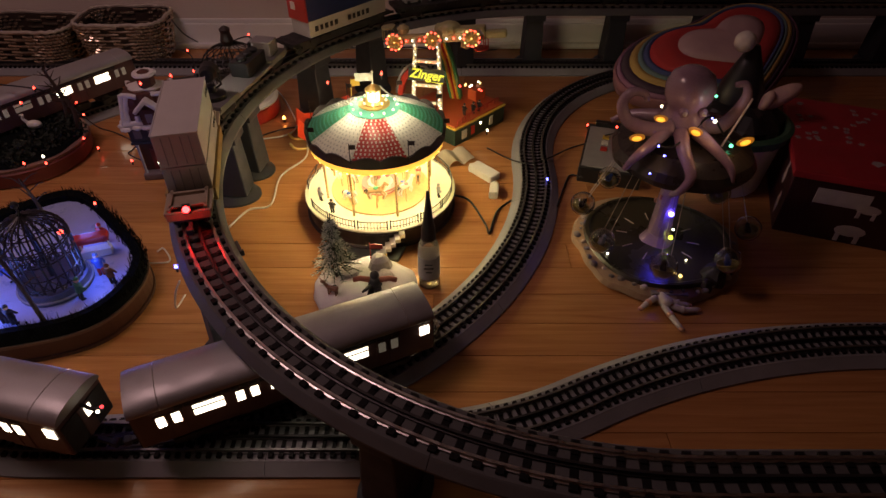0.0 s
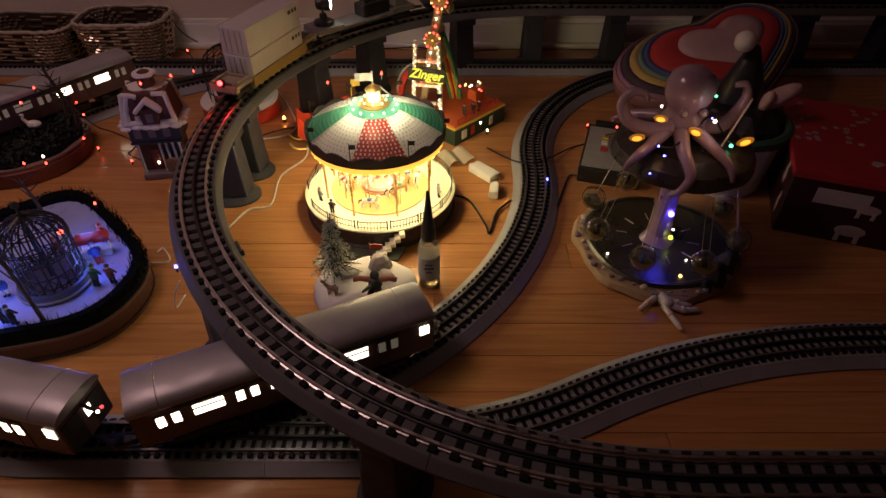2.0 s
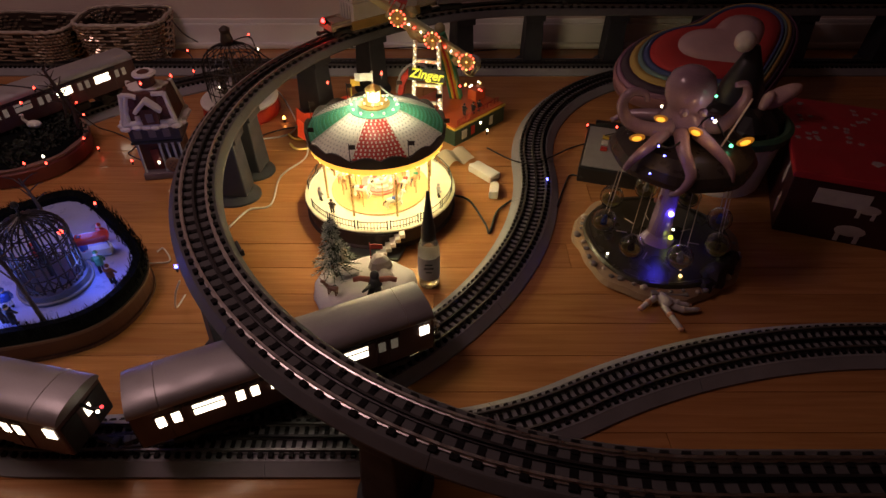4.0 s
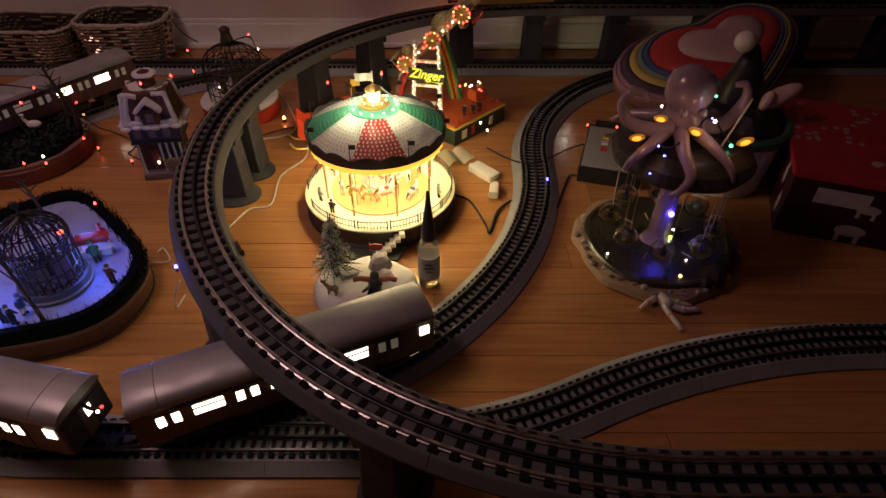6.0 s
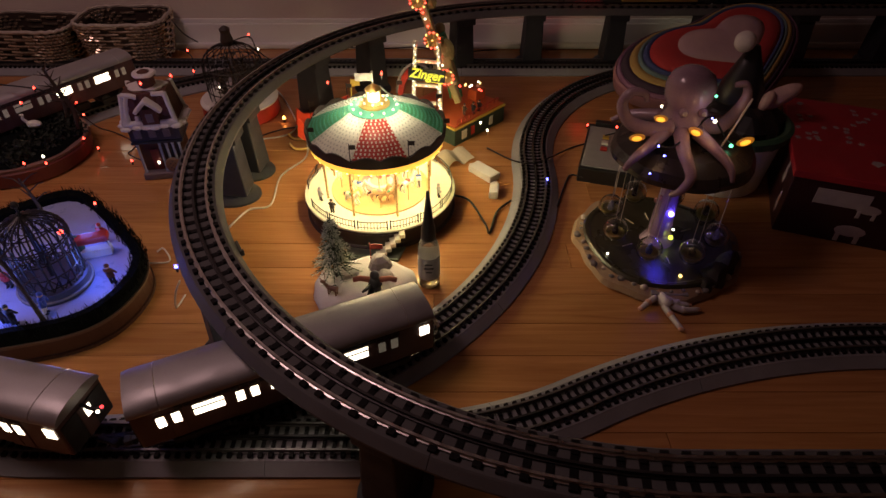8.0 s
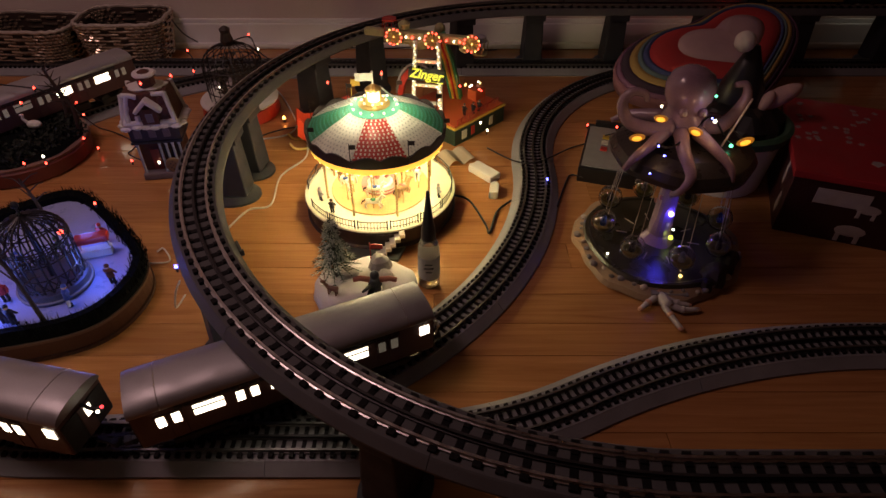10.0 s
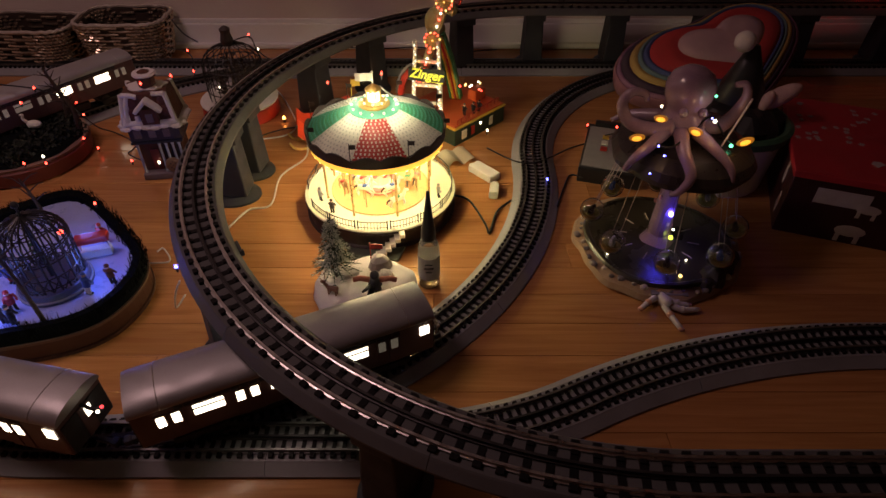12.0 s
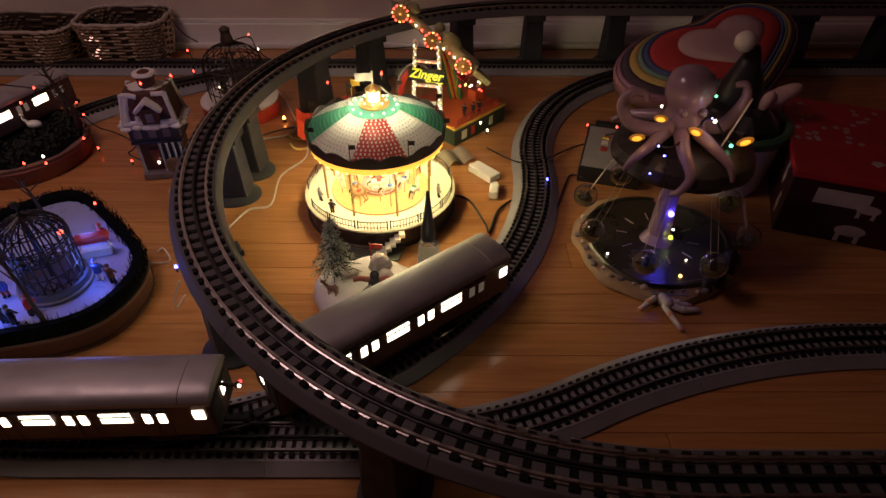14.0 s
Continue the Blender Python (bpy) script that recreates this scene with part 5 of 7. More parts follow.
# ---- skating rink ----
# part of the blue lamplight on the ice is put into its colour
ICE = mat("blue_lit_ice", (0.36, 0.42, 0.68), 0.30, scale=30, vary=0.15)
MOSS = mat("black_green_bristle", (0.003, 0.004, 0.004), 0.95, scale=200, vary=0.4)
MOSS.node_tree.nodes["Principled BSDF"].inputs["Specular IOR Level"].default_value = 0.08
MAHOGANY = mat("dark_mahogany", (0.060, 0.022, 0.014), 0.35, scale=25, vary=0.25)
RINK = (-0.560, 0.640)


def rink_outline(k):
    """A rounded triangle plan with a straight north-east side."""
    pts = []
    sides = ((45, 0.121), (-12, 0.150), (-76, 0.140), (-165, 0.170), (130, 0.190))
    for i in range(72):
        a = 2 * math.pi * i / 72
        q = sum((max(0.0, math.cos(a - radians(n))) / d) ** 6 for n, d in sides)
        r = k * q ** (-1 / 6)
        pts.append((r * math.cos(a), r * math.sin(a)))
    return pts


def build_rink():
    t = thing("skating_rink", pose(*RINK, 0), "blue-lit toy skating rink with black hedge on mahogany base", "toy rink")
    bm = bmesh.new()
    outline_prism(bm, rink_outline(1.0), 0.0, 0.005)
    outline_prism(bm, rink_outline(0.985), 0.006, 0.030)
    part("base", bm, MAHOGANY, t)
    bm = bmesh.new()
    outline_prism(bm, rink_outline(1.004), 0.0295, 0.0335)
    part("base_moulding", bm, mat("tan_moulding", (0.12, 0.075, 0.055), 0.35, scale=40), t, "paler moulding round the base")
    bm = bmesh.new()
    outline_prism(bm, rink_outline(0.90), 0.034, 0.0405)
    part("ice", bm, ICE, t, "white ice sheet with blue light put into its colour")
    bm = bmesh.new()
    a, b, c, d = rink_outline(0.985), rink_outline(0.95), rink_outline(0.87), rink_outline(0.86)
    rows = [[bm.verts.new((*p, z)) for p in o] for o, z in ((a, 0.0336), (a, 0.041), (b, 0.052), (c, 0.050), (d, 0.040))]
    for p, q in zip(rows, rows[1:]):
        for i in range(72):
            bm.faces.new((p[i], p[(i + 1) % 72], q[(i + 1) % 72], q[i]))
    hedge = part("hedge", bm, MOSS, t, "black bristle hedge round the ice")
    rng = random.Random(2)
    bm = bmesh.new()
    for k in range(5000):
        i = rng.randrange(72)
        f = rng.uniform(0.865, 0.99)
        p = Vector((*rink_outline(f)[i], 0.044)) + Vector((rng.uniform(-0.006, 0.006), rng.uniform(-0.006, 0.006), 0))
        q = p + Vector((rng.uniform(-0.003, 0.003), rng.uniform(-0.003, 0.003), rng.uniform(0.007, 0.013)))
        w = Vector((rng.uniform(-1, 1), rng.uniform(-1, 1), 0)).normalized() * 0.0008
        bm.faces.new([bm.verts.new(v) for v in (p - w, p + w, q)])
    tagged(part("bristles", bm, MOSS, hedge), kind="stuff")
    # bandstand cage in the middle
    cx, cy = 0.032, -0.030
    bm = bmesh.new()
    lathe(bm, [(0.047, 0.0407), (0.047, 0.046), (0.044, 0.047), (0.044, 0.055), (0.041, 0.056)], 40, at=(cx, cy, 0))
    stand = part("bandstand_base", bm, mat("slate_blue_plastic", (0.08, 0.09, 0.14), 0.4, scale=60), t, "dark round bandstand base")
    bm = bmesh.new()
    lathe(bm, [(0.0478, 0.0445), (0.0478, 0.0465), (0.0462, 0.0465)], 40, at=(cx, cy, 0))
    part("base_edge", bm, GREYP, stand)
    for k in range(24):
        a = 2 * math.pi * k / 24
        bm = bmesh.new()
        pts = [(cx + r * math.cos(a), cy + r * math.sin(a), z) for r, z in ((0.040, 0.055), (0.041, 0.120), (0.037, 0.134), (0.026, 0.146), (0.012, 0.152), (0.003, 0.156))]
        tube(bm, spline(pts, 4), 0.0013, 5)
        part("cage_bar", bm, BLACK, t, "thin black iron cage bar")
    for z, r in ((0.062, 0.0406), (0.078, 0.0408), (0.100, 0.0412), (0.118, 0.0418), (0.122, 0.0418), (0.138, 0.0335)):
        bm = bmesh.new()
        n = 40
        tube(bm, [(cx + r * math.cos(2 * math.pi * i / n), cy + r * math.sin(2 * math.pi * i / n), z) for i in range(n + 1)], 0.0011, 5)
        part("cage_hoop", bm, BLACK, t, "black iron hoop")
    for k in range(18):
        a = 2 * math.pi * k / 18
        bm = bmesh.new()
        for s in (-1, 1):
            pts = [(cx + 0.0405 * math.cos(a + s * f * 0.35), cy + 0.0405 * math.sin(a + s * f * 0.35), 0.056 + 0.022 * f) for f in (0, 0.5, 1)]
            tube(bm, pts, 0.0009, 4)
        part("lattice", bm, BLACK, t)
    bm = bmesh.new()
    tube(bm, [(cx, cy, 0.056), (cx, cy, 0.17)], 0.003, 8, 0, 0.0015)
    ball(bm, 0.005, (cx, cy, 0.172), 8)
    part("finial_mast", bm, BLACK, t)
    # lamp posts and bare trees
    # scrollwork between the upper hoops
    for k in range(24):
        a = 2 * math.pi * (k + 0.5) / 24
        bm = bmesh.new()
        pts = [(a + 0.09 * math.cos(q * 0.8), 0.110 + 0.0065 * math.sin(q * 0.8)) for q in range(9)]
        tube(bm, [(cx + 0.0416 * math.cos(b), cy + 0.0416 * math.sin(b), z) for b, z in pts], 0.0008, 4)
        part("scroll", bm, BLACK, t, "black iron scroll")
    for x, y, h in ((0.053, -0.104, 0.110), (-0.045, 0.105, 0.075), (-0.100, 0.060, 0.13)):
        bm = bmesh.new()
        tube(bm, [(x, y, 0.040), (x - 0.010, y + 0.006, 0.040 + h * 0.6), (x - 0.022, y + 0.012, 0.040 + h)], 0.0032, 7, 0, 0.0016)
        for k in range(5):
            f = 0.5 + 0.1 * k
            p = Vector((x - 0.022 * f, y + 0.012 * f, 0.040 + h * f))
            tube(bm, [p, p + Vector((0.016 * (-1) ** k, 0.006, 0.012)), p + Vector((0.028 * (-1) ** k, 0.004, 0.016))], 0.0013, 5, 0, 0.0005)
        part("bare_tree", bm, BARK, t, "dark bare branching tree")
    for at, m_ in (((-0.023, -0.06, 0.120), YELGLOW), ((0.052, -0.005, 0.110), REDGLOW)):
        bulb(at, 0.0035, m_, t)
    return t


RINK_THING = build_rink()
GREENCOAT = mat("green_coat_paint", (0.03, 0.12, 0.05), 0.6, scale=80)
SKATERS = []
for a0_, coat_, leg_, lab_ in ((-33, GREENCOAT, BLACK, "tiny skater in a green coat on the ice"), (16, BLUEP, REDP, "tiny skater in blue and red on the ice"),
                               (-184, BLUEP, WHITEP, "tiny skater in pale blue on the ice"), (78, REDP, BLACK, "tiny skater in a red coat on the ice")):
    SKATERS.append((figurine("skater", (0, 0, 0), 0, 0.036, lab_, coat_, leg_, lean=8, group="skaters"), a0_))


def skater_pose(a0, t):
    a = a0 + 13.5 * t
    return pose(RINK[0] + 0.031 + 0.059 * math.cos(radians(a)), RINK[1] - 0.030 + 0.059 * math.sin(radians(a)), 0.0408, 0, 0, a + 90)


for ob_, a0_ in SKATERS:
    ob_.matrix_basis = skater_pose(a0_, 0)
for x_, y_, c_, l_ in ((-0.450, 0.610, mat("brown_fur_paint", (0.14, 0.06, 0.04), 0.8, scale=90), "onlooker figurine in brown at the ice edge"),
                       (-0.556, 0.535, DARKBROWN, "onlooker figurine in dark brown at the ice edge"), (-0.543, 0.533, BLACK, "onlooker figurine in black at the ice edge"),
                       (-0.500, 0.700, REDP, "onlooker figurine in red beside the ice")):
    figurine("onlooker", (x_, y_, 0.0406), 90, 0.034, l_, c_, BLACK)


def build_stall():
    t = thing("market_stall", pose(-0.498, 0.672, 0.0406, 0, 0, 20), "red-topped toy market stall with white trim on the ice", "toy stall")
    bm = bmesh.new()
    box(bm, (0.044, 0.018, 0.010), (0, 0, 0.030), bevel=0.003)
    part("awning", bm, REDP, t, "red awning")
    bm = bmesh.new()
    box(bm, (0.040, 0.014, 0.012), (0, 0, 0.006), bevel=0.001)
    part("counter", bm, WHITEP, t)
    for x in (-0.018, 0.018):
        bm = bmesh.new()
        tube(bm, [(x, 0, 0.010), (x, 0, 0.028)], 0.0012, 6)
        part("post", bm, WHITEP, t)


build_stall()

# ---- gingerbread house ----


def build_house():
    """A narrow two-storey chapel: plinth, porch, blue upper floor, snowy eave and a steep mansard."""
    t = thing("toy_house", pose(-0.504, 0.964, 0, 0, 0, 9) @ Matrix.Diagonal((0.92, 0.88, 0.94, 1)), "snow-trimmed brown toy chapel with a lit porch", "toy house")
    BROWN = mat("brown_brick_paint", (0.085, 0.030, 0.020), 0.8, scale=90, vary=0.4, bump=0.4)
    DBLUE = mat("dark_blue_paint", (0.016, 0.018, 0.034), 0.5, scale=60)
    OVAL = mat("deep_red_window", (0.085, 0.022, 0.018), 0.6, scale=60)
    GREYPANE = mat("dull_grey_pane", (0.16, 0.13, 0.14), 0.4, scale=60)
    bm = bmesh.new()
    box(bm, (0.088, 0.076, 0.014), (0, 0, 0.007), bevel=0.004)
    part("plinth", bm, mat("grey_violet_plinth", (0.17, 0.13, 0.15), 0.7, scale=40, vary=0.3, bump=0.5), t, "rough grey plinth")
    bm = bmesh.new()
    box(bm, (0.078, 0.056, 0.062), (0, 0.008, 0.045), bevel=0.002)
    part("ground_floor", bm, BROWN, t)
    bm = bmesh.new()
    box(bm, (0.094, 0.074, 0.005), (0, 0.002, 0.0785), bevel=0.002)
    part("porch_roof", bm, DBLUE, t, "dark blue porch roof")
    bm = bmesh.new()
    box(bm, (0.092, 0.070, 0.028), (0, 0.004, 0.095), bevel=0.002)
    upper = part("upper_floor", bm, mat("dusky_blue_wall", (0.040, 0.034, 0.050), 0.6, scale=60, vary=0.3), t, "dark blue upper floor")
    for x in (-0.030, -0.004, 0.022):
        bm = bmesh.new()
        box(bm, (0.013, 0.003, 0.016), (x, -0.0315, 0.096), bevel=0.0008)
        pane = part("upper_window", bm, GREYPANE, upper, "dull grey window")
    bm = bmesh.new()
    for k in range(22):
        a = 2 * math.pi * k / 22
        ca, sa = math.cos(a), math.sin(a)
        m = max(abs(ca), abs(sa))
        ball(bm, 0.0085, (0.052 * ca / m, 0.003 + 0.039 * sa / m, 0.1125 - 0.0012 * (k % 3)), 8, 0, (1.25, 1.05, 0.55))
    box(bm, (0.106, 0.082, 0.008), (0, 0.003, 0.1125), bevel=0.003)
    part("eave", bm, SNOW, t, "snow-covered white eave")
    z0, h, tp = 0.116, 0.056, 0.80
    bm = bmesh.new()
    box(bm, (0.096, 0.074, h), (0, 0.004, z0 + h / 2), bevel=0.002, taper=tp)
    roof = part("mansard_roof", bm, BROWN, t, "dark red-brown mansard roof")

    def on_roof(u, v, off=0.0):
        """A place on the roof's south slope, u across and v up, both in units of the slope."""
        k_ = 1 - (1 - tp) * v
        return Vector((0.048 * u * k_, 0.004 - 0.037 * k_ - off, z0 + h * v))

    for pts, r in (([(-0.97, 0.0), (-0.96, 0.5), (-0.97, 1.0)], 0.0048), ([(-0.45, 0.0), (-0.42, 0.16), (-0.44, 0.3)], 0.0046), ([(-0.80, 0.08), (-0.82, 0.5), (-0.72, 0.94)], 0.0050),
                   ([(-0.95, 0.98), (-0.6, 0.96), (-0.3, 0.90)], 0.0048), ([(0.96, 0.0), (0.96, 0.5), (0.97, 1.0)], 0.0048), ([(0.40, 0.98), (0.7, 0.97), (0.97, 0.98)], 0.0044),
                   ([(-0.97, 0.03), (-0.3, 0.05), (0.3, 0.03), (0.97, 0.05)], 0.0056)):
        bm = bmesh.new()
        tube(bm, spline([on_roof(u, v, 0.0006) for u, v in pts], 5), r, 8)
        part("snow_ridge", bm, SNOW, roof, "white snow lying along the roof")
    for s in (-1, 1):
        bm = bmesh.new()
        tube(bm, spline([(s * 0.048, 0.040, z0), (s * 0.043, 0.038, z0 + h * 0.5), (s * 0.038, 0.034, z0 + h)], 4), 0.0046, 8)
        part("snow_ridge", bm, SNOW, roof, "white snow along a rear ridge")
    for u, v in ((-0.58, 0.70), (-0.56, 0.36), (0.70, 0.72), (0.72, 0.42)):
        bm = bmesh.new()
        ball(bm, 0.0078, on_roof(u, v, 0.0012), 12, 0, (0.95, 0.30, 1.35))
        part("round_window", bm, OVAL, roof, "deep red oval window")
    bm = bmesh.new()
    box(bm, (0.030, 0.022, 0.030), (0.004, -0.030, 0.133), bevel=0.001)
    dormer = part("dormer", bm, BROWN, t, "gabled dormer")
    bm = bmesh.new()
    for s in (-1, 1):
        box(bm, (0.034, 0.024, 0.007), (0.004 + s * 0.0110, -0.0335, 0.153), (0, s * 42, 0), bevel=0.003)
    part("dormer_snow", bm, SNOW, dormer, "snow on the gable")
    bm = bmesh.new()
    box(bm, (0.013, 0.002, 0.016), (0.004, -0.0415, 0.131), bevel=0.0006)
    part("dormer_window", bm, GREYPANE, dormer)
    bm = bmesh.new()
    lathe(bm, [(0.033, 0.1715), (0.035, 0.175), (0.022, 0.179), (0.008, 0.180)], 24, at=(0.002, 0.006, 0), sy=0.75, wob=lambda a, z: 1 + 0.10 * math.sin(5 * a) + 0.06 * math.sin(9 * a))
    part("snow_cap", bm, SNOW, t, "snow cap on the roof top")
    bm = bmesh.new()
    lathe(bm, [(0.016, 0.176), (0.016, 0.192), (0.019, 0.194), (0.019, 0.198), (0.010, 0.203), (0.004, 0.206)], 8, at=(0.006, 0, 0))
    part("belfry", bm, BROWN, t, "small eight-sided belfry")
    bm = bmesh.new()
    lathe(bm, [(0.0195, 0.1965), (0.0215, 0.199), (0.019, 0.202), (0.014, 0.202)], 18, at=(0.006, 0, 0), wob=lambda a, z: 1 + 0.05 * math.sin(5 * a))
    part("belfry_snow", bm, SNOW, t)
    COLUMN = mat("pale_blue_column", (0.34, 0.38, 0.50), 0.5)
    for x in (-0.038, 0.002, 0.014, 0.026, 0.038):
        bm = bmesh.new()
        lathe(bm, [(0.0034, 0.0142), (0.0034, 0.018), (0.0024, 0.020), (0.0024, 0.071), (0.0036, 0.0755)], 10, at=(x, -0.030, 0))
        part("porch_column", bm, COLUMN, t, "pale blue porch column")
    for x in (0.008, 0.020, 0.032):
        bm = bmesh.new()
        box(bm, (0.008, 0.003, 0.034), (x, -0.0205, 0.056), bevel=0.001)
        part("tall_window", bm, DBLUE, t)
    bm = bmesh.new()
    box(bm, (0.016, 0.003, 0.044), (-0.014, -0.0205, 0.037), bevel=0.001)
    part("front_door", bm, mat("dull_red_door", (0.16, 0.020, 0.016), 0.5, scale=60), t, "dull red front door")
    bm = bmesh.new()
    lathe(bm, [(0.015, 0.0), (0.015, 0.003), (0.012, 0.004), (0.001, 0.004)], 24, m=pose(0.018, -0.034, 0.030, 90, 0, 0))
    grille = part("speaker_plate", bm, mat("tan_speaker_plate", (0.22, 0.14, 0.09), 0.6, scale=60), t, "round tan plate with dark holes")
    for i in range(-2, 3):
        for j in range(-2, 3):
            if abs(i) + abs(j) < 4 and (i + j) % 2 == 0:
                bm = bmesh.new()
                lathe(bm, [(0.0012, 0.0), (0.0012, 0.0008), (0.0001, 0.0008)], 7, m=pose(0.018 + i * 0.0042, -0.0380, 0.030 + j * 0.0042, 90, 0, 0))
                part("hole", bm, BLACK, grille)


build_house()

# ---- round cage ride and garden drum at the back ----


def build_cage_ride():
    t = thing("cage_ride", pose(-0.430, 1.195, 0), "dark wire birdcage ride on a red round base with white rim", "toy ride")
    bm = bmesh.new()
    lathe(bm, [(0.078, 0.0), (0.080, 0.004), (0.078, 0.026), (0.074, 0.030)], 44)
    part("base", bm, REDP, t, "red round base")
    bm = bmesh.new()
    lathe(bm, [(0.079, 0.030), (0.080, 0.034), (0.072, 0.038), (0.04, 0.039)], 44)
    part("deck", bm, SNOW, t, "white snowy deck")
    bm = bmesh.new()
    rng = random.Random(9)
    for k in range(9):
        a, r = k * 2.4, 0.012 + 0.004 * k
        x, y, h = r * math.cos(a), r * math.sin(a), rng.uniform(0.05, 0.095)
        tube(bm, [(x, y, 0.038), (x + 0.004, y, 0.038 + h * 0.5), (x - 0.003, y + 0.003, 0.038 + h)], 0.0045, 6, 0, 0.0012)
        for j in range(9):
            b = rng.uniform(0, 6.28)
            p = Vector((x, y, 0.038 + h * rng.uniform(0.35, 0.95)))
            tube(bm, [p, p + Vector((0.016 * math.cos(b), 0.016 * math.sin(b), 0.008))], 0.0022, 4, 0, 0.0008)
    part("thicket", bm, BARK, t, "dark bare thicket inside the cage")
    for k in range(20):
        a = 2 * math.pi * k / 20
        bm = bmesh.new()
        tube(bm, spline([(r * math.cos(a), r * math.sin(a), z) for r, z in ((0.058, 0.039), (0.059, 0.105), (0.050, 0.128), (0.030, 0.142), (0.008, 0.148))], 4), 0.0010, 5)
        part("cage_bar", bm, BLACK, t)
    for z, r in ((0.060, 0.0595), (0.085, 0.060), (0.108, 0.0595), (0.132, 0.046)):
        bm = bmesh.new()
        tube(bm, [(r * math.cos(2 * math.pi * i / 36), r * math.sin(2 * math.pi * i / 36), z) for i in range(37)], 0.0012, 5)
        part("cage_hoop", bm, BLACK, t)
    bm = bmesh.new()
    lathe(bm, [(0.010, 0.146), (0.013, 0.156), (0.009, 0.170), (0.011, 0.178), (0.003, 0.184)], 12)
    part("finial", bm, DARKBROWN, t)


build_cage_ride()


def build_garden_drum():
    t = thing("garden_drum", pose(-0.795, 1.010, 0), "round red-rimmed toy garden with dark shrubs and a white swan", "toy garden")
    bm = bmesh.new()
    lathe(bm, [(0.108, 0.0), (0.116, 0.003), (0.118, 0.028), (0.114, 0.032)], 52)
    part("base", bm, mat("dull_red_resin", (0.15, 0.030, 0.026), 0.5, scale=40, vary=0.2), t, "dull red base")
    bm = bmesh.new()
    lathe(bm, [(0.116, 0.032), (0.1165, 0.036), (0.105, 0.038)], 52)
    part("rim", bm, mat("dull_brown_rim", (0.20, 0.11, 0.09), 0.5, scale=50), t, "dull brown rim")
    bm = bmesh.new()
    lathe(bm, [(0.110, 0.0375), (0.104, 0.042), (0.05, 0.043)], 40, wob=lambda a, z: 1 + 0.02 * math.sin(9 * a))
    part("lawn", bm, MOSS, t, "near-black mossy lawn")
    rng = random.Random(6)
    for k in range(80):
        a, r = rng.uniform(0, 6.28), rng.uniform(0.03, 0.102)
        h = rng.uniform(0.012, 0.030)
        bm = bmesh.new()
        for j in range(26):
            d = Vector((rng.gauss(0, 1), rng.gauss(0, 1), abs(rng.gauss(0, 1)))).normalized()
            p = Vector((r * math.cos(a), r * math.sin(a), 0.040)) + d * h * 0.6
            w = Vector((rng.gauss(0, 1), rng.gauss(0, 1), rng.gauss(0, 1))).normalized() * 0.0045
            v = d.cross(w).normalized() * 0.003
            bm.faces.new([bm.verts.new(q) for q in (p - w, p + v, p + w, p - v + d * 0.003)])
        tube(bm, [(r * math.cos(a), r * math.sin(a), 0.038), (r * math.cos(a), r * math.sin(a), 0.040 + h * 0.5)], 0.0012, 5)
        part("shrub", bm, mat("dark_shrub", (0.016, 0.022, 0.014), 0.9, scale=120, vary=0.4), t)
    bm = bmesh.new()
    ball(bm, 0.0095, (0.026, 0.020, 0.058), 14, 0, (1.5, 0.9, 0.85))
    tube(bm, spline([(0.014, 0.020, 0.062), (0.009, 0.020, 0.070), (0.012, 0.020, 0.077), (0.006, 0.020, 0.077)], 5), 0.0032, 8, 0, 0.0018)
    part("swan", bm, WHITEP, t, "white swan", smooth=True)
    for k, (x, y, h) in enumerate(((0.060, 0.070, 0.11), (0.095, 0.035, 0.09))):
        bm = bmesh.new()
        tube(bm, spline([(x, y, 0.036), (x + 0.006, y, 0.036 + h * 0.5), (x - 0.008, y, 0.036 + h)], 5), 0.006, 8, 0, 0.002)
        for j in range(12):
            a = j * 1.3
            p = Vector((x - 0.004, y, 0.036 + h * (0.55 + 0.04 * j)))
            tube(bm, [p, p + Vector((0.022 * math.cos(a), 0.022 * math.sin(a), 0.010))], 0.0015, 5, 0, 0.0006)
        part("tree", bm, BARK, t, "dark bare tree")


build_garden_drum()

# ---- baskets ----
WICKER = mat("silvery_wicker", (0.55, 0.46, 0.34), 0.22, metal=0.85, scale=60, vary=0.35)


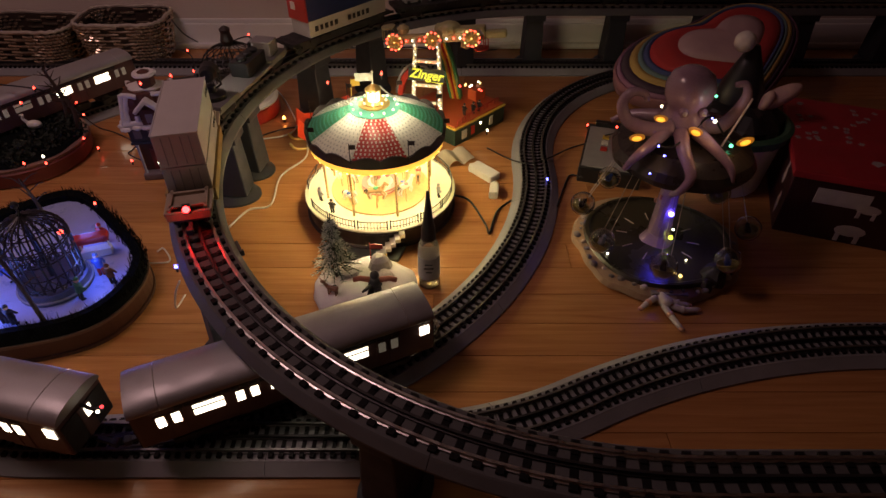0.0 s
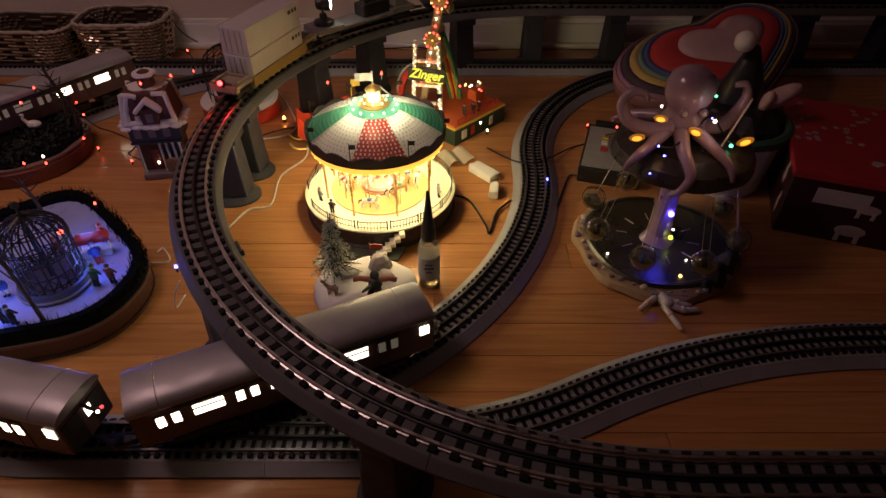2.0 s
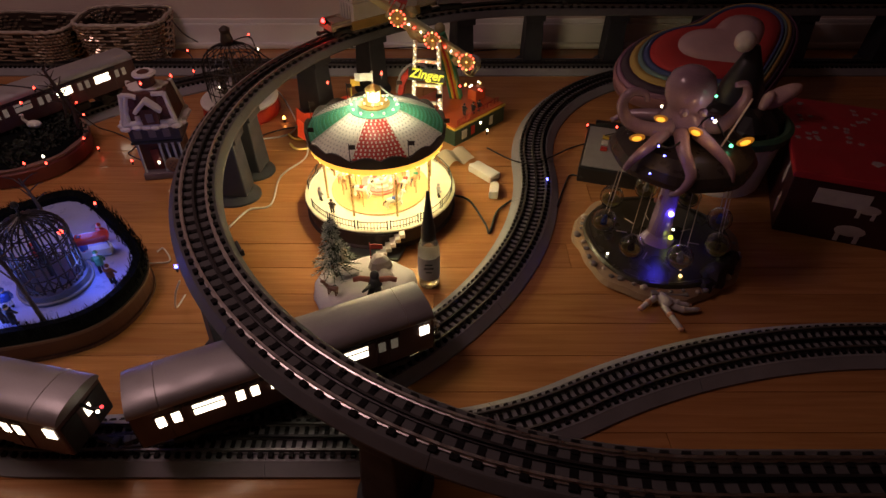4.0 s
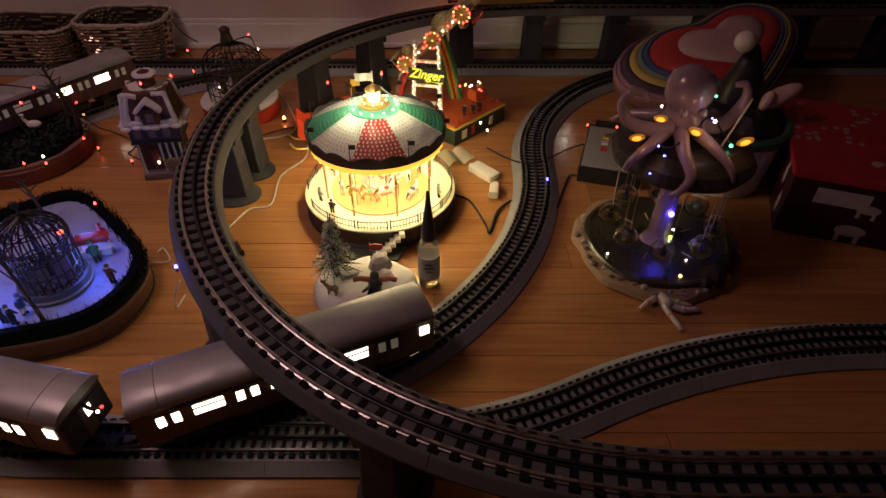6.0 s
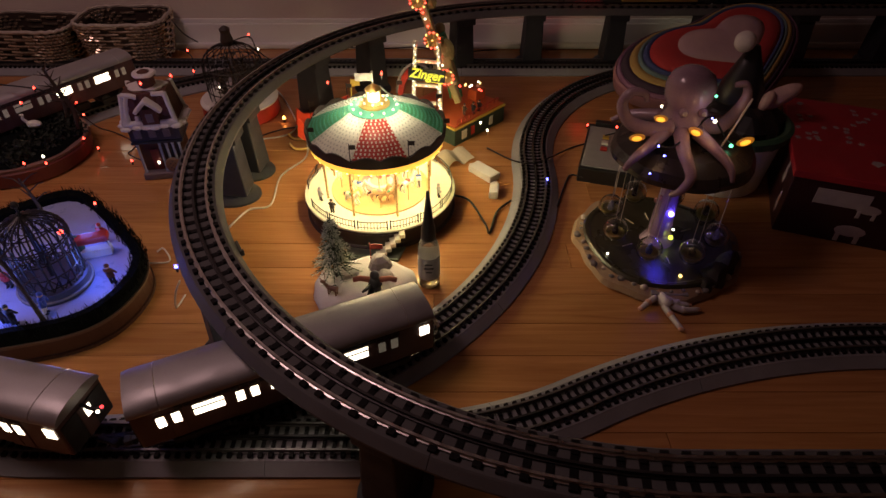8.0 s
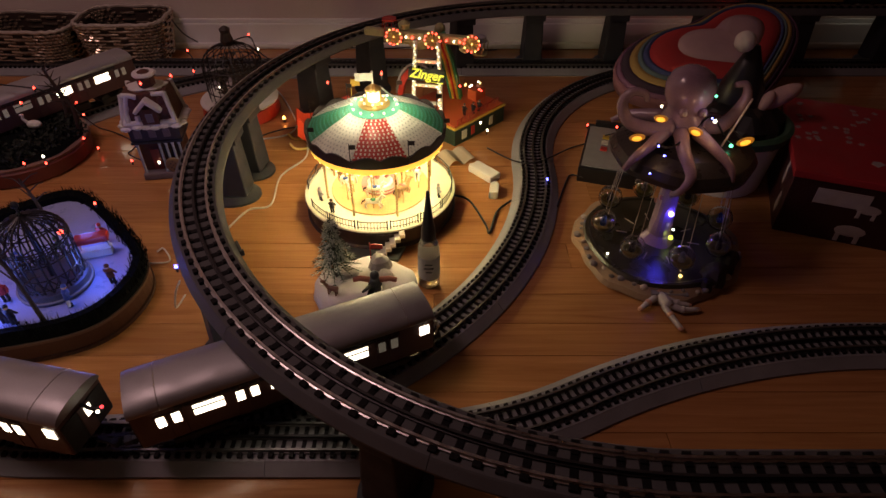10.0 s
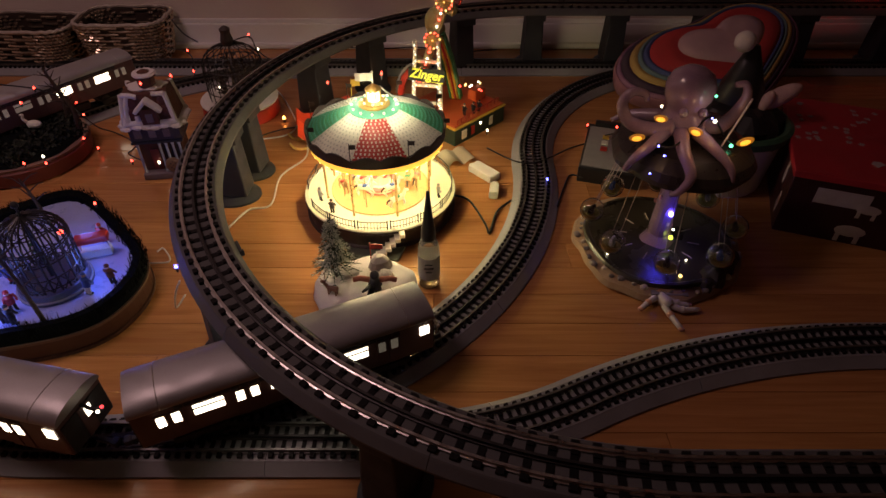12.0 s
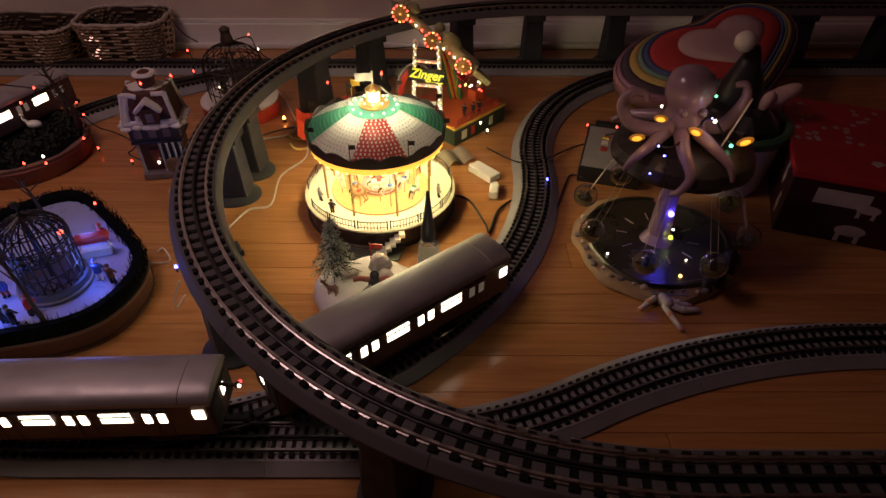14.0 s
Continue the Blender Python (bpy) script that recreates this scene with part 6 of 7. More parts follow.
def build_basket(x, y, w, d, h, turn):
    t = thing("wicker_basket", pose(x, y, 0, 0, 0, turn), "shiny woven tan basket with a pale braided rim", "basket", "baskets")

    def ring(k, z, n=44):
        out = []
        for i in range(n):
            a = 2 * math.pi * i / n
            c, s = math.cos(a), math.sin(a)
            out.append(((abs(c) ** 0.45) * math.copysign(w / 2, c) * k, (abs(s) ** 0.45) * math.copysign(d / 2, s) * k, z))
        return out
    bm = bmesh.new()
    levels = [ring(0.80 + 0.18 * f, 0.002 + (h - 0.004) * f) for f in (0, 0.25, 0.5, 0.75, 1)] + [ring(0.93, h - 0.002), ring(0.76, 0.008)]
    vs = [[bm.verts.new(p) for p in l] for l in levels]
    for a, b in zip(vs, vs[1:]):
        for i in range(44):
            bm.faces.new((a[i], a[(i + 1) % 44], b[(i + 1) % 44], b[i]))
    bm.faces.new(vs[0])
    bm.faces.new(vs[-1])
    part("lining", bm, DARKBROWN, t)
    rng = random.Random(int(abs(x) * 100))
    rows = int(h / 0.0078)
    for r in range(rows):
        pts = ring(0.82 + 0.18 * (r + 0.5) / rows, 0.005 + r * 0.0078, 72)
        bm = bmesh.new()
        for i in range(72):
            p, q = Vector(pts[i]), Vector(pts[(i + 1) % 72])
            if (i + r) % 2:
                o = Vector((p.x, p.y, 0)).normalized() * 0.003
                mid = (p + q) / 2 + o
                tube(bm, [p - (q - p) * 0.3, mid + Vector((0, 0, rng.uniform(-0.0016, 0.0016))) + o * rng.uniform(-0.3, 0.5), q + (q - p) * 0.3], rng.uniform(0.0029, 0.0040), 6, 0)
        part("weave_course", bm, WICKER, t)
    # the inside of the far wall shows its weave too
    bm = bmesh.new()
    for r in range(3, rows):
        pts = ring(0.74 + 0.17 * (r + 0.5) / rows, 0.005 + r * 0.0078, 56)
        for i in range(56):
            p, q = Vector(pts[i]), Vector(pts[(i + 1) % 56])
            if (i + r) % 2 and rng.random() < 0.8:
                o = Vector((p.x, p.y, 0)).normalized() * -0.003
                tube(bm, [p, (p + q) / 2 + o, q], rng.uniform(0.0024, 0.0036), 5, 0)
    tagged(part("inner_weave", bm, WICKER, t), kind="stuff")
    bm = bmesh.new()
    pts = ring(1.01, h + 0.001, 44)
    tube(bm, [Vector(p) + Vector((0, 0, 0.0012 * (-1) ** i)) for i, p in enumerate(pts + pts[:1])], 0.0042, 7)
    part("rim", bm, mat("pale_braid", (0.50, 0.45, 0.38), 0.4, metal=0.3, scale=80), t, "pale braided rim")


build_basket(-0.772, 1.487, 0.205, 0.140, 0.104, 1)
build_basket(-1.010, 1.478, 0.245, 0.140, 0.092, -4)


def build_sleigh():
    t = thing("red_sleigh", pose(-0.222, 1.068, 0, 0, 0, 15) @ Matrix.Diagonal((1.15, 1.1, 1.12, 1)), "bright red toy sleigh with a small yellow pennant", "toy sleigh")
    bm = bmesh.new()
    prof = [(-0.055, 0.030), (-0.050, 0.062), (-0.040, 0.050), (-0.020, 0.048), (0.010, 0.052), (0.030, 0.072), (0.040, 0.074), (0.048, 0.030), (0.030, 0.016), (-0.040, 0.016)]
    for s in (-1, 1):
        bm2 = [bm.verts.new((x, s * 0.022, z)) for x, z in prof]
        bm3 = [bm.verts.new((x * 0.97, s * 0.019, z)) for x, z in prof]
        for i in range(len(prof)):
            j = (i + 1) % len(prof)
            bm.faces.new((bm2[i], bm2[j], bm3[j], bm3[i]))
        bm.faces.new(bm2)
        bm.faces.new(bm3)
    box(bm, (0.080, 0.038, 0.006), (-0.004, 0, 0.022), bevel=0.001)
    box(bm, (0.006, 0.038, 0.045), (0.040, 0, 0.048), (0, 8, 0), bevel=0.001)
    part("body", bm, mat("bright_red_lacquer", (0.55, 0.05, 0.02), 0.35, scale=60), t)
    for s in (-1, 1):
        bm = bmesh.new()
        tube(bm, spline([(-0.070, s * 0.018, 0.016), (-0.060, s * 0.018, 0.004), (-0.03, s * 0.018, 0.0022), (0.050, s * 0.018, 0.0022)], 6), 0.0022, 7)
        for x in (-0.03, 0.02):
            tube(bm, [(x, s * 0.018, 0.003), (x, s * 0.018, 0.018)], 0.0018, 6)
        part("runner", bm, GOLD, t)
    bm = bmesh.new()
    tube(bm, [(0.042, 0, 0.070), (0.044, 0, 0.112)], 0.0010, 5)
    outline_prism(bm, [(0.044, 0), (0.058, 0.001), (0.044, 0.0012)], 0.098, 0.110)
    part("pennant", bm, YELLOWP, t, "yellow pennant")


build_sleigh()
# ---- freight train on the raised track ----
CONT = mat("pale_grey_container", (0.52, 0.49, 0.46), 0.5, scale=40, vary=0.1)
CONTB = mat("cream_container", (0.50, 0.44, 0.36), 0.5, scale=40, vary=0.1)
MUSTARD = mat("mustard_frame", (0.30, 0.19, 0.05), 0.5, scale=60)
NAVY = mat("navy_container", (0.02, 0.035, 0.12), 0.4, scale=40)
BEAM = mat("searchlight_lens", (0.9, 0.9, 0.85), 0.3, glow=(1.0, 0.90, 0.72), power=22)
TAILGLOW = mat("red_tail_lamp", (0.7, 0.05, 0.04), 0.3, glow=(1.0, 0.006, 0.006), power=70)
ELEV_TOP = ELEV_Z + RAIL_TOP


def bogies(t, half, wheel=0.0085):
    for s in (-1, 1):
        bm = bmesh.new()
        box(bm, (0.050, 0.038, 0.006), (s * half, 0, 0.011), bevel=0.002)
        for y in (-0.020, 0.020):
            box(bm, (0.048, 0.004, 0.008), (s * half, y, 0.009), bevel=0.002)
        b = part("bogie", bm, CARDARK, t)
        for dx in (-0.016, 0.016):
            for y in (-0.0165, 0.0165):
                bm = bmesh.new()
                lathe(bm, [(wheel, -0.002), (wheel, 0.001), (wheel + 0.0015, 0.0013), (wheel + 0.0015, 0.002)], 16, m=pose(s * half + dx, y, wheel, 90 if y < 0 else -90))
                part("wheel", bm, BLACKRAIL, b)


def couplers(t, half):
    for s in (-1, 1):
        bm = bmesh.new()
        box(bm, (0.020, 0.005, 0.005), (s * (half + 0.008), 0, 0.010), bevel=0.001)
        box(bm, (0.007, 0.009, 0.008), (s * (half + 0.017), 0, 0.010), bevel=0.002)
        part("coupler", bm, CARDARK, t)


def container(at, size):
    """A ribbed container; it rides on its car as a part."""
    w, d, h = size
    bm = bmesh.new()
    box(bm, (w, d, h), at, bevel=0.0012)
    for k in (-1, 1):
        tube(bm, [(at[0] - w / 2, at[1] + k * d / 2, at[2] + h / 2), (at[0] + w / 2, at[1] + k * d / 2, at[2] + h / 2)], 0.0010, 5)
    return bm


def well_car():
    t = thing("well_car", pose(0, 0, 0), "mustard-framed toy well car with two stacked pale containers", "toy train car", "cars of the freight train")
    bm = bmesh.new()
    for y in (-0.0285, 0.0285):
        box(bm, (0.172, 0.004, 0.018), (0, y, 0.018), bevel=0.001)
    box(bm, (0.172, 0.058, 0.004), (0, 0, 0.0115), bevel=0.001)
    part("well", bm, MUSTARD, t, "mustard side sills")
    for s in (-1, 1):
        bm = bmesh.new()
        box(bm, (0.046, 0.056, 0.006), (s * 0.107, 0, 0.024), bevel=0.001)
        for y in (-0.021, 0.021):
            box(bm, (0.044, 0.004, 0.004), (s * 0.107, y, 0.029))
        for x in (0.092, 0.122):
            box(bm, (0.004, 0.044, 0.004), (s * x, 0, 0.029))
        box(bm, (0.010, 0.052, 0.012), (s * 0.127, 0, 0.021), bevel=0.001)
        part("end_platform", bm, mat("pale_tan_platform", (0.34, 0.27, 0.19), 0.6, scale=60), t, "pale end platform with grab rails")
    for k, (z, m_) in enumerate(((0.0365, CONT), (0.0825, CONT))):
        c = part("container", container((0, 0, z), (0.160, 0.054, 0.0445)), m_, t, "pale grey ribbed container")
        for x, w in ((0.050, 0.008), (0.061, 0.005), (0.070, 0.005)):
            for s in (-1, 1):
                bm = bmesh.new()
                box(bm, (w, 0.0008, 0.006), (x, s * 0.0273, z + 0.010))
                part("printed_mark", bm, BLACK, c)
        for s in (-1, 1):
            for y in (-0.016, -0.006, 0.006, 0.016):
                bm = bmesh.new()
                tube(bm, [(s * 0.0812, y, z - 0.019), (s * 0.0812, y, z + 0.019)], 0.0008, 5)
                part("door_rod", bm, GREYP, c)
    bogies(t, 0.101)
    couplers(t, 0.132)
    bm = bmesh.new()
    box(bm, (0.006, 0.010, 0.012), (-0.131, 0, 0.031), bevel=0.001)
    part("lamp_housing", bm, BLACK, t)
    bm = bmesh.new()
    ball(bm, 0.0042, (-0.1355, 0, 0.033), 12)
    part("tail_lamp", bm, TAILGLOW, t, "glowing red tail lamp")
    return t


def searchlight_car():
    t = thing("searchlight_car", pose(0, 0, 0), "grey depressed flat car carrying a searchlight and black generator", "toy train car", "cars of the freight train")
    bm = bmesh.new()
    box(bm, (0.250, 0.054, 0.006), (0, 0, 0.0205), bevel=0.001)
    for s in (-1, 1):
        box(bm, (0.060, 0.056, 0.007), (s * 0.093, 0, 0.0255), bevel=0.001)
    part("deck", bm, mat("dull_grey_deck", (0.17, 0.165, 0.16), 0.5, scale=40), t)
    bogies(t, 0.092)
    couplers(t, 0.125)
    bm = bmesh.new()
    lathe(bm, [(0.020, 0.029), (0.020, 0.036), (0.016, 0.038), (0.008, 0.040), (0.007, 0.050)], 24, at=(-0.092, 0, 0))
    part("turntable", bm, BLACK, t, "round black searchlight base")
    light = part("searchlight", _searchlight(), BLACK, t, "round black searchlight housing with yoke")
    bm = bmesh.new()
    lathe(bm, [(0.0124, 0.0), (0.0105, 0.0022), (0.006, 0.0034), (0.001, 0.0038)], 24, m=pose(0.0150, 0, 0.016, 0, 90, 0))
    part("lens", bm, BEAM, light, "glowing white lens")
    bm = bmesh.new()
    box(bm, (0.070, 0.034, 0.026), (0.030, 0, 0.0365), bevel=0.004)
    for x in (0.010, 0.030, 0.050):
        lathe(bm, [(0.009, 0.048), (0.009, 0.054), (0.006, 0.056)], 12, at=(x, 0, 0))
    tube(bm, [(0.055, 0.006, 0.048), (0.055, 0.006, 0.062)], 0.003, 8)
    part("generator", bm, BLACK, t, "lumpy black generator load")
    bm = bmesh.new()
    box(bm, (0.032, 0.040, 0.026), (0.092, 0, 0.042), bevel=0.002)
    part("equipment_box", bm, mat("mid_grey_box", (0.26, 0.25, 0.24), 0.5, scale=50), t, "grey equipment box")
    return t, light


def _searchlight():
    """Housing and yoke; the origin is the foot of the yoke, the lens looks along +x."""
    bm = bmesh.new()
    lathe(bm, [(0.004, -0.013), (0.010, -0.011), (0.0132, -0.002), (0.0145, 0.012), (0.0145, 0.0150), (0.0130, 0.0150)], 26, m=pose(0, 0, 0.016, 0, 90, 0))
    for s in (-1, 1):
        tube(bm, [(0, s * 0.004, -0.010), (0, s * 0.0158, -0.002), (0, s * 0.0158, 0.017)], 0.0016, 6)
    return bm


def flat_car(kind):
    lab = {"blue": "grey flat car carrying a navy and white container", "mixed": "black flat car with small grey machines lashed on deck"}[kind]
    t = thing("flat_car", pose(0, 0, 0), lab, "toy train car", "cars of the freight train")
    bm = bmesh.new()
    box(bm, (0.262, 0.055, 0.007), (0, 0, 0.0215), bevel=0.001)
    for y in (-0.024, 0.024):
        box(bm, (0.220, 0.004, 0.008), (0, y, 0.0145), bevel=0.001)
    for i in range(10):
        for y in (-0.0285, 0.0285):
            box(bm, (0.004, 0.002, 0.006), (-0.115 + i * 0.0255, y, 0.022))
    part("deck", bm, CARDARK, t)
    bogies(t, 0.095)
    couplers(t, 0.131)
    if kind == "blue":
        c = part("container", container((0.015, 0, 0.0405), (0.205, 0.052, 0.030)), CONT, t, "white lower container with dark unreadable lettering")
        for i, w in enumerate((0.010, 0.008, 0.010, 0.008, 0.010)):
            for j, x0 in enumerate((-0.070, 0.015)):
                for s in (-1, 1):
                    bm = bmesh.new()
                    box(bm, (w * 0.8, 0.0008, 0.010), (x0 + i * 0.0125, s * 0.0264, 0.040))
                    part("letter_bar", bm, BLACK, c)
        part("container", container((0.015, 0, 0.0785), (0.205, 0.052, 0.045)), NAVY, t, "navy upper container with red corner")
        bm = bmesh.new()
        box(bm, (0.004, 0.054, 0.046), (-0.090, 0, 0.0785), bevel=0.001)
        part("corner_post", bm, REDP, t)
        bm = bmesh.new()
        box(bm, (0.0014, 0.012, 0.014), (-0.0935, 0.008, 0.082))
        part("door_sticker", bm, WHITEP, t)
    else:
        for k, (x, c) in enumerate(((-0.085, GREYP), (-0.030, WHITEP), (0.030, GREYP), (0.085, DARKBROWN))):
            bm = bmesh.new()
            box(bm, (0.040, 0.024, 0.008), (x, 0, 0.031), bevel=0.002)
            box(bm, (0.020, 0.022, 0.008), (x - 0.003, 0, 0.039), bevel=0.003)
            v = part("load", bm, c, t, "small vehicle-shaped load")
            for dx in (-0.012, 0.012):
                for y in (-0.012, 0.012):
                    bm = bmesh.new()
                    lathe(bm, [(0.004, -0.0015), (0.004, 0.0015)], 12, m=pose(x + dx, y, 0.029, 90))
                    part("load_wheel", bm, BLACK, v)
    return t


WELL = well_car()
SEARCH, SEARCHLIGHT = searchlight_car()
FLAT_A = flat_car("mixed")
FLAT_B = flat_car("blue")
FLAT_C = copy_thing(FLAT_A, pose(0, 0, 0))
FLAT_D = copy_thing(FLAT_A, pose(0, 0, 0))
# how far each car's middle runs ahead of the tail lamp
FREIGHT = [(WELL, 0.135, 0.202), (SEARCH, 0.407, 0.184), (FLAT_B, 0.697, 0.19), (FLAT_A, 0.985, 0.19), (FLAT_C, 1.273, 0.19), (FLAT_D, 1.561, 0.19)]


def tail_at(t):
    return ELEV_OFF + float(np.interp(t, (0, 0.5, 1.0, 1.5, 2.0, 3.2, 11.2, 14.0), (3.282, 3.186, 3.095, 3.009, 2.924, 2.738, 1.410, 0.954)))


def freight_pose(ahead, base, t):
    s = tail_at(t) - ahead
    a, b = ELEV.at(s + base / 2), ELEV.at(s - base / 2)
    return pose((a[0] + b[0]) / 2, (a[1] + b[1]) / 2, ELEV_TOP, 0, 0, math.degrees(math.atan2(b[1] - a[1], b[0] - a[0])))


for car_, ahead_, base_ in FREIGHT:
    car_.matrix_basis = freight_pose(ahead_, base_, 0)
SEARCHLIGHT.matrix_basis = pose(-0.092, 0, 0.053)
# ---- cables and light strings ----
WIREWHITE = mat("white_cord", (0.60, 0.56, 0.50), 0.5, scale=60)
WIREGREY = mat("grey_cord", (0.32, 0.32, 0.30), 0.5, scale=60)


def cable(label, material, r, pts):
    bm = bmesh.new()
    tube(bm, spline(pts, 8), r, 6)
    tagged(part("cable", bm, material, smooth=True), label, "cable", "cables")


cable("white lamp cord lying on the oak floor", WIREWHITE, 0.0017, [(-0.349, 0.783, 0.0032), (-0.328, 0.832, 0.0032), (-0.294, 0.848, 0.0032), (-0.295, 0.936, 0.0032), (-0.262, 0.999, 0.0032), (-0.268, 1.063, 0.0032), (-0.284, 1.145, 0.0032)])
cable("black power cord looped on the oak floor", BLACK, 0.002, [(0.016, 0.864, 0.012), (0.045, 0.86, 0.0032), (0.069, 0.795, 0.0032), (0.075, 0.77, 0.0032), (0.091, 0.827, 0.0032), (0.117, 0.856, 0.006)])
cable("black cord crossing the track to the transformer", BLACK, 0.0014, [(0.086, 1.037, 0.0032), (0.126, 0.965, 0.02), (0.16, 0.947, 0.024), (0.202, 0.985, 0.014), (0.249, 1.037, 0.0032), (0.295, 1.051, 0.01), (0.309, 1.027, 0.036), (0.336, 0.936, 0.1)])
cable("black cord beside the transformer", BLACK, 0.0016, [(0.249, 0.919, 0.012), (0.233, 0.94, 0.0032), (0.219, 0.912, 0.0032), (0.193, 0.838, 0.0032)])
cable("black light string over the floor", BLACK, 0.0013, [(-0.726, 1.096, 0.06), (-0.701, 1.077, 0.05), (-0.675, 1.069, 0.03), (-0.666, 1.095, 0.006), (-0.623, 1.067, 0.006), (-0.569, 0.991, 0.03)])
cable("black light string lying behind the pier", BLACK, 0.0013, [(-0.37, 1.072, 0.0032), (-0.358, 1.09, 0.0032), (-0.322, 1.114, 0.0032), (-0.279, 1.128, 0.0032), (-0.261, 1.138, 0.02)])
cable("white cord coiled behind the pier", WIREWHITE, 0.0015, [(-0.364, 1.07, 0.0032), (-0.317, 1.086, 0.0032), (-0.301, 1.121, 0.0032), (-0.316, 1.17, 0.0032), (-0.368, 1.278, 0.0032), (-0.404, 1.299, 0.0032)])
cable("white cord end beside the track", WIREWHITE, 0.0013, [(-0.445, 0.695, 0.0032), (-0.416, 0.7, 0.0032), (-0.436, 0.73, 0.0032), (-0.443, 0.722, 0.0032)])
cable("white cord hanging at the pier", WIREWHITE, 0.0013, [(-0.318, 0.54, 0.11), (-0.347, 0.57, 0.06), (-0.362, 0.584, 0.02), (-0.364, 0.619, 0.01)])
cable("grey cord from the carousel top to the ride", WIREGREY, 0.0014, [(-0.095, 0.856, 0.215), (-0.082, 0.878, 0.19), (-0.059, 0.908, 0.16), (-0.037, 0.94, 0.14)])
cable("black cord along the baseboard", BLACK, 0.0016, [(-0.281, 1.53, 0.01), (-0.15, 1.522, 0.01), (-0.064, 1.525, 0.012), (0.023, 1.5, 0.01), (0.139, 1.52, 0.008)])
cable("black light string over the octopus ride", BLACK, 0.0014, [(0.263, 0.734, 0.21), (0.284, 0.674, 0.215), (0.324, 0.705, 0.222), (0.35, 0.718, 0.235), (0.373, 0.7, 0.21), (0.41, 0.71, 0.2)])
cable("black light string over the garden drum", BLACK, 0.0013, [(-0.809, 1.046, 0.13), (-0.754, 1.051, 0.12), (-0.74, 1.083, 0.09), (-0.729, 1.115, 0.06)])
cable("black light string round the toy house", BLACK, 0.0013, [(-0.539, 0.941, 0.065), (-0.565, 0.966, 0.04), (-0.576, 0.969, 0.03), (-0.549, 0.961, 0.02), (-0.512, 0.942, 0.025)])
cable("dark cord over the basket", BLACK, 0.0016, [(-0.639, 1.444, 0.11), (-0.615, 1.435, 0.08), (-0.586, 1.434, 0.06)])
cable("black light string over the cage ride", BLACK, 0.0013, [(-0.645, 1.33, 0.09), (-0.529, 1.230, 0.116), (-0.503, 1.172, 0.096), (-0.49, 1.10, 0.12), (-0.488, 1.037, 0.146)])
cable("black light string on the cage ride's far side", BLACK, 0.0013, [(-0.430, 1.195, 0.150), (-0.398, 1.238, 0.146), (-0.400, 1.287, 0.096), (-0.36, 1.31, 0.05)])


def fairy_light(x, y, z, material, colour, r=0.0021):
    """A little bulb in its dark socket."""
    t = thing("fairy_light", pose(x, y, z), "tiny glowing " + colour + " bulb in a dark socket", "light bulb", "fairy lights")
    bm = bmesh.new()
    lathe(bm, [(r * 0.7, -r * 3.2), (r * 0.8, -r * 0.6), (r * 0.5, -r * 0.4)], 8)
    part("socket", bm, BLACK, t)
    bm = bmesh.new()
    lathe(bm, [(r * 0.5, -r * 0.6), (r, 0.0), (r * 0.8, r * 0.9), (r * 0.2, r * 1.8)], 10)
    part("bulb", bm, material, t)


for x_, y_, z_ in ((-0.754, 1.051, 0.12), (-0.777, 1.032, 0.10), (-0.729, 1.115, 0.06), (-0.703, 1.082, 0.05), (-0.677, 1.014, 0.036), (-0.661, 1.02, 0.012),
                   (-0.690, 0.908, 0.047), (-0.7285, 0.908, 0.047), (-0.578, 0.973, 0.012), (-0.484, 0.917, 0.19), (-0.488, 1.037, 0.15), (-0.529, 1.230, 0.12),
                   (-0.503, 1.172, 0.10), (-0.398, 1.238, 0.15), (-0.530, 0.756, 0.07), (-0.225, 1.119, 0.10), (-0.090, 0.848, 0.237), (0.294, 1.112, 0.012), (0.332, 1.041, 0.045)):
    fairy_light(x_, y_, z_, REDGLOW, "red")
for x_, y_, z_ in ((-0.703, 0.926, 0.05), (-0.544, 0.9495, 0.06), (-0.509, 0.9375, 0.03), (-0.472, 1.207, 0.05), (-0.400, 1.287, 0.10), (0.074, 1.078, 0.035), (0.086, 1.056, 0.03)):
    fairy_light(x_, y_, z_, WHITEGLOW, "white", 0.0024)
fairy_light(-0.3316, 1.149, 0.008, mat("orange_bulb", (0.8, 0.4, 0.1), 0.4, glow=(1.0, 0.30, 0.05), power=14), "orange", 0.0034)
for x_, y_, z_ in ((0.183, 0.899, 0.020), (0.1114, 1.143, 0.03), (-0.3108, 0.531, 0.140)):
    fairy_light(x_, y_, z_, BLUEGLOW, "blue", 0.0022)
# ---- track pieces ----
SMALL_TIE = tie_mesh("sleeper", 0.0240, 0.0046)
BIG_TIE = tie_mesh("sleeper", 0.0232, 0.0072)


def build_tracks():
    railway("raised_track", "grey three-rail toy track raised on piers", ELEV, ELEV_Z, 0.0195, 0.0085, tie_ob=BIG_TIE, foot=0.0350, bed=RAISED, steel=RAIL)
    railway("floor_track", "grey three-rail toy track on the wooden floor", SUBWAY, 0.0, 0.0112, 0.0048, tie_ob=SMALL_TIE)
    railway("floor_track", "grey three-rail toy track along the baseboard", BACK, 0.0003, 0.0112, 0.0048, tie_ob=SMALL_TIE)
    railway("floor_track", "grey three-rail toy track branching over the wooden floor", FRONT, 0.0003, 0.0112, 0.0048, tie_ob=SMALL_TIE)


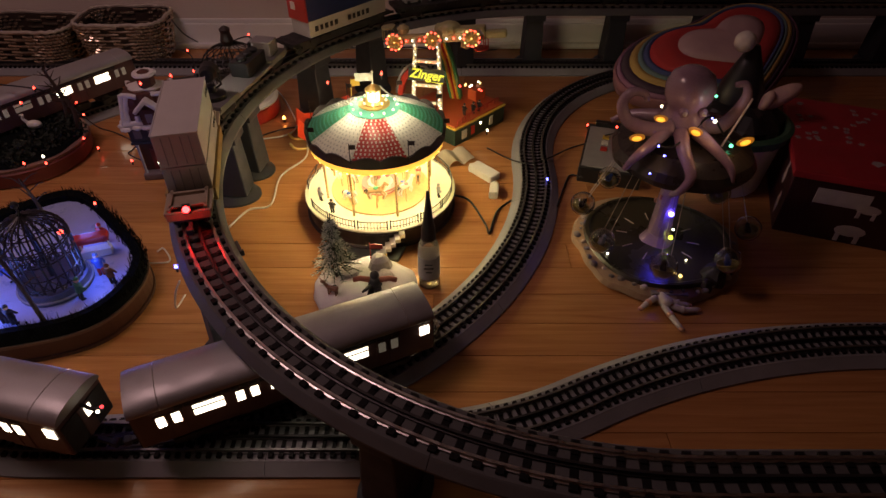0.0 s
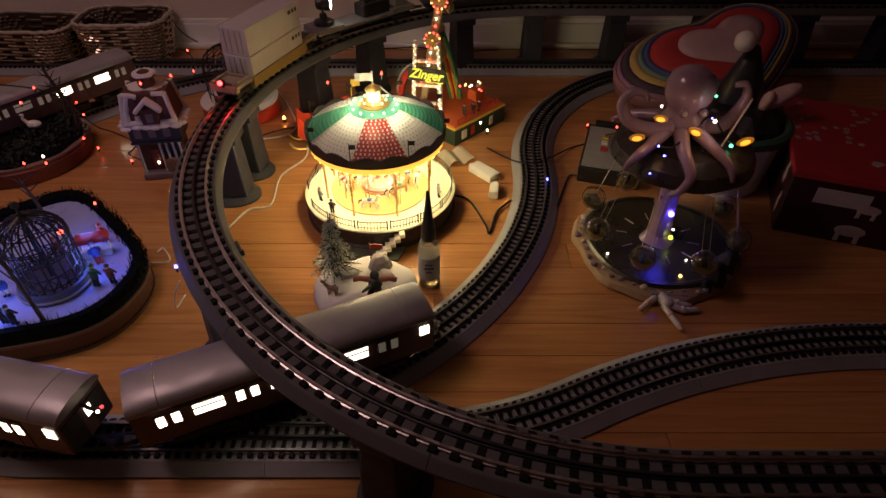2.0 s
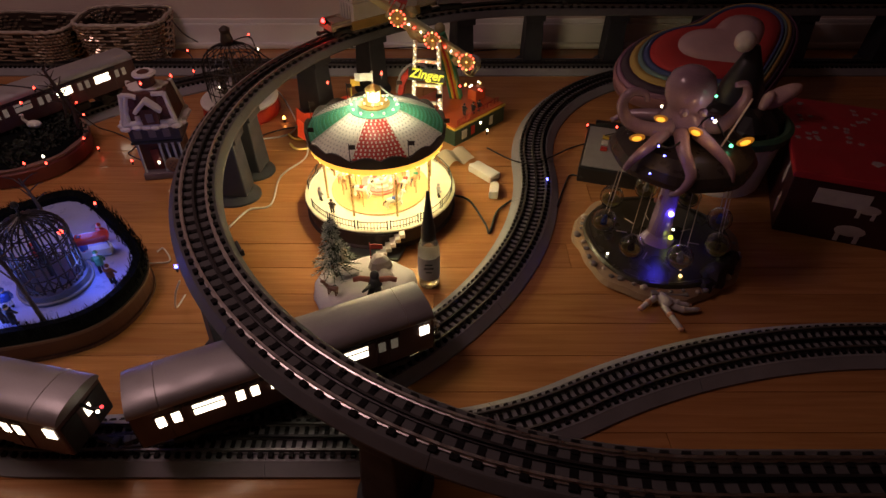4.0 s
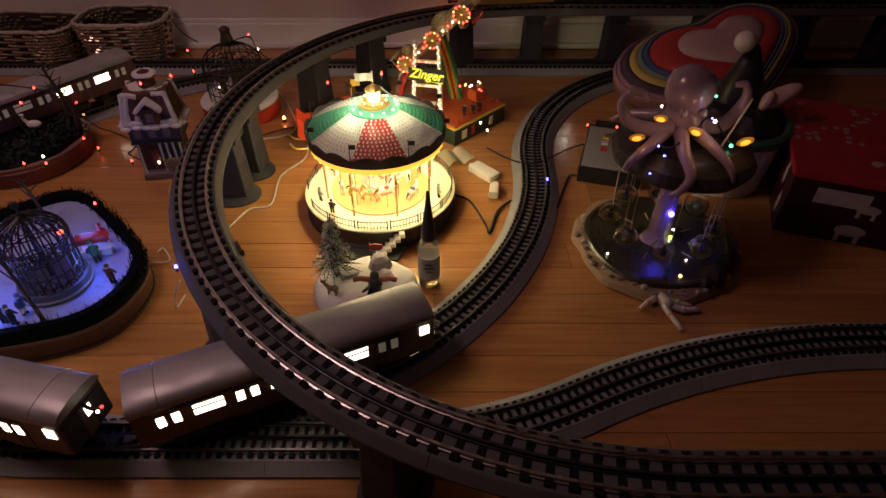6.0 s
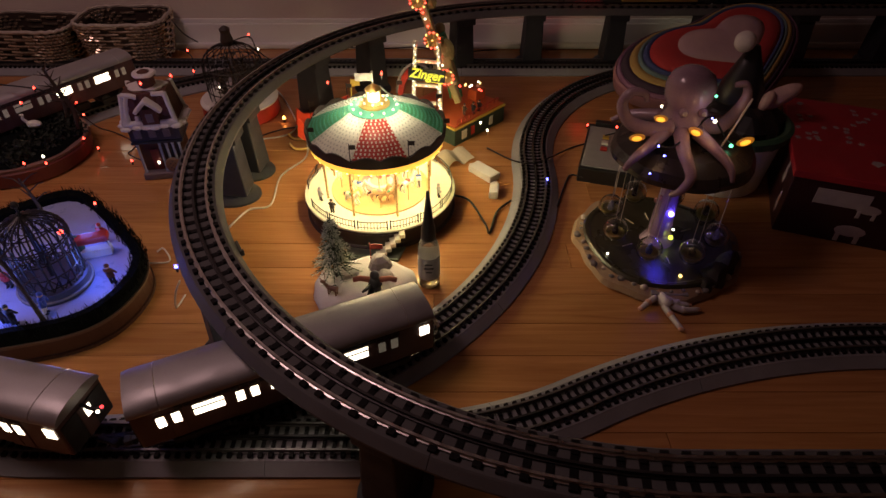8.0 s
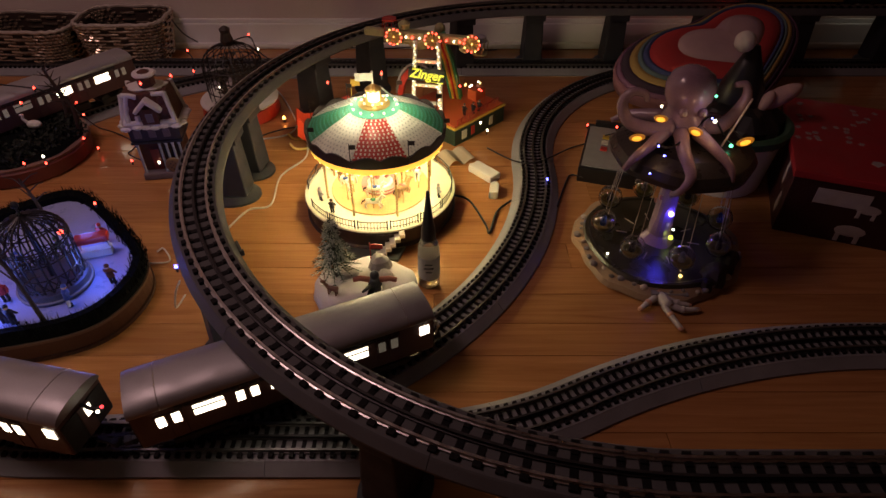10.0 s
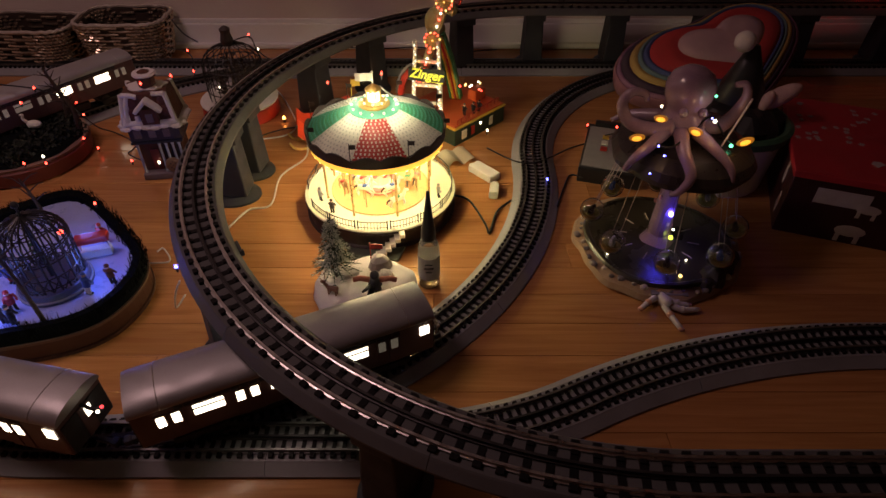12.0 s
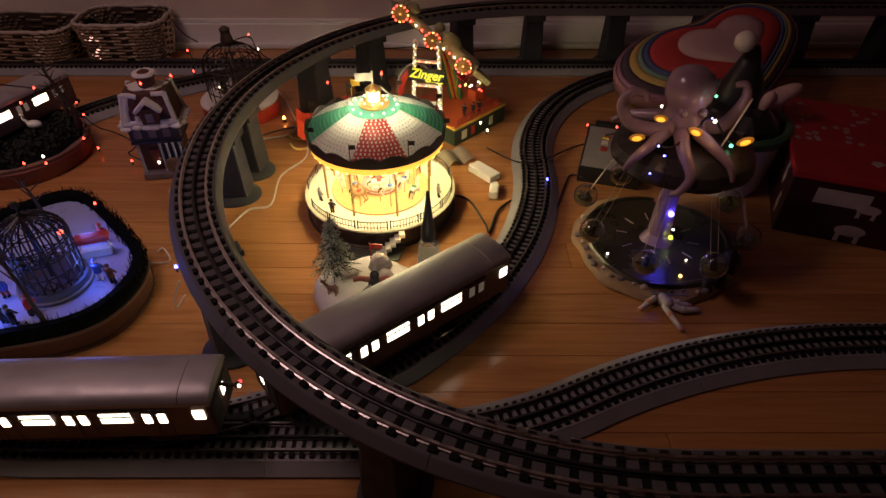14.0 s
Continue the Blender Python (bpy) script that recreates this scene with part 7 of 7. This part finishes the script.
def build_lug(s):
    x, y, h = ELEV.at(s + ELEV_OFF)
    t = thing("track_joiner", pose(x, y, ELEV_Z, 0, 0, math.degrees(h)), "dark plastic joiner clipped to the raised roadbed's edge", "track joiner", "track joiners")
    bm = bmesh.new()
    box(bm, (0.026, 0.004, 0.006), (0, 0.0368, 0.0035), bevel=0.001)
    part("clip", bm, PIER, t)
    bm = bmesh.new()
    box(bm, (0.004, 0.0055, 0.008), (0.011, 0.0372, 0.0040), bevel=0.001)
    part("catch", bm, PIER, t)


def build_pier(s):
    x, y, h = ELEV.at(s)
    t = thing("track_pier", pose(x, y, 0, 0, 0, math.degrees(h)), "dark grey plastic pier with a flared foot under the raised track", "pier", "piers of the raised track")
    bm = bmesh.new()
    box(bm, (0.046, 0.062, 0.100), (0, 0, 0.062), bevel=0.003, taper=0.86)
    part("column", bm, PIER, t)
    bm = bmesh.new()
    lathe(bm, [(0.047, 0.0), (0.047, 0.004), (0.040, 0.008), (0.034, 0.012)], 28, sx=0.82)
    part("foot", bm, PIER, t)
    bm = bmesh.new()
    box(bm, (0.046, 0.066, ELEV_Z - 0.1122), (0, 0, (ELEV_Z + 0.1118) / 2), bevel=0.002)
    part("cap", bm, PIER, t)


build_tracks()
for k in (-0.4, 0.0, 0.45, 0.9, 1.24, 1.45, 1.68, 1.89, 2.085, 2.26, 2.496, 2.657, 2.905, 2.985, 3.35, 3.648, 4.00, 4.35, 4.75):
    build_pier(k + ELEV_OFF)


LUGS = [i_ * 0.02 for i_ in range(260)]
build_lug(min(LUGS, key=lambda s_: math.hypot(ELEV.at(s_ + ELEV_OFF)[0] + 0.283, ELEV.at(s_ + ELEV_OFF)[1] - 0.552)))


def build_floor():
    """Strip planks along the room; those the rides stand on are pieces of their own."""
    floor = thing("floor", pose(0, 0, 0), "varnished orange-brown oak strip floor", "floor", kind="structure")
    rng = random.Random(5)
    meshes = []
    for L in (0.45, 0.6, 0.8, 1.0, 1.25):
        bm = bmesh.new()
        box(bm, (L - 0.0006, 0.0566, 0.018), (0, 0, -0.009), bevel=0.0005)
        me = bpy.data.meshes.new("plank")
        bm.to_mesh(me)
        bm.free()
        me.materials.append(OAK)
        meshes.append((L, me))
    y, row = ROOM[2] + 0.0285, 0
    rest = bmesh.new()
    while y < ROOM[3]:
        x = ROOM[0] - rng.random() * 0.8
        while x < ROOM[1]:
            L, me = rng.choice(meshes)
            mx = x + L / 2
            if y > 0.18 and -1.7 < mx < 1.9:
                ob = new("plank", me)
                ob.parent = floor
                ob.location = (mx, y, 0)
            else:
                box(rest, (L - 0.0006, 0.0566, 0.018), (mx, y, -0.009))
            x += L
        y += 0.0572
        row += 1
    tagged(part("far_planks", rest, OAK, floor), kind="stuff")
    bm = bmesh.new()
    box(bm, (ROOM[1] - ROOM[0] + 1.6, ROOM[3] - ROOM[2] + 0.2, 0.05), ((ROOM[0] + ROOM[1]) / 2, (ROOM[2] + ROOM[3]) / 2, -0.045))
    part("subfloor", bm, BLACK, floor)


build_floor()


def motions():
    """All that moves, from the clip's start to its end."""
    steps = [i * 0.25 for i in range(57)]
    walk(TURNTABLE, [(t, pose(0, 0, 0, 0, 0, 17.5 * t)) for t in (0, 2, 4, 6, 8, 10, 12, 14)])
    for k, seat in enumerate(SEATS):
        walk(seat, [(t, seat_pose(k, t)) for t in steps])
    walk(DRUM, [(t, pose(0, 0, 0, 0, 0, 60.25 * t)) for t in range(15)])
    for ob, a0 in SKATERS:
        walk(ob, [(t, skater_pose(a0, t)) for t in range(15)])
    # the arm's tilt as it goes over
    arm_t = (0, 0.5, 1.0, 1.5, 2.0, 2.5, 3.0, 4.25, 5.5, 6.0, 6.5, 7.0, 7.5, 8.0, 9.25, 10.5, 11.0, 11.5, 12.0, 12.5, 13.0, 13.5, 14.0)
    arm_a = (-4, 24, 50.4, 76, 101, 129, 158, 225, 291, 319, 350.5, 379, 405, 430.5, 501, 570.6, 594, 621, 648.4, 673.4, 705.6, 733.4, 759.7)
    walk(RIDE_ARM, [(t, pose(0.008, -0.014, 0.181, 0, a - 3.5 * abs(math.cos(radians(a))), 0)) for t, a in zip(arm_t, arm_a)])
    go = lambda t: float(np.interp(t, (0, 12.7, 12.9, 13.2, 13.4, 13.6, 13.8, 14.0), (0, 0, 0.004, 0.019, 0.039, 0.064, 0.096, 0.132)))
    for car, off in zip(SUB_CARS, SUB_OFF):
        walk(car, [(t, on_route(SUBWAY, SUB_FRONT + off + go(t), RAIL_TOP)) for t in (0, 12.6, 12.7, 12.9, 13.1, 13.3, 13.5, 13.7, 13.85, 14.0)])
    for car, ahead, base in FREIGHT:
        walk(car, [(t, freight_pose(ahead, base, t)) for t in steps])
    rows = []
    for t in steps:
        turn = math.degrees(freight_pose(0.407, 0.184, t).to_euler().z)
        rows.append((t, pose(-0.092, 0, 0.053, 0, 0, 270 + 138 * (t - 1.25) - turn)))
    walk(SEARCHLIGHT, rows)


motions()
